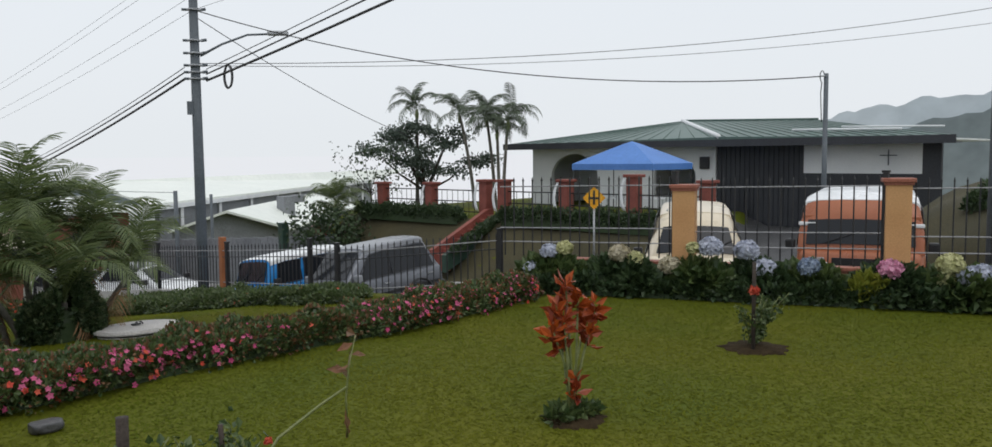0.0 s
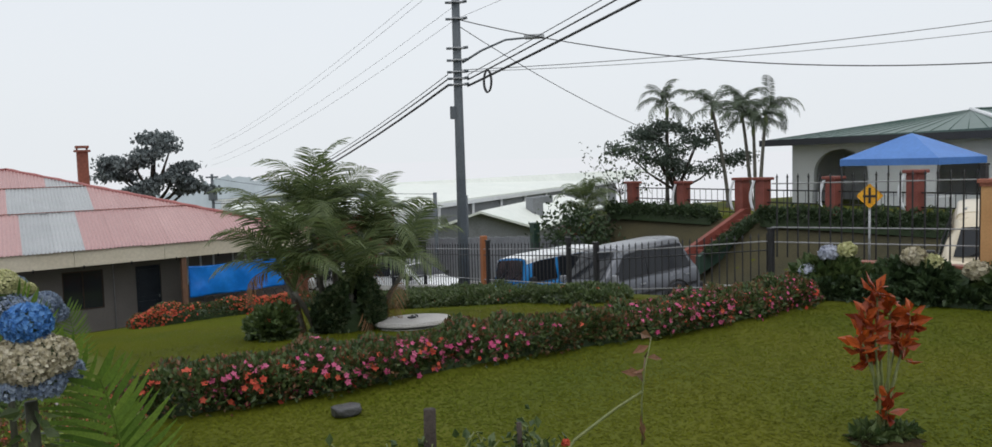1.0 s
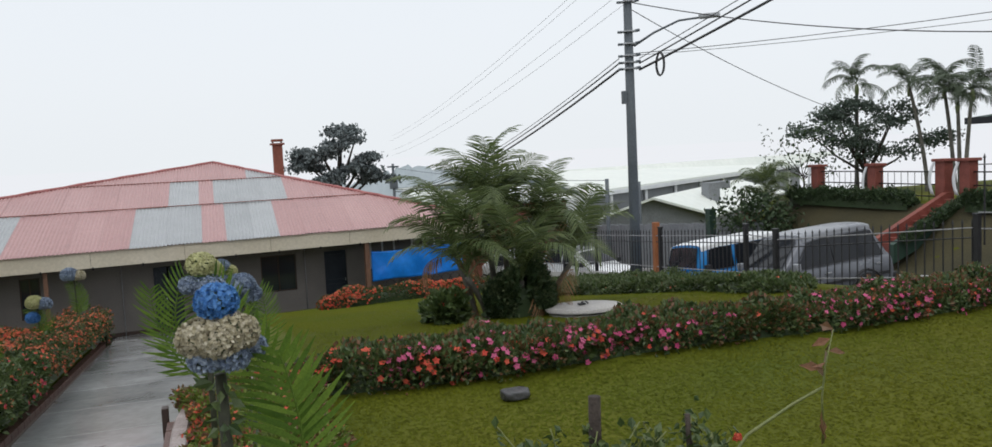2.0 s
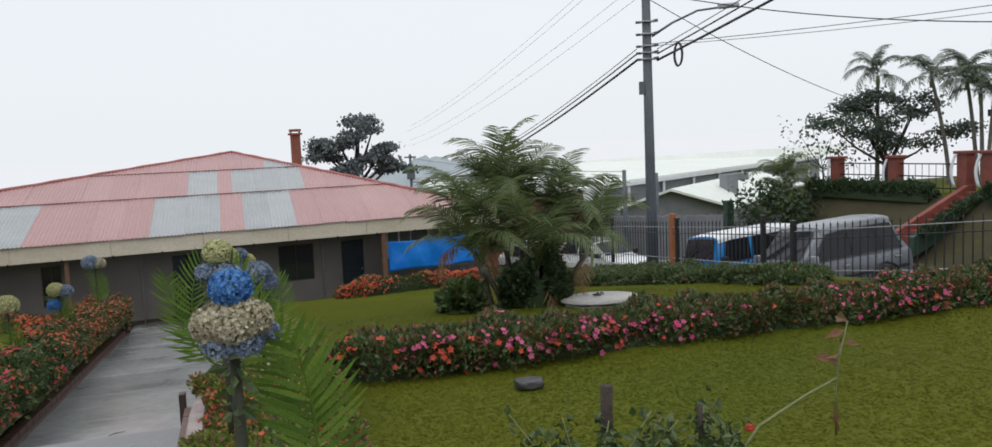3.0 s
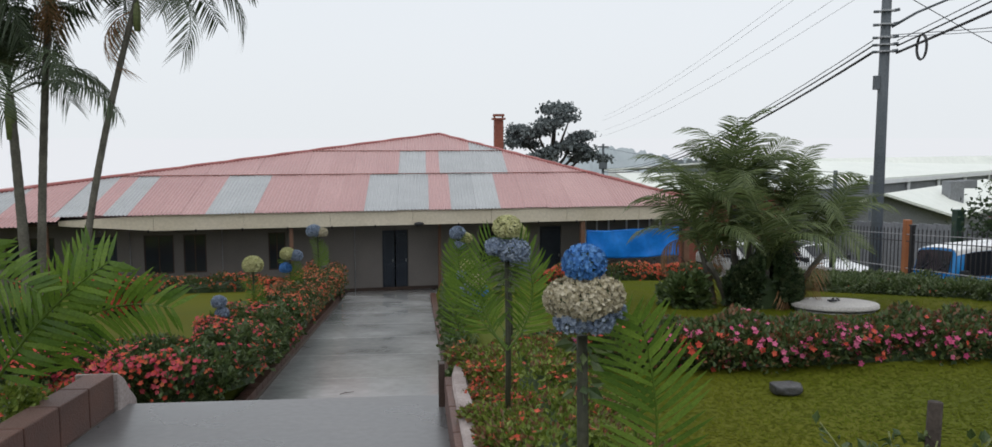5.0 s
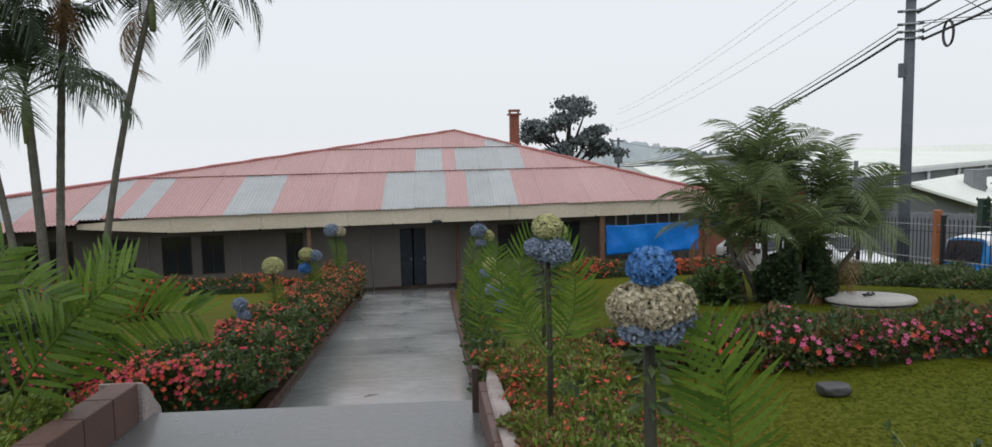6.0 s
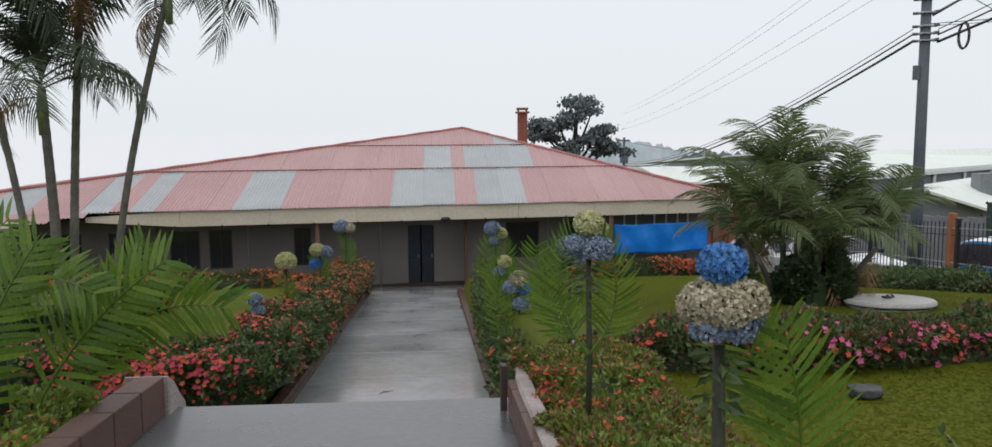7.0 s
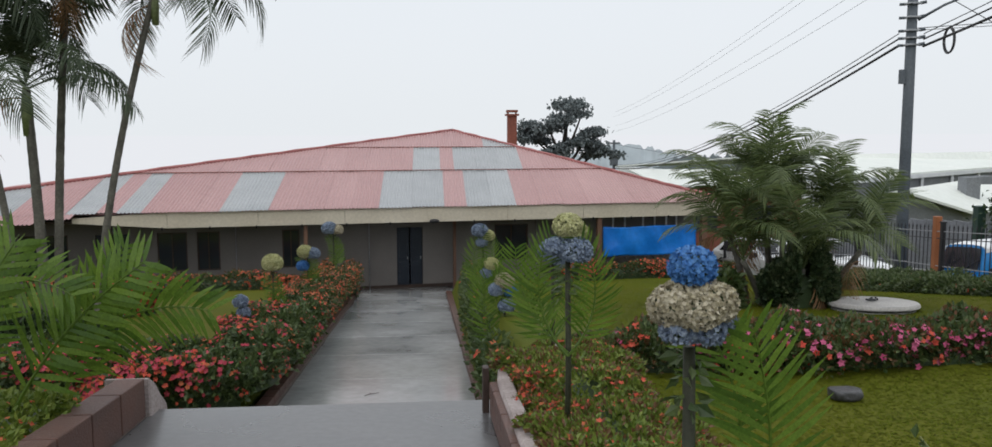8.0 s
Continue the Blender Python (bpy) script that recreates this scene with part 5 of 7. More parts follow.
tube("cable_loop", [(-0.12 + 0.14 * math.cos(a), 0.05, 3.7 + 0.14 * math.sin(a)) for a in np.linspace(-0.6, 4.6, 18)] + [(-0.2, 0.05, 3.3), (-0.12, 0.05, 2.6)], 0.012, "cable", PC, 5)
tube("bracket", [(-0.3, 0, 3.7), (0.05, 0, 3.72)], 0.02, "metal", PC, 6)
PE = pole("utility_pole", "short grey lamp post by the white building", 24.6, 42, -6.5, -0.05, 0.09, 0.08)
PF = pole("utility_pole", "short grey lamp post by the white building", 21.6, 40, -6.5, 0.28, 0.12, 0.10)
PG = pole("utility_pole", "distant pole with a transformer behind the hall", 15.95, 66.0, -8, 1.5, 0.14, 0.1)
bm = bmesh.new()
box(bm, -0.3, 0.3, -0.2, 0.2, -0.5, 0.2, 0.05)
part("transformer", bm, "pole", PG)
bm = bmesh.new()
box(bm, -0.45, 0.45, -0.1, 0.1, 1.2, 1.32)
part("crossarm", bm, "pole", PG)


def wire(pa, pb, sag, r, label="thin black overhead wire", n=24):
    pa, pb = np.array(pa, float), np.array(pb, float)
    pts = [pa + (pb - pa) * s - np.array([0, 0, 4 * sag * s * (1 - s)]) for s in np.linspace(0, 1, n)]
    return tagged(tube("overhead_wire", pts, r, "cable", None, 5), label, "wire", "overhead wires")


top = (12.93, 21.25)
for dz, r, sg in ((0.0, 0.034, 0.15), (0.17, 0.021, 0.12), (0.30, 0.012, 0.12)):
    wire((top[0] + 0.2, top[1] - 0.2, 3.90 + dz), (15.2, 3.3, 7.85 + dz * 2.2), sg, r, "thick black overhead cable along the street")
    wire((top[0] - 0.2, top[1] + 0.2, 3.95 + dz), (15.95, 66.0, -0.7 + dz), 1.0, r, "thick black overhead cable along the street")
for dz, dx in ((5.75, 0.0), (6.2, 0.1), (6.9, -0.1), (7.3, 0.1)):
    wire((top[0] + dx, top[1], dz), (15.3 + dx, 3.2, dz + 2.2), 0.15, 0.005)
    wire((top[0] + dx, top[1], dz), (15.95 + dx, 66.0, dz - 3.6), 0.5, 0.005)
wire((top[0], top[1], 5.75), (22.3, 8.25, 3.7), 0.75, 0.014)
wire((top[0], top[1], 5.6), (25.5, 26.5, 2.6), 0.25, 0.012)
wire((top[0], top[1], 4.35), (40, 1.5, 8.2), 0.9, 0.010)
wire((top[0], top[1], 4.30), (40, 0.6, 7.6), 0.9, 0.008)
wire((21.6, 40.0, 0.2), (15.95, 66.0, 1.2), 0.3, 0.014)


# ---- vehicles: x forward, y to the left, z up from the ground ----
def wheel(parent, x, y, r, w):
    ob = tube("wheel", [(x, y - w / 2, r), (x, y - w * 0.4, r), (x, y + w * 0.4, r), (x, y + w / 2, r)], [r * 0.93, r, r, r * 0.93], "tyre", parent, 20)
    tube("rim", [(x, y - w * 0.54, r), (x, y + w * 0.54, r)], r * 0.58, "metal", ob, 14)
    return ob


def loft(name, rings, material, parent, label=""):
    """A closed, smooth skin over rings of equally many points."""
    n = len(rings[0])
    V = [p for r in rings for p in r]
    F = [(k * n + i, k * n + (i + 1) % n, (k + 1) * n + (i + 1) % n, (k + 1) * n + i) for k in range(len(rings) - 1) for i in range(n)]
    F += [tuple(range(n))[::-1], tuple((len(rings) - 1) * n + i for i in range(n))]
    ob = arrays(name, V, F, material, parent, label, smooth=True)
    bm = bmesh.new()
    bm.from_mesh(ob.data)
    bmesh.ops.recalc_face_normals(bm, faces=bm.faces)
    bm.to_mesh(ob.data)
    bm.free()
    ob.data.set_sharp_from_angle(angle=radians(48))
    return ob


def lower_ring(x, w, z0, z1):
    half = [(w * 0.86, z0), (w * 0.97, z0 + 0.05), (w, z0 + (z1 - z0) * 0.45), (w * 0.985, z1 - 0.10), (w * 0.95, z1 - 0.025), (w * 0.86, z1)]
    return [(x, a, z) for a, z in half] + [(x, -a, z) for a, z in half[::-1]]


def upper_ring(x, zb, zr, wb, wr, lift=0.0):
    h = zr - zb
    half = [(wb, zb), (wb + (wr - wb) * 0.45 + 0.02 * h, zb + h * 0.5), (wr + lift, zr - min(0.09, h * 0.3)), (wr * 0.95 + lift, zr - min(0.03, h * 0.1) + lift), (wr * 0.78, zr + 0.02 + lift), (wr * 0.35, zr + 0.04 + lift)]
    return [(x, a, z) for a, z in half] + [(x, -a, z) for a, z in half[::-1]]


def vehicle(name, label, m, W, low, cabin, windows, paint, roof_paint, axles, wheel_r=0.36, rack=False, lamps="whiteiron", group="parked vehicles"):
    """low: (x, width factor, underside, top) from nose to tail; cabin: (x, belt, roof, belt width, roof width) from the foot of the windscreen to the tail;
    windows: side panes as (front foot, front top, rear top, rear foot)."""
    ob = thing(name, label, "vehicle", m, group)
    w = W / 2
    body = loft("body", [lower_ring(x, w * k, z0, z1) for x, k, z0, z1 in low], paint, ob)
    cab = loft("cabin", [upper_ring(x, zb, zr, w * a, w * b) for x, zb, zr, a, b in cabin], paint, ob)
    top = [c for c in cabin if c[2] > max(k[2] for k in cabin) - 0.14]
    loft("roof", [upper_ring(x, zr - 0.13, zr, w * (b + 0.02), w * b, 0.012) for x, zb, zr, a, b in top], roof_paint, ob)
    xs = [c[0] for c in cabin][::-1]

    def side(x, f, s):
        zb, zr, a, b = (np.interp(x, xs, [c[k] for c in cabin][::-1]) for k in (1, 2, 3, 4))
        return (x, s * (w * (a + (b - a) * f * 0.92) + 0.02 * (zr - zb) + 0.012), zb + (zr - zb) * f)

    for s in (-1, 1):
        for x0, x1, x2, x3 in windows:
            V, F = [], []
            n = 6
            for k in range(n + 1):
                q = k / n
                V.extend((side(x0 + (x3 - x0) * q, 0.06, s), side((x0 + x1) / 2 + ((x3 + x2) / 2 - (x0 + x1) / 2) * q, 0.45, s), side(x1 + (x2 - x1) * q, 0.80, s)))
                if k:
                    F.extend(((3 * k - 3, 3 * k, 3 * k + 1, 3 * k - 2), (3 * k - 2, 3 * k + 1, 3 * k + 2, 3 * k - 1)))
            pane = arrays("side_window", V, F, "car_glass", ob, "dark tinted side window", smooth=True)
            edge = V[0::3] + V[2::3][::-1]
            tube("window_trim", edge + edge[:1], 0.009, "blackiron", pane, 5)
        bm = bmesh.new()
        xm = cabin[0][0] - 0.22
        box(bm, xm - 0.06, xm + 0.08, s * (w + 0.11) - 0.09, s * (w + 0.11) + 0.09, cabin[0][1] + 0.05, cabin[0][1] + 0.22, 0.035)
        part("mirror", bm, "silver_roof" if paint == "silver" else "blackiron", ob)
        for x in axles:
            wheel(ob, x, s * (w - 0.10), wheel_r, 0.22)
            tube("wheel_arch", [(x + (wheel_r + 0.06) * math.cos(a), s * (w + 0.005), wheel_r + (wheel_r + 0.06) * math.sin(a)) for a in np.linspace(0.1, math.pi - 0.1, 12)], 0.03, "blackiron", ob, 6)
        bm = bmesh.new()
        f, nz = low[0][0], low[1][3]
        box(bm, f - 0.12, f + 0.03, s * w * 0.66 - 0.14, s * w * 0.66 + 0.14, nz - 0.30, nz - 0.12, 0.03)
        part("headlight", bm, lamps, ob)
        b, bz = low[-1][0], low[-1][3]
        bm = bmesh.new()
        box(bm, b - 0.02, b + 0.08, s * w * 0.82 - 0.06, s * w * 0.82 + 0.06, bz - 0.45, bz - 0.12, 0.015)
        part("tail_light", bm, "redcap", ob)
        xh = [q[3] + 0.12 for q in windows if q[0] - q[3] > 0.5]
        for x in xh:
            zb = np.interp(x, xs, [c[1] for c in cabin][::-1])
            bm = bmesh.new()
            box(bm, x - 0.02, x + 0.14, s * (w + 0.012) - 0.012, s * (w + 0.012) + 0.012, zb - 0.17, zb - 0.135, 0.008)
            part("door_handle", bm, "metal", ob)
        bm = bmesh.new()
        box(bm, b + 0.15, f - 0.15, s * (w + 0.004) - 0.012, s * (w + 0.004) + 0.012, low[2][3] - 0.45, low[2][3] - 0.38, 0.004)
        part("trim_strip", bm, "blackiron", ob)
    for (xa, ba, ra, aa, ca), (xb, bb, rb2, ab, cb), nm in ((cabin[0], cabin[1], "windscreen"), (cabin[-1], cabin[-2], "rear_window")):
        V, F = [], []
        out = 0.02 if nm == "windscreen" else -0.02
        for k in range(5):
            q = 0.10 + 0.80 * k / 4
            for j in range(7):
                u = -1 + j / 3
                V.append((xa + (xb - xa) * q + out, u * w * ((aa + (ca - aa) * 0.9) * (1 - q) + cb * q) * 0.88, ra + (rb2 - ra) * q + 0.048 * (1 - 0.6 * u * u) + 0.008))
            if k:
                F.extend((7 * k - 7 + j, 7 * k - 6 + j, 7 * k + 1 + j, 7 * k + j) for j in range(6))
        pane = arrays(nm, V, F, "car_glass", ob, "dark tinted glass", smooth=True)
        if nm == "windscreen":
            for u in (8, 11):
                p, q = V[u - 7], V[u + 9]
                tube("wiper", [(p[0] + 0.02, p[1], p[2] + 0.01), (q[0] + 0.02, q[1], q[2] + 0.012)], 0.009, "blackiron", pane, 5)
    for x0, x1 in ((low[0][0] - 0.05, low[0][0] + 0.10), (low[-1][0] - 0.10, low[-1][0] + 0.05)):
        bm = bmesh.new()
        box(bm, x0, x1, -w * 0.95, w * 0.95, low[1][2], low[1][2] + 0.2, 0.04)
        part("bumper", bm, "blackiron", ob)
    bm = bmesh.new()
    box(bm, low[0][0] - 0.06, low[0][0] + 0.015, -w * 0.42, w * 0.42, low[1][3] - 0.32, low[1][3] - 0.12, 0.01)
    part("grille", bm, "blackiron", ob)
    if rack:
        xr, hr, wr = top[0][0] - 0.2, top[0][2], w * top[0][4]
        for s in (-1, 1):
            tube("roof_rail", [(xr, s * wr * 0.8, hr + 0.07), (top[-1][0] + 0.3, s * wr * 0.8, hr + 0.07)], 0.02, "metal", ob, 6)
        for k in range(3):
            x = xr + (top[-1][0] + 0.3 - xr) * (0.1 + 0.4 * k)
            tube("rack_bar", [(x, -wr * 0.8, hr + 0.08), (x, wr * 0.8, hr + 0.08)], 0.016, "metal", ob, 6)
    return ob


def parked(x, y, yaw, z=None, roll=0.0, pitch=0.0):
    zz = float(road_z(y)) if z is None else z
    return Matrix.Translation((x, y, zz)) @ Matrix.Rotation(yaw, 4, "Z") @ Matrix.Rotation(roll, 4, "X") @ Matrix.Rotation(pitch, 4, "Y")


SLANT = math.atan(0.10)
SUV_LOW = [(2.05, 0.86, 0.50, 0.86), (1.93, 0.95, 0.40, 0.98), (0.85, 1.0, 0.36, 1.05), (-2.0, 1.0, 0.36, 1.05), (-2.12, 0.95, 0.46, 1.0)]
SUV_CAB = [(0.86, 1.0, 1.05, 0.95, 0.90), (0.18, 1.02, 1.74, 0.96, 0.80), (-0.3, 1.02, 1.80, 0.96, 0.81), (-1.55, 1.02, 1.80, 0.96, 0.80), (-1.72, 1.02, 1.76, 0.96, 0.79), (-2.06, 1.0, 1.06, 0.94, 0.88)]
vehicle("estate_car", "silver-grey off-road estate car parked facing the fence", parked(14.42, 16.38, math.pi, None, SLANT, 0.075), 1.76, SUV_LOW, SUV_CAB,
        [(0.62, 0.10, -0.44, -0.44), (-0.48, -0.48, -1.66, -1.86)], "silver", "silver_roof", (1.25, -1.3))
JEEP_LOW = [(1.85, 0.84, 0.55, 0.92), (1.75, 0.92, 0.45, 1.02), (0.80, 1.0, 0.40, 1.06), (-1.75, 1.0, 0.40, 1.06), (-1.85, 0.97, 0.46, 1.02)]
JEEP_CAB = [(0.80, 1.0, 1.06, 0.95, 0.92), (0.62, 1.02, 1.68, 0.95, 0.89), (0.2, 1.02, 1.74, 0.95, 0.89), (-1.5, 1.02, 1.76, 0.95, 0.89), (-1.76, 1.02, 1.72, 0.95, 0.88), (-1.84, 1.0, 1.06, 0.94, 0.90)]
vehicle("jeep", "blue hardtop jeep with a white roof facing the fence", parked(14.15, 19.35, math.pi, float(road_z(19.35)) - 0.04, SLANT, 0.06), 1.62, JEEP_LOW, JEEP_CAB,
        [(0.52, 0.42, -0.25, -0.25), (-0.36, -0.36, -1.6, -1.66)], "blue_car", "white_car", (1.15, -1.15))
CAR_LOW = [(2.1, 0.82, 0.42, 0.72), (1.95, 0.93, 0.32, 0.86), (0.85, 1.0, 0.28, 0.98), (-1.9, 1.0, 0.28, 1.0), (-2.05, 0.94, 0.40, 0.94)]
CAR_CAB = [(0.95, 0.93, 0.98, 0.95, 0.90), (0.10, 0.97, 1.46, 0.95, 0.74), (-0.4, 0.97, 1.52, 0.95, 0.75), (-1.3, 0.97, 1.50, 0.95, 0.74), (-1.95, 0.95, 1.0, 0.93, 0.86)]
for x, y, yaw in ((15.2, 29.3, -1.22), (13.6, 31.3, -1.30), (16.9, 35.5, math.pi / 2 + 0.4)):
    vehicle("car", "white car parked at the bottom of the street", parked(x, y, yaw), 1.76, CAR_LOW, CAR_CAB, [(0.60, 0.02, -0.45, -0.45), (-0.52, -0.52, -1.18, -1.55)], "white_car", "black_roof" if y == 29.3 else "white_car", (1.3, -1.25), 0.32)
VAN_LOW = [(2.15, 0.80, 0.50, 0.98), (2.05, 0.93, 0.40, 1.06), (1.75, 1.0, 0.36, 1.12), (-2.0, 1.0, 0.36, 1.12), (-2.15, 0.95, 0.46, 1.06)]
VAN_CAB = [(1.95, 1.02, 1.06, 0.94, 0.86), (1.38, 1.08, 1.66, 0.97, 0.70), (0.95, 1.08, 1.84, 0.97, 0.70), (0.2, 1.08, 1.94, 0.97, 0.70), (-1.5, 1.08, 1.94, 0.97, 0.70), (-1.9, 1.08, 1.84, 0.97, 0.70), (-2.1, 1.04, 1.12, 0.95, 0.88)]
vehicle("van", "cream minivan with a rounded roof facing the fence", parked(17.9, 9.25, math.pi + 0.52, -1.24), 2.0, VAN_LOW, VAN_CAB,
        [(1.55, 1.18, 0.5, 0.5), (0.38, 0.38, -0.7, -0.7), (-0.82, -0.82, -1.7, -1.8)], "cream_car", "cream_car", (1.3, -1.3), rack=True)
BUS_LOW = [(2.60, 0.88, 0.45, 1.05), (2.52, 0.96, 0.38, 1.12), (2.3, 1.0, 0.36, 1.15), (-2.5, 1.0, 0.36, 1.15), (-2.6, 0.97, 0.42, 1.12)]
BUS_CAB = [(2.52, 1.08, 1.14, 0.97, 0.95), (2.34, 1.12, 1.70, 0.98, 0.92), (2.20, 1.12, 2.00, 0.98, 0.88), (1.9, 1.12, 2.10, 0.98, 0.86), (-2.3, 1.12, 2.10, 0.98, 0.86), (-2.5, 1.12, 2.0, 0.98, 0.88), (-2.58, 1.1, 1.15, 0.97, 0.94)]
BUS = vehicle("bus", "small orange and white bus facing the fence", parked(19.75, 6.35, math.pi + 0.30, -1.08), 2.2, BUS_LOW, BUS_CAB,
              [(2.18, 2.08, 1.3, 1.3), (1.15, 1.15, 0.2, 0.2), (0.05, 0.05, -0.95, -0.95), (-1.1, -1.1, -2.15, -2.2)], "orange_car", "white_car", (1.55, -1.55))
bm = bmesh.new()
box(bm, 2.30, 2.40, -1.06, 1.06, 1.56, 1.63, 0.02)
part("sun_visor", bm, "white_car", BUS)
bm = bmesh.new()
box(bm, 2.25, 2.33, -1.0, 1.0, 1.66, 1.76, 0.02)
part("destination_board", bm, "orange_car", BUS)
bm = bmesh.new()
box(bm, 0.9, 1.3, 0.1, 0.5, 2.12, 2.26, 0.03)
part("roof_vent", bm, "white_car", BUS)
for s in (-1, 1):
    bm = bmesh.new()
    vs = box(bm, 2.60, 2.625, min(s * 0.1, s * 0.75), max(s * 0.1, s * 0.75), 0.62, 0.72, 0.008)
    for v in vs:
        if v.is_valid:
            v.co.z += 0.35 * abs(v.co.y)
    part("chevron", bm, "white_car", BUS, "white painted chevron")

# ---- warning sign across the street ----
sg = thing("road_sign", "yellow diamond warning sign with a black symbol on a post", "sign", Matrix.Translation((21.0, 14.13, 0)) @ Matrix.Rotation(radians(-54), 4, "Z"))
tube("post", [(0, 0.03, -2.2), (0, 0.03, 0.9)], 0.03, "metal", sg, 8)
bm = bmesh.new()
box(bm, -0.23, 0.23, -0.006, 0.006, -0.23, 0.23, 0.03, Matrix.Translation((0, -0.02, 0.64)) @ Matrix.Rotation(radians(45), 4, "Y"))
plate = part("plate", bm, "sign", sg)
bm = bmesh.new()
box(bm, -0.03, 0.03, -0.012, 0.0, 0.45, 0.85, 0, Matrix.Translation((0, -0.03, 0)))
box(bm, -0.16, 0.16, -0.012, 0.0, 0.60, 0.66, 0, Matrix.Translation((0, -0.032, 0)))
part("symbol", bm, "blackiron", sg)


# ---- across the street: bank, stair, terrace ----
TZ = -0.45
banksheet = sheet("bank", np.arange(20.9, 24.7, 0.3), np.arange(13.4, 30.2, 0.4), lambda x, y: ground_z(x, y) + 0.03 + 0.03 * np.sin(x * 5 + y * 3), "bank", "scrubby brown bank rising from the street", "bank")
bed("terrace_hedge", "clipped dark hedge along the edge of the terrace", [(24.3, 28.9), (24.3, 26), (24.3, 22.6)], 0.42, 0.62, lambda x, y: -0.68 + 0 * np.asarray(x), 5000, [], "leaf_dark", 0.12, 81, edge=0.3)
bed("terrace_hedge", "clipped dark hedge along the edge of the terrace", [(24.3, 20.6), (24.3, 17), (24.3, 13.6)], 0.42, 0.66, lambda x, y: -0.62 + 0 * np.asarray(x), 5000, [], "leaf_dark", 0.12, 82, edge=0.3)
stair = setting(thing("stair", "", "stair"), "red-painted stair between sloping walls up the bank", "stair")
for k in range(9):
    z1 = -1.75 + 0.155 * (k + 1)
    bm = bmesh.new()
    box(bm, 22.0 + 0.33 * k, 22.33 + 0.33 * k, 21.28, 21.80, z1 - 0.6, z1, 0.01)
    part("step", bm, "red_column", stair)
for y, m_, h in ((21.85, "red_column", 0.30), (21.2, "green_post", 0.16)):
    bm = bmesh.new()
    prof = [(21.9, -2.2), (25.1, -0.9), (25.1, -0.45 + h), (24.8, -0.45 + h), (21.9, -1.75 + h)]
    a = [bm.verts.new((x, y - 0.1, z)) for x, z in prof]
    b = [bm.verts.new((x, y + 0.1, z)) for x, z in prof]
    bm.faces.new(a)
    bm.faces.new(b[::-1])
    for i in range(5):
        bm.faces.new((a[(i + 1) % 5], a[i], b[i], b[(i + 1) % 5]))
    bmesh.ops.recalc_face_normals(bm, faces=bm.faces)
    part("cheek_wall", bm, m_, stair)
bed("low_hedge", "low green hedge beside the stair up the bank", [(22.1, 21.0), (23.5, 21.0), (25.0, 21.0)], 0.22, 0.32, lambda x, y: -1.62 + 0.42 * (np.asarray(x) - 22.0) + 0 * np.asarray(y), 1500, [], "leaf_dark", 0.10, 83)
cols = [(28.1, 0.80), (25.07, 0.83), (22.06, 0.97), (21.1, 0.98), (18.2, 1.02), (15.4, 1.21), (12.75, 1.05)]
for y, t_ in cols:
    ob = thing("terrace_column", "red brick terrace column tied with a white ribbon", "column", Matrix.Translation((25.0, y, TZ)), "terrace columns")
    bm = bmesh.new()
    box(bm, -0.19, 0.19, -0.19, 0.19, -0.3, t_ - TZ - 0.1, 0.012)
    part("shaft", bm, "red_column", ob)
    bm = bmesh.new()
    box(bm, -0.27, 0.27, -0.27, 0.27, t_ - TZ - 0.1, t_ - TZ, 0.02)
    part("cap", bm, "red_column", ob)
    V, F = [], []
    for i, s in enumerate(np.linspace(0, 1, 9)):
        off = 0.16 * math.sin(s * 3.0) * (1 if y < 26 else 0.3)
        V.extend(((-0.215 - 0.05 * s, 0.26 + off, t_ - TZ - 0.12 - 1.05 * s), (-0.225 - 0.05 * s, 0.14 + off - 0.03 * s, t_ - TZ - 0.12 - 1.08 * s)))
        if i:
            F.append((2 * i - 2, 2 * i - 1, 2 * i + 1, 2 * i))
    rb_ = arrays("ribbon", V, F, "white_paint", ob, "white cloth ribbon", smooth=True)
    sol = rb_.modifiers.new("thick", "SOLIDIFY")
    sol.thickness = 0.01
rail = thing("terrace_rail", "dark iron railing between the terrace columns", "railing")
for (y0, t0), (y1, t1) in zip(cols, cols[1:]):
    if abs(y0 - 22.06) < 0.01:
        continue
    for z in (0.15, 0.55, 0.98):
        tube("rail", [(25.0, y0 - 0.19, TZ + z), (25.0, y1 + 0.19, TZ + z)], 0.025, "blackiron", rail, 6)
    for i in range(int((y0 - y1) / 0.3)):
        tube("baluster", [(25.0, y0 - 0.3 - 0.3 * i, TZ + 0.0), (25.0, y0 - 0.3 - 0.3 * i, TZ + 0.98)], 0.012, "blackiron", rail, 5)

# ---- the white house with a green roof ----
house = thing("house", "white house with a green metal roof and arched porch", "house")
FX = 33.0


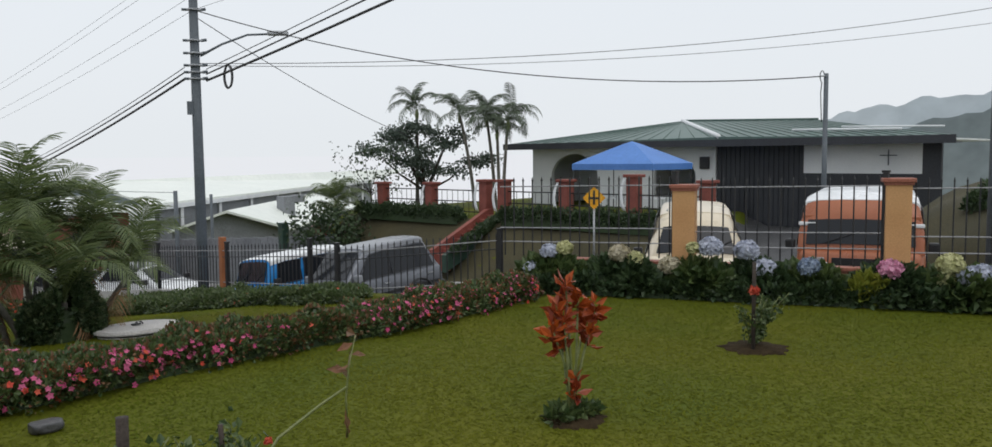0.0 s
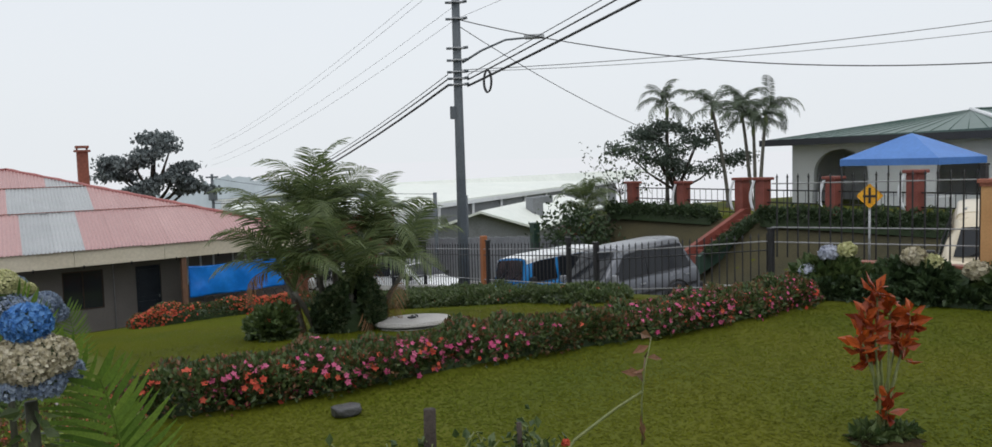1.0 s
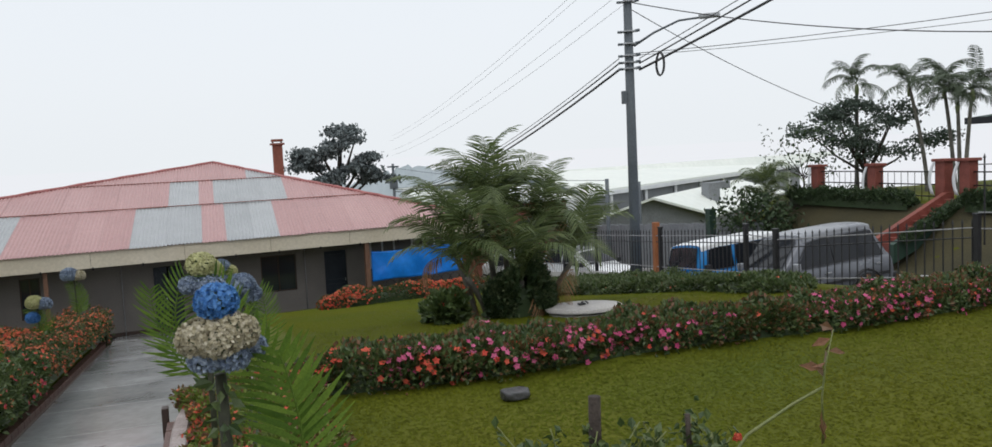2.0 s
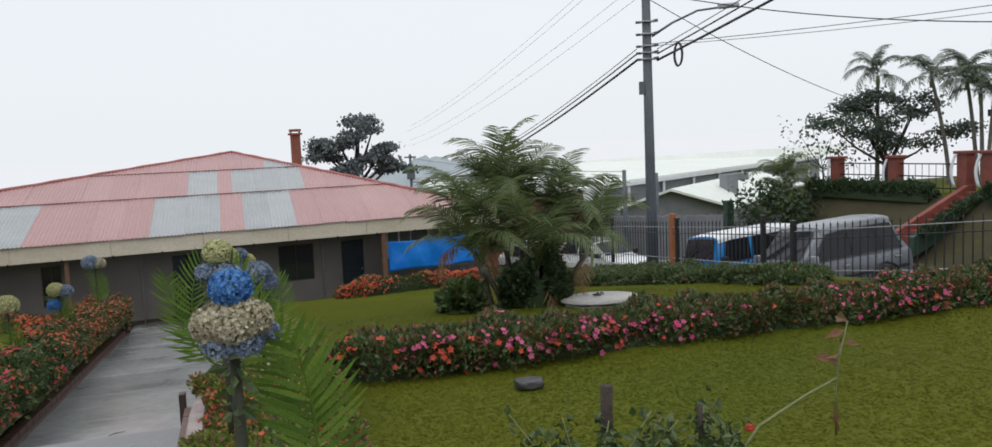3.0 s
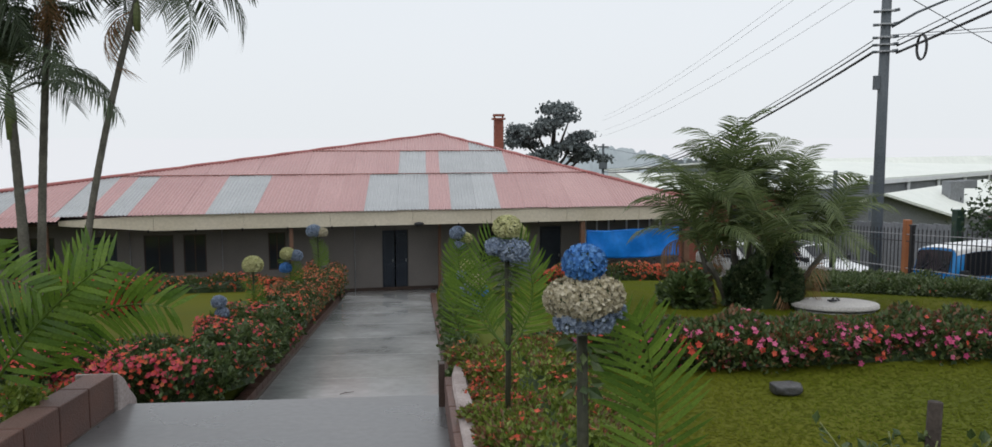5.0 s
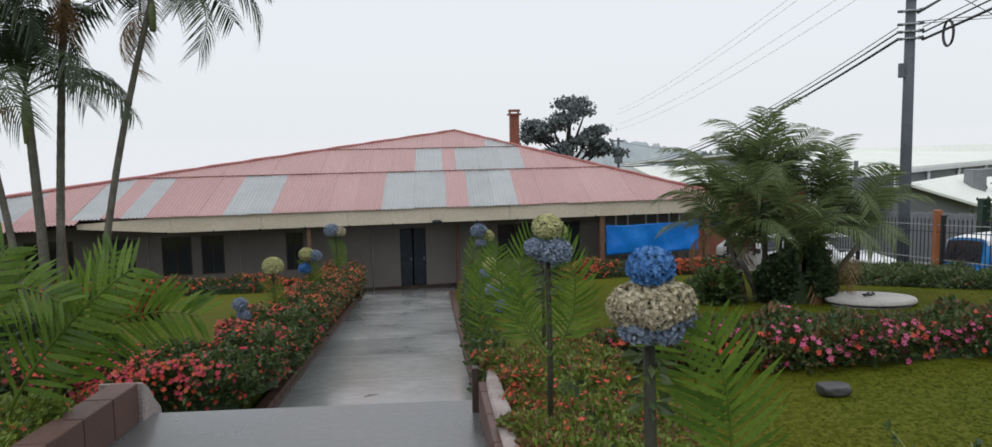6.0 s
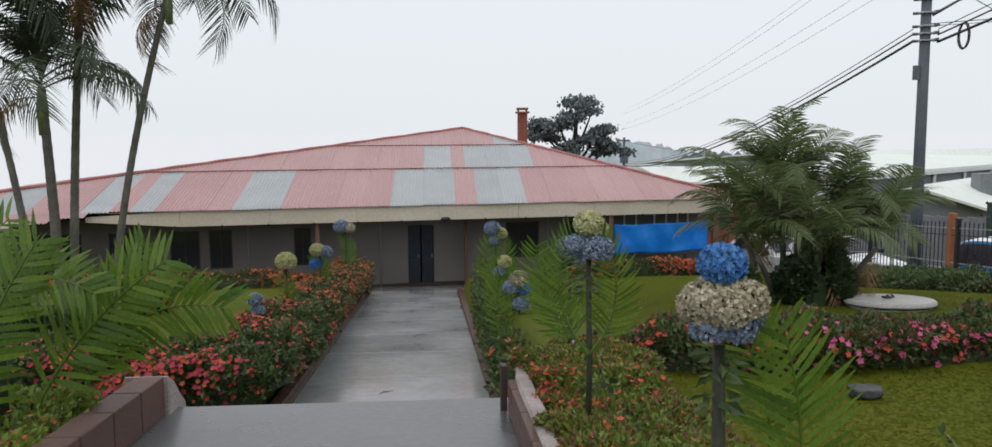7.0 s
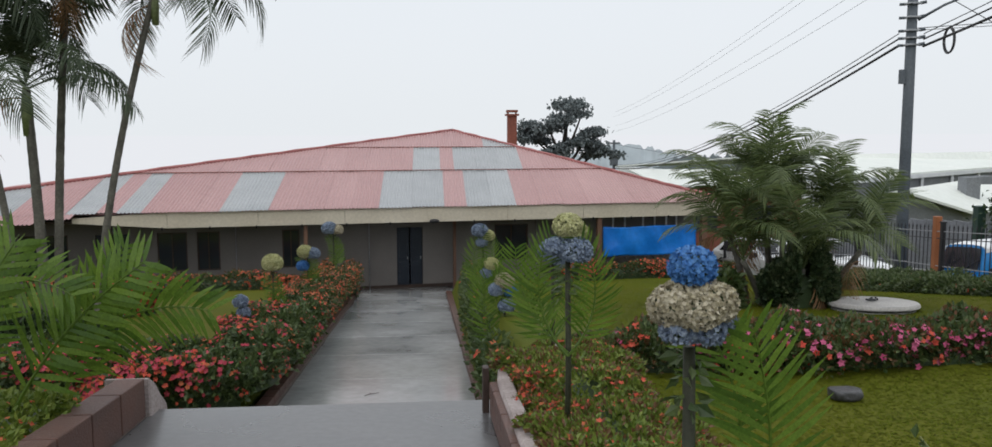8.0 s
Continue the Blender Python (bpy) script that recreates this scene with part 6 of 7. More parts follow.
def arch_wall(y_lo, y_hi, z0, z1, arches, x, thick):
    """A wall along y with round-headed openings (centre, half width, sill, spring)."""
    bm = bmesh.new()
    outer = [(y_lo, z0), (y_hi, z0), (y_hi, z1), (y_lo, z1)]
    ys = sorted({y_lo, y_hi, *[c - h for c, h, s, q in arches], *[c + h for c, h, s, q in arches]})
    for a, b in zip(ys, ys[1:]):
        hit_ = [q for q in arches if abs((a + b) / 2 - q[0]) < q[1]]
        if not hit_:
            box(bm, x, x + thick, a, b, z0, z1)
            continue
        c, h, sill, spring = hit_[0]
        if sill > z0:
            box(bm, x, x + thick, a, b, z0, sill)
        n = 14
        for i in range(n):
            t0, t1 = math.pi * i / n, math.pi * (i + 1) / n
            ya, yb = c - h * math.cos(t0), c - h * math.cos(t1)
            za, zb = spring + h * math.sin(t0) * 0.8, spring + h * math.sin(t1) * 0.8
            vs = [bm.verts.new(p) for p in ((x, ya, za), (x, yb, zb), (x, yb, z1), (x, ya, z1), (x + thick, ya, za), (x + thick, yb, zb), (x + thick, yb, z1), (x + thick, ya, z1))]
            for q in ((0, 3, 2, 1), (4, 5, 6, 7), (0, 1, 5, 4), (2, 3, 7, 6)):
                bm.faces.new([vs[k] for k in q])
    bmesh.ops.recalc_face_normals(bm, faces=bm.faces)
    return bm


part("wall", arch_wall(16.7, 26.4, TZ - 0.2, 2.4, [(23.9, 1.35, TZ, 0.85), (18.6, 1.0, 0.05, 0.95)], FX, 0.2), "white_paint", house)
for y0, y1, x0, x1, m_, z0, z1 in ((26.2, 26.4, 33.2, 42, "white_paint", TZ - 0.2, 2.4), (16.7, 26.2, 36.5, 36.7, "white_paint", TZ - 0.2, 2.4), (8.9, 13.05, 33.0, 33.2, "white_paint", 1.1, 2.3), (8.9, 13.05, 33.004, 33.196, "black_wall", -1.2, 1.1), (8.3, 8.9, 33.0, 33.2, "black_wall", -1.2, 2.35), (16.5, 16.7, 33.2, 42, "white_paint", TZ - 0.6, 2.4), (12.9, 13.05, 33.2, 42, "black_wall", -1.2, 2.4), (12.4, 26.4, 42, 42.2, "white_paint", -1.2, 2.4)):
    bm = bmesh.new()
    box(bm, x0, x1, y0, y1, z0, z1)
    part("wall", bm, m_, house)
bm = bmesh.new()
box(bm, 33.125, 33.16, 13.06, 16.64, -1.6, 2.35, 0.01)
gate = part("garage_gate", bm, "black_wall", house, "dark slatted garage gate")
for k in range(18):
    bm = bmesh.new()
    box(bm, 33.05, 33.12, 13.06 + 0.2 * k, 13.24 + 0.2 * k, -1.6, 2.35, 0.01)
    part("slat", bm, "black_wall", gate)
bm = bmesh.new()
box(bm, 33.2, 42, 8.4, 26.3, TZ - 0.6, TZ - 0.02)
part("floor_slab", bm, "concrete", house)
bm = bmesh.new()
box(bm, 33.15, 42, 8.4, 26.3, 2.30, 2.36)
part("ceiling_boards", bm, "white_paint", house)
for y0, y1, z0, z1 in ((17.75, 19.35, 0.1, 1.6), (22.9, 24.5, TZ, 1.7)):
    bm = bmesh.new()
    for a, b in ((y0, y0 + 0.07), ((y0 + y1) / 2 - 0.035, (y0 + y1) / 2 + 0.035), (y1 - 0.07, y1)):
        box(bm, 36.36, 36.48, a, b, z0, z1)
    box(bm, 36.36, 36.48, y0, y1, z1 - 0.07, z1)
    w = part("window", bm, "darkwood", house)
    bm = bmesh.new()
    box(bm, 36.42, 36.44, y0 + 0.03, y1 - 0.03, z0 + 0.02, z1 - 0.03)
    part("pane", bm, "pane", w)
bm = bmesh.new()
box(bm, 32.86, 33.0, 16.95, 17.35, 1.25, 1.75, 0.02)
wl = part("wall_lantern", bm, "blackiron", house)
# roof: two hipped parts, ribs every half metre, white caps
EZ = 2.40
C = {"fl": (31.9, 27.3, EZ), "fm": (31.9, 16.0, EZ + 0.12), "fr": (31.9, 7.6, EZ), "bl": (43.0, 27.3, EZ), "br": (43.0, 11.6, EZ), "r1": (38.0, 21.1, 3.46), "r2": (38.0, 14.5, 3.30)}


def slope_face(pts, name="roof", ribs=None):
    bm = bmesh.new()
    vs = [bm.verts.new(p) for p in pts]
    lo = [bm.verts.new((p[0], p[1], p[2] - 0.10)) for p in pts]
    bm.faces.new(vs)
    bm.faces.new(lo[::-1])
    for i in range(len(pts)):
        j = (i + 1) % len(pts)
        bm.faces.new((vs[j], vs[i], lo[i], lo[j]))
    bmesh.ops.recalc_face_normals(bm, faces=bm.faces)
    return part(name, bm, "green_roof", house, "green painted metal roof slope")


slope_face([C["fl"], C["fm"], C["r1"]])
slope_face([C["fm"], C["fr"], C["r2"], C["r1"]])
slope_face([C["fr"], C["br"], C["r2"]])
slope_face([C["br"], C["bl"], C["r1"], C["r2"]])
slope_face([C["bl"], C["fl"], C["r1"]])


def strip(pa, pb, w, material, name, lift=0.03):
    pa, pb = Vector(pa), Vector(pb)
    tube(name, [pa + Vector((0, 0, lift)), pa.lerp(pb, 0.5) + Vector((0, 0, lift)), pb + Vector((0, 0, lift))], w, material, house, 6)


strip(C["r1"], C["fm"], 0.10, "white_paint", "hip_cap", 0.02)
strip(C["r1"], C["r2"], 0.06, "green_roof", "ridge_cap")
for k in range(16):
    s = (k + 0.5) / 16
    e = Vector(C["fm"]).lerp(Vector(C["fr"]), s)
    q = Vector(C["r1"]).lerp(Vector(C["r2"]), s)
    strip(e, q, 0.016, "green_roof", "roof_rib", 0.01)
    e = Vector(C["fl"]).lerp(Vector(C["fm"]), s)
    q = e.lerp(Vector(C["r1"]), 0.98)
    strip(e, q, 0.016, "green_roof", "roof_rib", 0.01)
strip((33.2, 13.6, EZ + 0.33), (33.0, 9.6, EZ + 0.26), 0.05, "white_paint", "roof_sheet", 0.02)
strip((33.9, 12.0, EZ + 0.42), (33.6, 8.4, EZ + 0.33), 0.04, "white_paint", "roof_sheet", 0.02)
# Fascia and soffit take the dark slate colour to paint in the eave shadow.
bm = bmesh.new()
box(bm, 31.84, 31.90, 7.6, 27.3, EZ - 0.26, EZ + 0.02)
part("fascia", bm, "black_wall", house)
bm = bmesh.new()
box(bm, 31.9, 33.0, 7.7, 27.2, EZ - 0.24, EZ - 0.20)
part("soffit", bm, "black_wall", house)
bm = bmesh.new()
box(bm, 32.96, 33.0, 9.99, 10.03, 1.40, 1.95, 0.006)
box(bm, 32.962, 33.0, 9.72, 10.30, 1.73, 1.77, 0.006)
part("wall_cross", bm, "pole", house, "plain dark cross fixed to the wall")
# ---- party tent on the terrace ----
tent = thing("party_tent", "blue pop-up canopy tent on dark legs", "tent", Matrix.Translation((28.0, 17.45, TZ)))
ez, pz, hx, hy = 1.98, 2.80, 1.35, 1.75
V = [(-hx, -hy, ez), (hx, -hy, ez), (hx, hy, ez), (-hx, hy, ez), (0, 0, pz), (-hx, -hy, ez - 0.22), (hx, -hy, ez - 0.22), (hx, hy, ez - 0.22), (-hx, hy, ez - 0.22), (-0.2, -0.25, pz - 0.10), (0.2, -0.25, pz - 0.10), (0.2, 0.25, pz - 0.10), (-0.2, 0.25, pz - 0.10)]
F = [(0, 1, 10, 9), (1, 2, 11, 10), (2, 3, 12, 11), (3, 0, 9, 12), (9, 10, 4), (10, 11, 4), (11, 12, 4), (12, 9, 4), (5, 6, 1, 0), (6, 7, 2, 1), (7, 8, 3, 2), (8, 5, 0, 3)]
can = arrays("canopy", V, F, "canopy", tent, "blue cloth canopy")
sol = can.modifiers.new("thick", "SOLIDIFY")
sol.thickness = 0.012
for sx in (-1, 1):
    for sy in (-1, 1):
        tube("leg", [(sx * (hx - 0.05), sy * (hy - 0.05), 0), (sx * (hx - 0.05), sy * (hy - 0.05), ez)], 0.025, "blackiron", tent, 6)
tbl = thing("table", "long table with a pale cloth under the tent", "table", Matrix.Translation((27.6, 17.3, TZ)))
bm = bmesh.new()
box(bm, -0.4, 0.4, -1.3, 1.3, 0.70, 0.75, 0.01)
part("tabletop", bm, "white_paint", tbl)
for sx in (-0.34, 0.34):
    for sy in (-1.2, 1.2):
        tube("leg", [(sx, sy, 0), (sx, sy, 0.7)], 0.02, "metal", tbl, 6)


# ---- trees ----
def tree(name, label, base, trunk_h, limbs, crown, seed, leaf="leaf_tree", size=0.28, per=170, trunk_r=0.14, flat=0.5):
    """Trunk, limbs (tip offsets), and a crown of clumps of leaves at the limb tips and along them."""
    rng = np.random.default_rng(seed)
    ob = thing(name, label, "tree", Matrix.Translation(base))
    tube("trunk", [(0, 0, -0.3), (0.04, 0, trunk_h * 0.5), (0, 0.03, trunk_h)], [trunk_r * 1.3, trunk_r, trunk_r * 0.8], "bark", ob, 9)
    P = []
    for lx, ly, lz in limbs:
        tip = np.array([lx, ly, lz])
        start = np.array([0, 0, trunk_h * rng.uniform(0.7, 1.0)])
        midp = start + (tip - start) * 0.5 + [0, 0, -0.12 * abs(lx)]
        tube("limb", [start, midp, tip], [trunk_r * 0.55, trunk_r * 0.35, trunk_r * 0.12], "bark", ob, 6)
        for k in range(crown):
            c = tip + rng.normal(size=3) * [0.42, 0.42, 0.42 * flat]
            n = int(per * rng.uniform(0.6, 1.2))
            P.append(c + rng.normal(size=(n, 3)) * [0.30, 0.30, 0.30 * flat])
    P = np.concatenate(P)
    v, f = leaves(P, rng.normal(size=P.shape) + [0, 0, -0.3], size, 0.32, rng)
    arrays("crown", v, f, leaf, ob, kind="stuff")
    return ob


rng = np.random.default_rng(90)
lb = [(0.68 * r + 0.5 * math.sin(3 * k), -0.74 * r + 0.5 * math.cos(3 * k), h) for k, (r, h) in enumerate(((-2.1, 2.7), (-1.5, 3.1), (-0.8, 3.2), (-1.4, 2.3), (0.0, 3.9), (0.7, 3.4), (1.4, 2.9), (1.7, 2.2), (1.0, 1.6), (-0.8, 1.6), (0.2, 2.5)))]
tree("tree", "dark broad-leaved tree with several stems on the terrace", (28.2, 28.9, TZ), 0.9, lb, 4, 91, size=0.15, per=150, flat=0.42, trunk_r=0.13)
palm("garden_palm", "slender palm on the terrace", (28.6, 29.9, TZ), [(0, 0, 4.5, 0.05, 0)], 92, 15, 0, 0.09, SHORT, 0.72, 0.4, "terrace palms", (-0.8, 0.3))
palm("garden_palm", "slender palm on the terrace", (28.8, 26.3, TZ), [(0, 0, 4.2, 0.0, 0.9), (0.3, -1.0, 4.0, 0.0, 0.5)], 93, 14, 0, 0.08, SHORT, 0.70, 0.4, "terrace palms", (-0.8, 0.3))
palm("garden_palm", "slender palm on the terrace", (28.8, 24.6, TZ), [(0, 0, 3.8, 0.1, -0.25), (0.1, 0.3, 3.4, 0, 0.1)], 94, 14, 0, 0.08, SHORT, 0.70, 0.4, "terrace palms", (-0.8, 0.3))
palm("garden_palm", "young palm at the end of the terrace", (23.0, 28.6, -2.4), [(0, 0, 2.3, 0.0, 0.2), (0.2, 0.2, 1.6, 0.1, 0.4)], 95, 11, 0, 0.08, ARECA, 0.80, 0.2)
sh = [(math.cos(a) * 0.9, math.sin(a) * 1.3, h) for a, h in zip(rng.uniform(0, 6.3, 10), rng.uniform(0.6, 2.1, 10))]
tree("shrub", "tall sparse grey-green shrub at the end of the terrace", (22.8, 28.8, -2.6), 0.8, sh, 3, 96, "leaf_dark", 0.2, 55, 0.06, 1.0)
sh = [(math.cos(a) * 0.7, math.sin(a) * 1.2, h) for a, h in zip(rng.uniform(0, 6.3, 9), rng.uniform(0.9, 2.3, 9))]
tree("shrub", "sparse flowering shrub on the terrace", (25.6, 29.7, TZ), 0.8, sh, 2, 97, "leaf_dark", 0.16, 22, 0.04, 1.0)
cl = [(s * r, 0.5 * math.sin(k), h) for k, (s, r, h) in enumerate(((-1, 2.3, 5.6), (1, 2.2, 5.8), (-1, 1.6, 6.5), (1, 1.6, 7.0), (-1, 1.0, 7.4), (1, 1.1, 8.2), (0.2, 0.6, 7.8), (0.4, 1.0, 8.7), (-1, 2.0, 7.3), (1, 2.0, 6.4), (0.1, 0.5, 6.2), (-0.5, 1.2, 5.8)))]
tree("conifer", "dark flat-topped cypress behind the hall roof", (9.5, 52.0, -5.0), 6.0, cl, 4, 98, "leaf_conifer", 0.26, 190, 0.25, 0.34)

# ---- buildings down the hill ----
ware = thing("warehouse", "long grey warehouse with a broad pale metal roof", "building")


def plate_of(pts, material, name, thick=0.15):
    bm = bmesh.new()
    a = [bm.verts.new(p) for p in pts]
    b = [bm.verts.new((p[0], p[1], p[2] - thick)) for p in pts]
    bm.faces.new(a)
    bm.faces.new(b[::-1])
    for i in range(len(pts)):
        j = (i + 1) % len(pts)
        bm.faces.new((a[j], a[i], b[i], b[j]))
    bmesh.ops.recalc_face_normals(bm, faces=bm.faces)
    return bm


part("roof", plate_of([(28.0, 56.2, -1.2), (80, 96, -1.2), (92, 102.6, 0.05), (30, 73.6, 0.05)], "white_roof", "roof"), "white_roof", ware)
part("roof", plate_of([(30, 73.6, 0.04), (92, 102.6, 0.04), (88, 125, -1.4), (22, 92, -1.4)], "white_roof", "roof"), "white_roof", ware)
part("wall", plate_of([(29.0, 57.3, -1.36), (80, 96.5, -1.36), (79.8, 96.8, -1.36), (28.8, 57.6, -1.36)], "grey_wall", "wall", 9), "grey_wall", ware)
part("wall", plate_of([(29.0, 57.3, -1.36), (28.8, 57.6, -1.36), (22, 90, -1.36), (22.3, 90, -1.36)], "grey_wall", "wall", 9), "white_paint", ware)
part("eave_beam", plate_of([(28.3, 56.3, -1.36), (80, 95.9, -1.36), (80, 96.3, -1.36), (28.3, 56.7, -1.36)], "white_paint", "eave", 0.3), "white_paint", ware)
for s in np.linspace(0.05, 0.9, 9):
    x, y = 29 + 51 * s, 57.2 + 39.2 * s
    bm = bmesh.new()
    box(bm, x - 0.12, x + 0.12, y - 0.2, y, -8, -1.4)
    part("wall_rib", bm, "white_paint", ware)
shed = thing("shed", "grey gabled shed with a white metal roof", "building")
part("roof", plate_of([(27.4, 45.4, -1.2), (31.9, 45.4, -2.55), (50.2, 62.0, -2.55), (45, 61.5, -1.2)], "", "roof"), "white_roof", shed)
part("roof", plate_of([(27.4, 45.4, -1.2), (45, 61.5, -1.2), (40, 62, -2.2), (24.0, 45.9, -2.2)], "", "roof"), "white_roof", shed)
bm = bmesh.new()
g0 = [bm.verts.new(p) for p in ((24.4, 46.2, -8), (31.5, 46.0, -8), (31.5, 46.0, -2.6), (27.5, 46.0, -1.36), (24.4, 46.2, -2.2))]
g1 = [bm.verts.new(p) for p in ((42, 62.2, -8), (49.6, 62.0, -8), (49.6, 62.0, -2.6), (45, 62.0, -1.36), (42, 62.2, -2.2))]
bm.faces.new(g0)
bm.faces.new(g1[::-1])
for i in range(5):
    bm.faces.new((g0[(i + 1) % 5], g0[i], g1[i], g1[(i + 1) % 5]))
bmesh.ops.recalc_face_normals(bm, faces=bm.faces)
part("wall", bm, "grey_wall", shed)
bm = bmesh.new()
box(bm, 34.0, 34.9, 49.4, 50.3, -2.6, -0.75, 0.03)
box(bm, 34.9, 35.8, 49.5, 50.2, -1.2, -0.7, 0.03)
part("vent_duct", bm, "grey_wall", shed)
swall = setting(thing("wall_street", "", "wall"), "grey corrugated sheet wall along the street", "wall")
for k in range(22):
    y0 = 28.0 + 1.0 * k
    bm = bmesh.new()
    zt = -1.42 - 0.073 * (y0 - 29)
    for j in range(5):
        vs = box(bm, 22.2 + 0.02 * (j % 2), 22.26 + 0.02 * (j % 2), y0 + 0.2 * j, y0 + 0.2 * j + 0.199, -8.5, zt)
    part("panel", bm, "grey_wall", swall)
for y, x, z, m_, r in ((30.0, 23.0, -1.15, "red_column", 0.30), (30.6, 21.6, -0.95, "green_post", 0.16)):
    bm = bmesh.new()
    box(bm, x - r, x + r, y - r, y + r, -6, z, 0.02)
    box(bm, x - r * 1.2, x + r * 1.2, y - r * 1.2, y + r * 1.2, z, z + 0.08, 0.01)
    tagged(part("gate_post", bm, m_), "painted square gate post on the street", "post")
bm = bmesh.new()
box(bm, 13.6, 21.0, 44.0, 50.0, -9, -0.85)
rb_ = thing("brick_building", "rusty red building at the bottom of the street", "building")
part("wall", bm, "rust", rb_)
part("roof", plate_of([(13.2, 43.4, -0.75), (21.4, 43.4, -0.75), (21.4, 50.4, -0.2), (13.2, 50.4, -0.2)], "", "roof", 0.12), "white_roof", rb_)
for x in (15.0, 18.0):
    bm = bmesh.new()
    box(bm, x, x + 1.4, 43.9, 43.98, -3.2, -1.9)
    part("window", bm, "pane", rb_)

# ---- distance: a glowing ring for mist, hills with haze in their colour ----
# Emissive ring in the sky's colour stands in for mist, hiding far ground.
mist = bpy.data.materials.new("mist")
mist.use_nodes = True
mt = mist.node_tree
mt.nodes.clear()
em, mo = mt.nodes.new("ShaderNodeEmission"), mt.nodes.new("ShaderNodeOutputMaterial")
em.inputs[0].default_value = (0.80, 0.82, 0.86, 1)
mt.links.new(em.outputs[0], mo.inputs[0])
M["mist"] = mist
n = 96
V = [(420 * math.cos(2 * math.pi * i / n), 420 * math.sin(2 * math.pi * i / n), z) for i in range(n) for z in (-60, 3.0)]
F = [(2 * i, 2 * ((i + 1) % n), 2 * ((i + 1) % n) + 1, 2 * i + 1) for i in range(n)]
setting(arrays("backdrop_mist", V, F, "mist"), "glowing sky-coloured ring standing in for rain mist in the valley", "backdrop")


def ridge(name, label, r, a0, a1, elev, material, seed):
    """A wooded hill, mist put into its colour: a strip of slope with a ragged crest. Angles from the y axis towards x.
    """
    rng = np.random.default_rng(seed)
    V, F = [], []
    n = 160
    for i in range(n + 1):
        s = i / n
        a = radians(a0 + (a1 - a0) * s)
        e = np.interp(s, [q[0] for q in elev], [q[1] for q in elev])
        h = 1.8 + r * math.tan(radians(e)) + r * 0.0016 * (math.sin(i * 1.3) + math.sin(i * 0.7 + seed)) + rng.normal() * r * 0.0010
        for k, (dr, hh) in enumerate(((0.86, -50), (0.93, (h - 50) * 0.45 - 4), (1.0, h))):
            V.append((r * dr * math.sin(a), r * dr * math.cos(a), hh))
        if i:
            F.extend((3 * i - 3 + k, 3 * i + k, 3 * i + 1 + k, 3 * i - 2 + k) for k in range(2))
    return setting(arrays(name, V, F, material, smooth=True), label, "hills")


ridge("backdrop_hill", "wooded hill with rain mist painted into its grey-blue colour", 380, 56, 130, [(0, -0.6), (0.15, 2.0), (0.24, 3.2), (0.30, 3.6), (0.5, 4.5), (1, 3)], "hill", 4)
ridge("backdrop_hill", "nearer wooded hill with rain mist painted into its grey colour", 300, 62, 130, [(0, -1.0), (0.12, 0.9), (0.24, 2.7), (0.5, 3.8), (1, 3)], "hill_near", 5)
ridge("backdrop_hill", "distant wooded hill with rain mist painted into its colour", 400, 6, 30, [(0, -2.2), (0.22, -1.0), (0.32, -0.35), (0.42, -0.8), (0.5, -1.2), (0.75, -1.6), (1, -2.2)], "hill", 6)
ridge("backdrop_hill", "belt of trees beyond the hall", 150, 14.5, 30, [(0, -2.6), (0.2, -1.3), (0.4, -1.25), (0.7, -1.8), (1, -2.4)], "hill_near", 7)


# ---- hydrangea shrubs in front of the street fence ----
HEADS = [
    [(12.10, 8.95, -0.01, 0.14, "hyd_lilac"), (12.21, 8.69, 0.29, 0.13, "hyd_lilac"), (12.31, 8.45, 0.35, 0.12, "hyd_green")],
    [(12.52, 7.93, -0.24, 0.12, "hyd_white"), (12.64, 7.63, 0.29, 0.155, "hyd_white"), (12.73, 7.41, 0.22, 0.12, "hyd_green")],
    [(12.94, 6.92, 0.12, 0.155, "hyd_white"), (13.07, 6.59, 0.41, 0.09, "hyd_green"), (13.17, 6.35, 0.43, 0.165, "hyd_lilac")],
    [(13.37, 5.87, 0.39, 0.165, "hyd_lilac"), (13.47, 5.63, 0.12, 0.165, "hyd_lilac")],
    [(13.70, 5.06, 0.17, 0.15, "hyd_steel")],
    [(14.11, 4.07, 0.17, 0.165, "hyd_pink"), (14.12, 4.05, -0.27, 0.155, "hyd_white")],
    [(14.40, 3.38, 0.28, 0.165, "hyd_green"), (14.38, 3.41, 0.02, 0.155, "hyd_green"), (14.48, 3.17, 0.10, 0.175, "hyd_lilac"), (14.55, 3.00, 0.16, 0.15, "hyd_lilac")],
]
WORDS = {"hyd_lilac": "lilac", "hyd_white": "white", "hyd_green": "cream", "hyd_steel": "pale blue", "hyd_pink": "pink"}
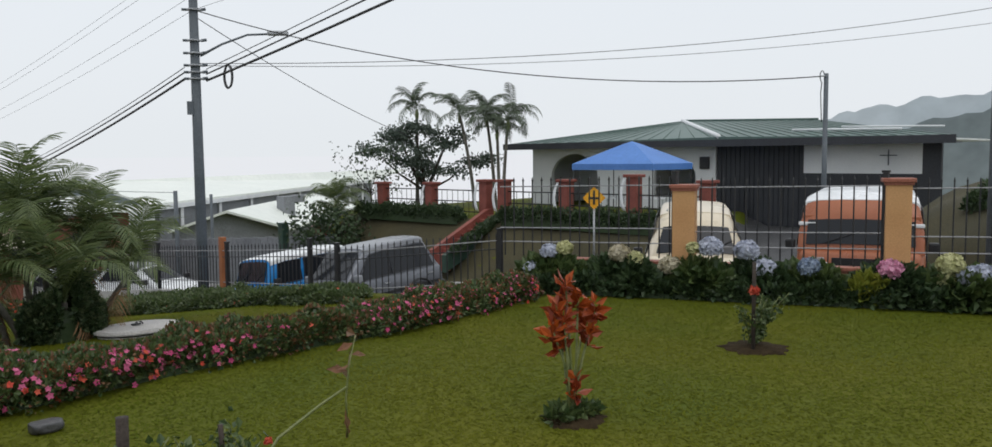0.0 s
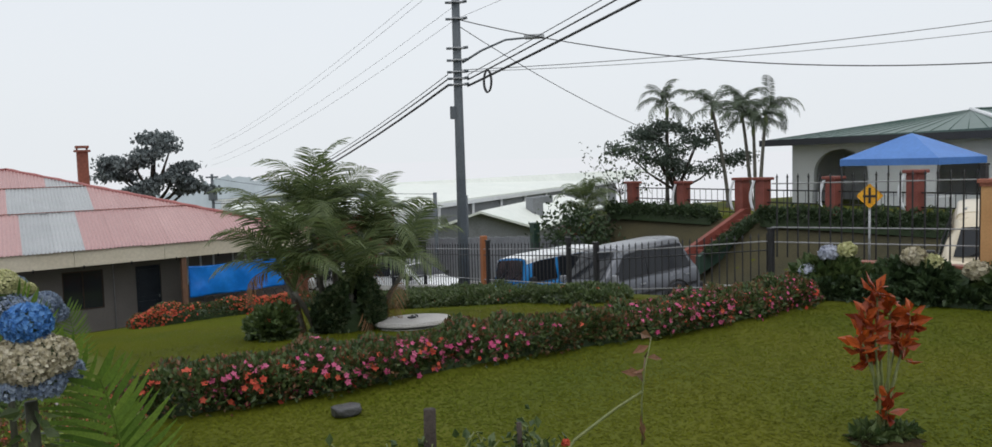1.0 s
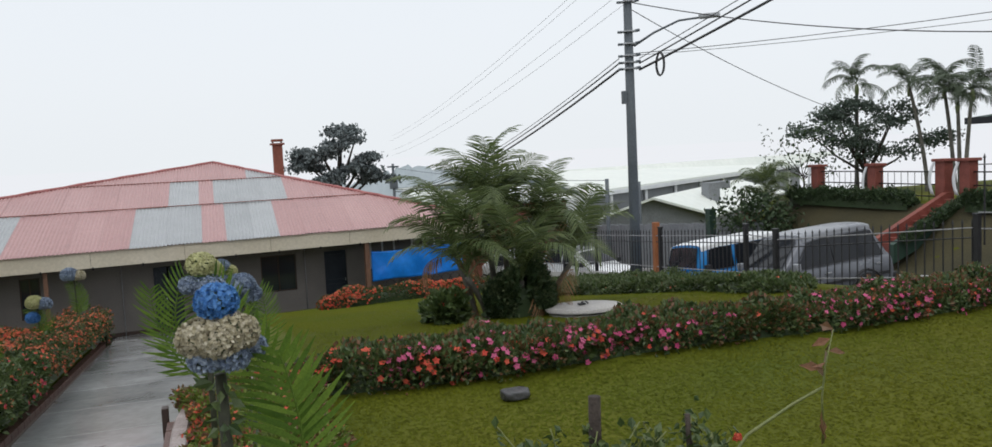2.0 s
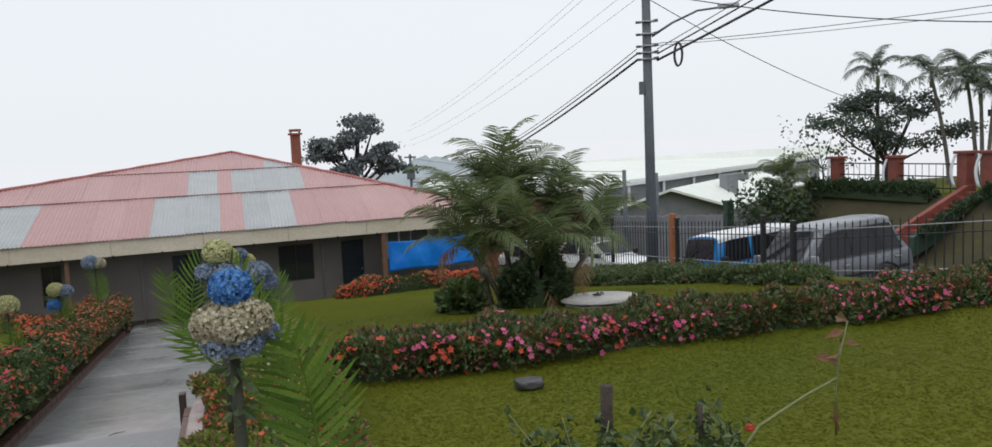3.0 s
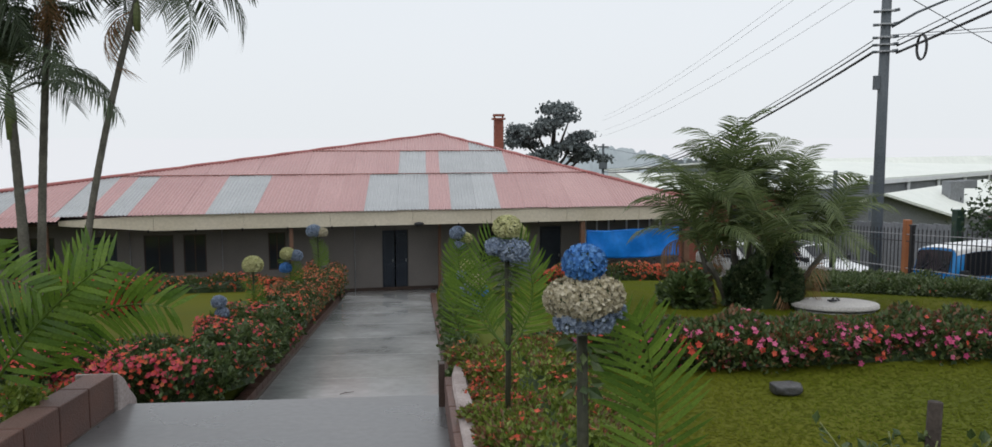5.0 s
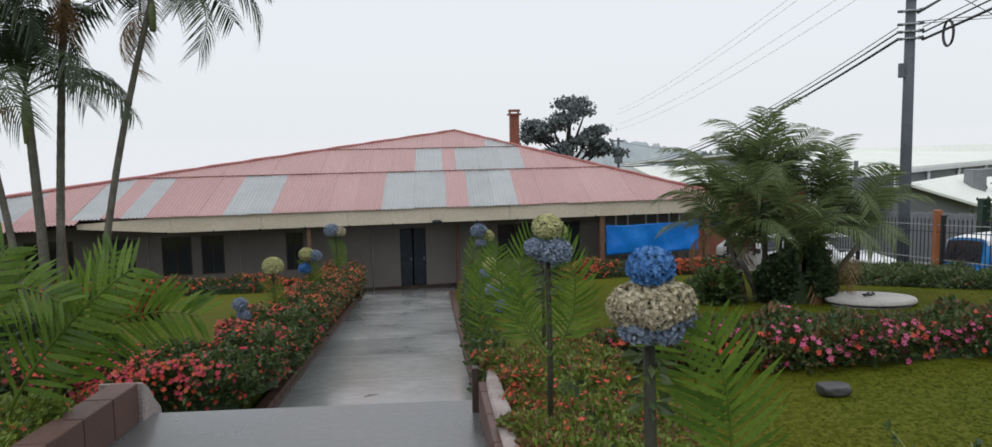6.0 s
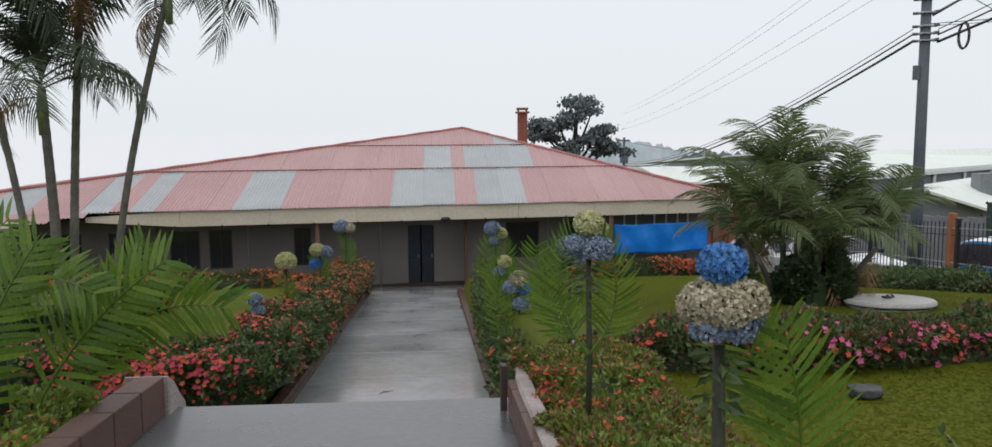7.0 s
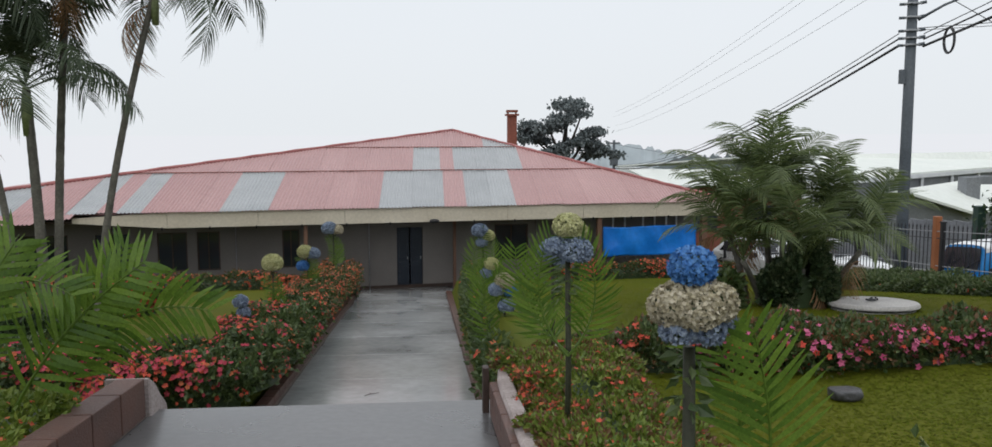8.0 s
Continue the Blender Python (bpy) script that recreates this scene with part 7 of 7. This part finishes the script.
for k, heads in enumerate(HEADS):
    rng = np.random.default_rng(200 + k)
    cx, cy = np.mean([h[0] for h in heads]), np.mean([h[1] for h in heads])
    ob = thing("hydrangea", "leafy hydrangea shrub with %s mop heads" % WORDS[heads[-1][4]], "shrub", Matrix.Translation((cx + 0.1, cy + 0.04, -0.37)), "hydrangeas by the fence")
    wide = 0.42 + 0.12 * len(heads)
    n = 850 + 250 * len(heads)
    d = unit(rng.normal(size=(n, 3)))
    P = d * [wide * 0.45, wide * 0.8, 0.27] * rng.uniform(0.55, 1.05, (n, 1)) + [0.06, 0, 0.26]
    P[:, 2] = np.maximum(P[:, 2], 0.02)
    v, f = leaves(P, d + rng.normal(size=d.shape) * 0.5 + [0, 0, 0.2], 0.17, 0.36, rng)
    arrays("foliage", v, f, "leaf_dark" if k % 2 else "leaf", ob)
    for hx_, hy_, hz_, r, m_ in heads:
        lx, ly, lz = hx_ - cx - 0.1, hy_ - cy - 0.04, hz_ + 0.37
        v, f = mop_head((lx, ly, lz), r, int(420 * (r / 0.15) ** 2), rng, 0.034)
        arrays("flower_head", v, f, m_, ob)
        bm = bmesh.new()
        bmesh.ops.create_icosphere(bm, subdivisions=2, radius=r * 0.88, matrix=Matrix.Translation((lx, ly, lz)) @ Matrix.Diagonal((1, 1, 0.85, 1)))
        part("flower_heart", bm, m_, ob, smooth=True)
        tube("stem", [(lx * 0.4, ly * 0.4, -0.05), (lx * 0.8, ly * 0.8, lz * 0.6), (lx, ly, lz)], 0.012, "stalk", ob, 5)
bed("fence_border", "dark leafy shrubs filling the bed under the street fence", [(11.9, 9.0), (12.7, 7.6), (13.5, 5.6), (14.2, 4.0), (15.0, 2.2), (15.5, 0.8)], 0.36, 0.30, ground_z, 8000, [], "leaf_dark", 0.12, 210)
bed("shrub", "yellow-leaved croton by the ochre pillar", [(13.95, 4.5), (14.1, 4.2)], 0.26, 0.62, ground_z, 260, [], "leaf_yellow", 0.2, 211)

# ---- driveway up to the garage ----
V, F = [], []
for i, s in enumerate(np.linspace(0, 1, 14)):
    x = 21.2 + 11.8 * s
    for j in range(6):
        y = (4.5 + 8.4 * s) + (8.2 - 4.3 * s) * j / 5
        V.append((x, y, max(float(ground_z(x, y)), float(ground_z(x, 9.0 + 2.0 * s))) + 0.04))
    if i:
        F.extend((6 * i - 6 + j, 6 * i + j, 6 * i + 1 + j, 6 * i - 5 + j) for j in range(5))
setting(arrays("driveway", V, F, "asphalt", smooth=True), "dark wet driveway up to the garage", "driveway")

# ---- grass: short blades standing out of the near lawns ----
def blades(name, x0, x1, y0, y1, n, h, seed, label):
    rng = np.random.default_rng(seed)
    x, y = rng.uniform(x0, x1, n), rng.uniform(y0, y1, n)
    keep = (x < fence_x(y) - 0.3)
    x, y = x[keep], y[keep]
    n = len(x)
    z = ground_z(x, y)
    a = rng.uniform(0, 6.283, n)
    hh = h * rng.uniform(0.5, 1.3, n)
    w = 0.006 + 0.004 * rng.random(n)
    reach = hh * rng.uniform(2.8, 4.5, n)
    A = np.stack([x - w * np.cos(a), y - w * np.sin(a), z + 0.001], 1)
    B = np.stack([x + w * np.cos(a), y + w * np.sin(a), z + 0.001], 1)
    T = np.stack([x - reach * np.sin(a), y + reach * np.cos(a), z + hh], 1)
    V = np.stack([A, B, T], 1).reshape(-1, 3)
    return tagged(arrays(name, V, np.arange(3 * n).reshape(-1, 3), "blade"), label, "grass", kind="stuff")


blades("grass_blades", 1.7, 16.0, -2.5, 8.2, 230000, 0.011, 301, "short mown grass blades of the upper lawn")
blades("grass_blades", 2.8, 11.3, 9.2, 26.0, 130000, 0.020, 302, "short mown grass blades of the lower lawn")

# ---- scrubby mound beyond the bus, and the hidden side of the house ----
def mound_z(x, y):
    e = np.clip(1 - ((x - 29) / 7.0) ** 2 - ((y - 3.6) / 4.9) ** 2, 0, 1) ** 0.6
    return -1.2 + 2.6 * e + 0.06 * np.sin(2.3 * x + y) + 0.05 * np.sin(3.1 * y)


sheet("bank_mound", np.arange(21.9, 36.2, 0.4), np.arange(-1.5, 8.8, 0.4), mound_z, "bank", "brown scrubby mound beside the driveway", "bank")
bed("shrub", "yellow-green bushes on top of the mound", [(28.0, 4.6), (28.4, 3.0), (29.0, 1.0)], 0.7, 0.6, mound_z, 2200, [], "leaf_yellow", 0.16, 213)
bed("shrub", "dark low bushes on the mound", [(25.0, 5.6), (24.6, 3.5), (25.0, 1.5)], 0.6, 0.5, mound_z, 2200, [], "leaf_dark", 0.16, 214)
bm = bmesh.new()
vs = box(bm, 33.2, 42, 8.35, 8.55, -1.2, 2.35)
for v in vs:
    v.co.y += (v.co.x - 33.2) * 0.40
part("wall", bm, "white_paint", house)

# ---- bent iron hoops in front of the blue sheet ----
hoops = thing("hoop_edging", "row of bent black iron hoops edging a bed", "edging", HALL @ Matrix.Translation((0, -2.25, 0.4)))
for k in range(9):
    u = 7.2 + 0.34 * k
    tube("hoop", [(u + 0.3 * math.cos(a), 0.0, 0.15 + 0.62 * math.sin(a)) for a in np.linspace(0, math.pi, 12)], 0.014, "blackiron", hoops, 5)
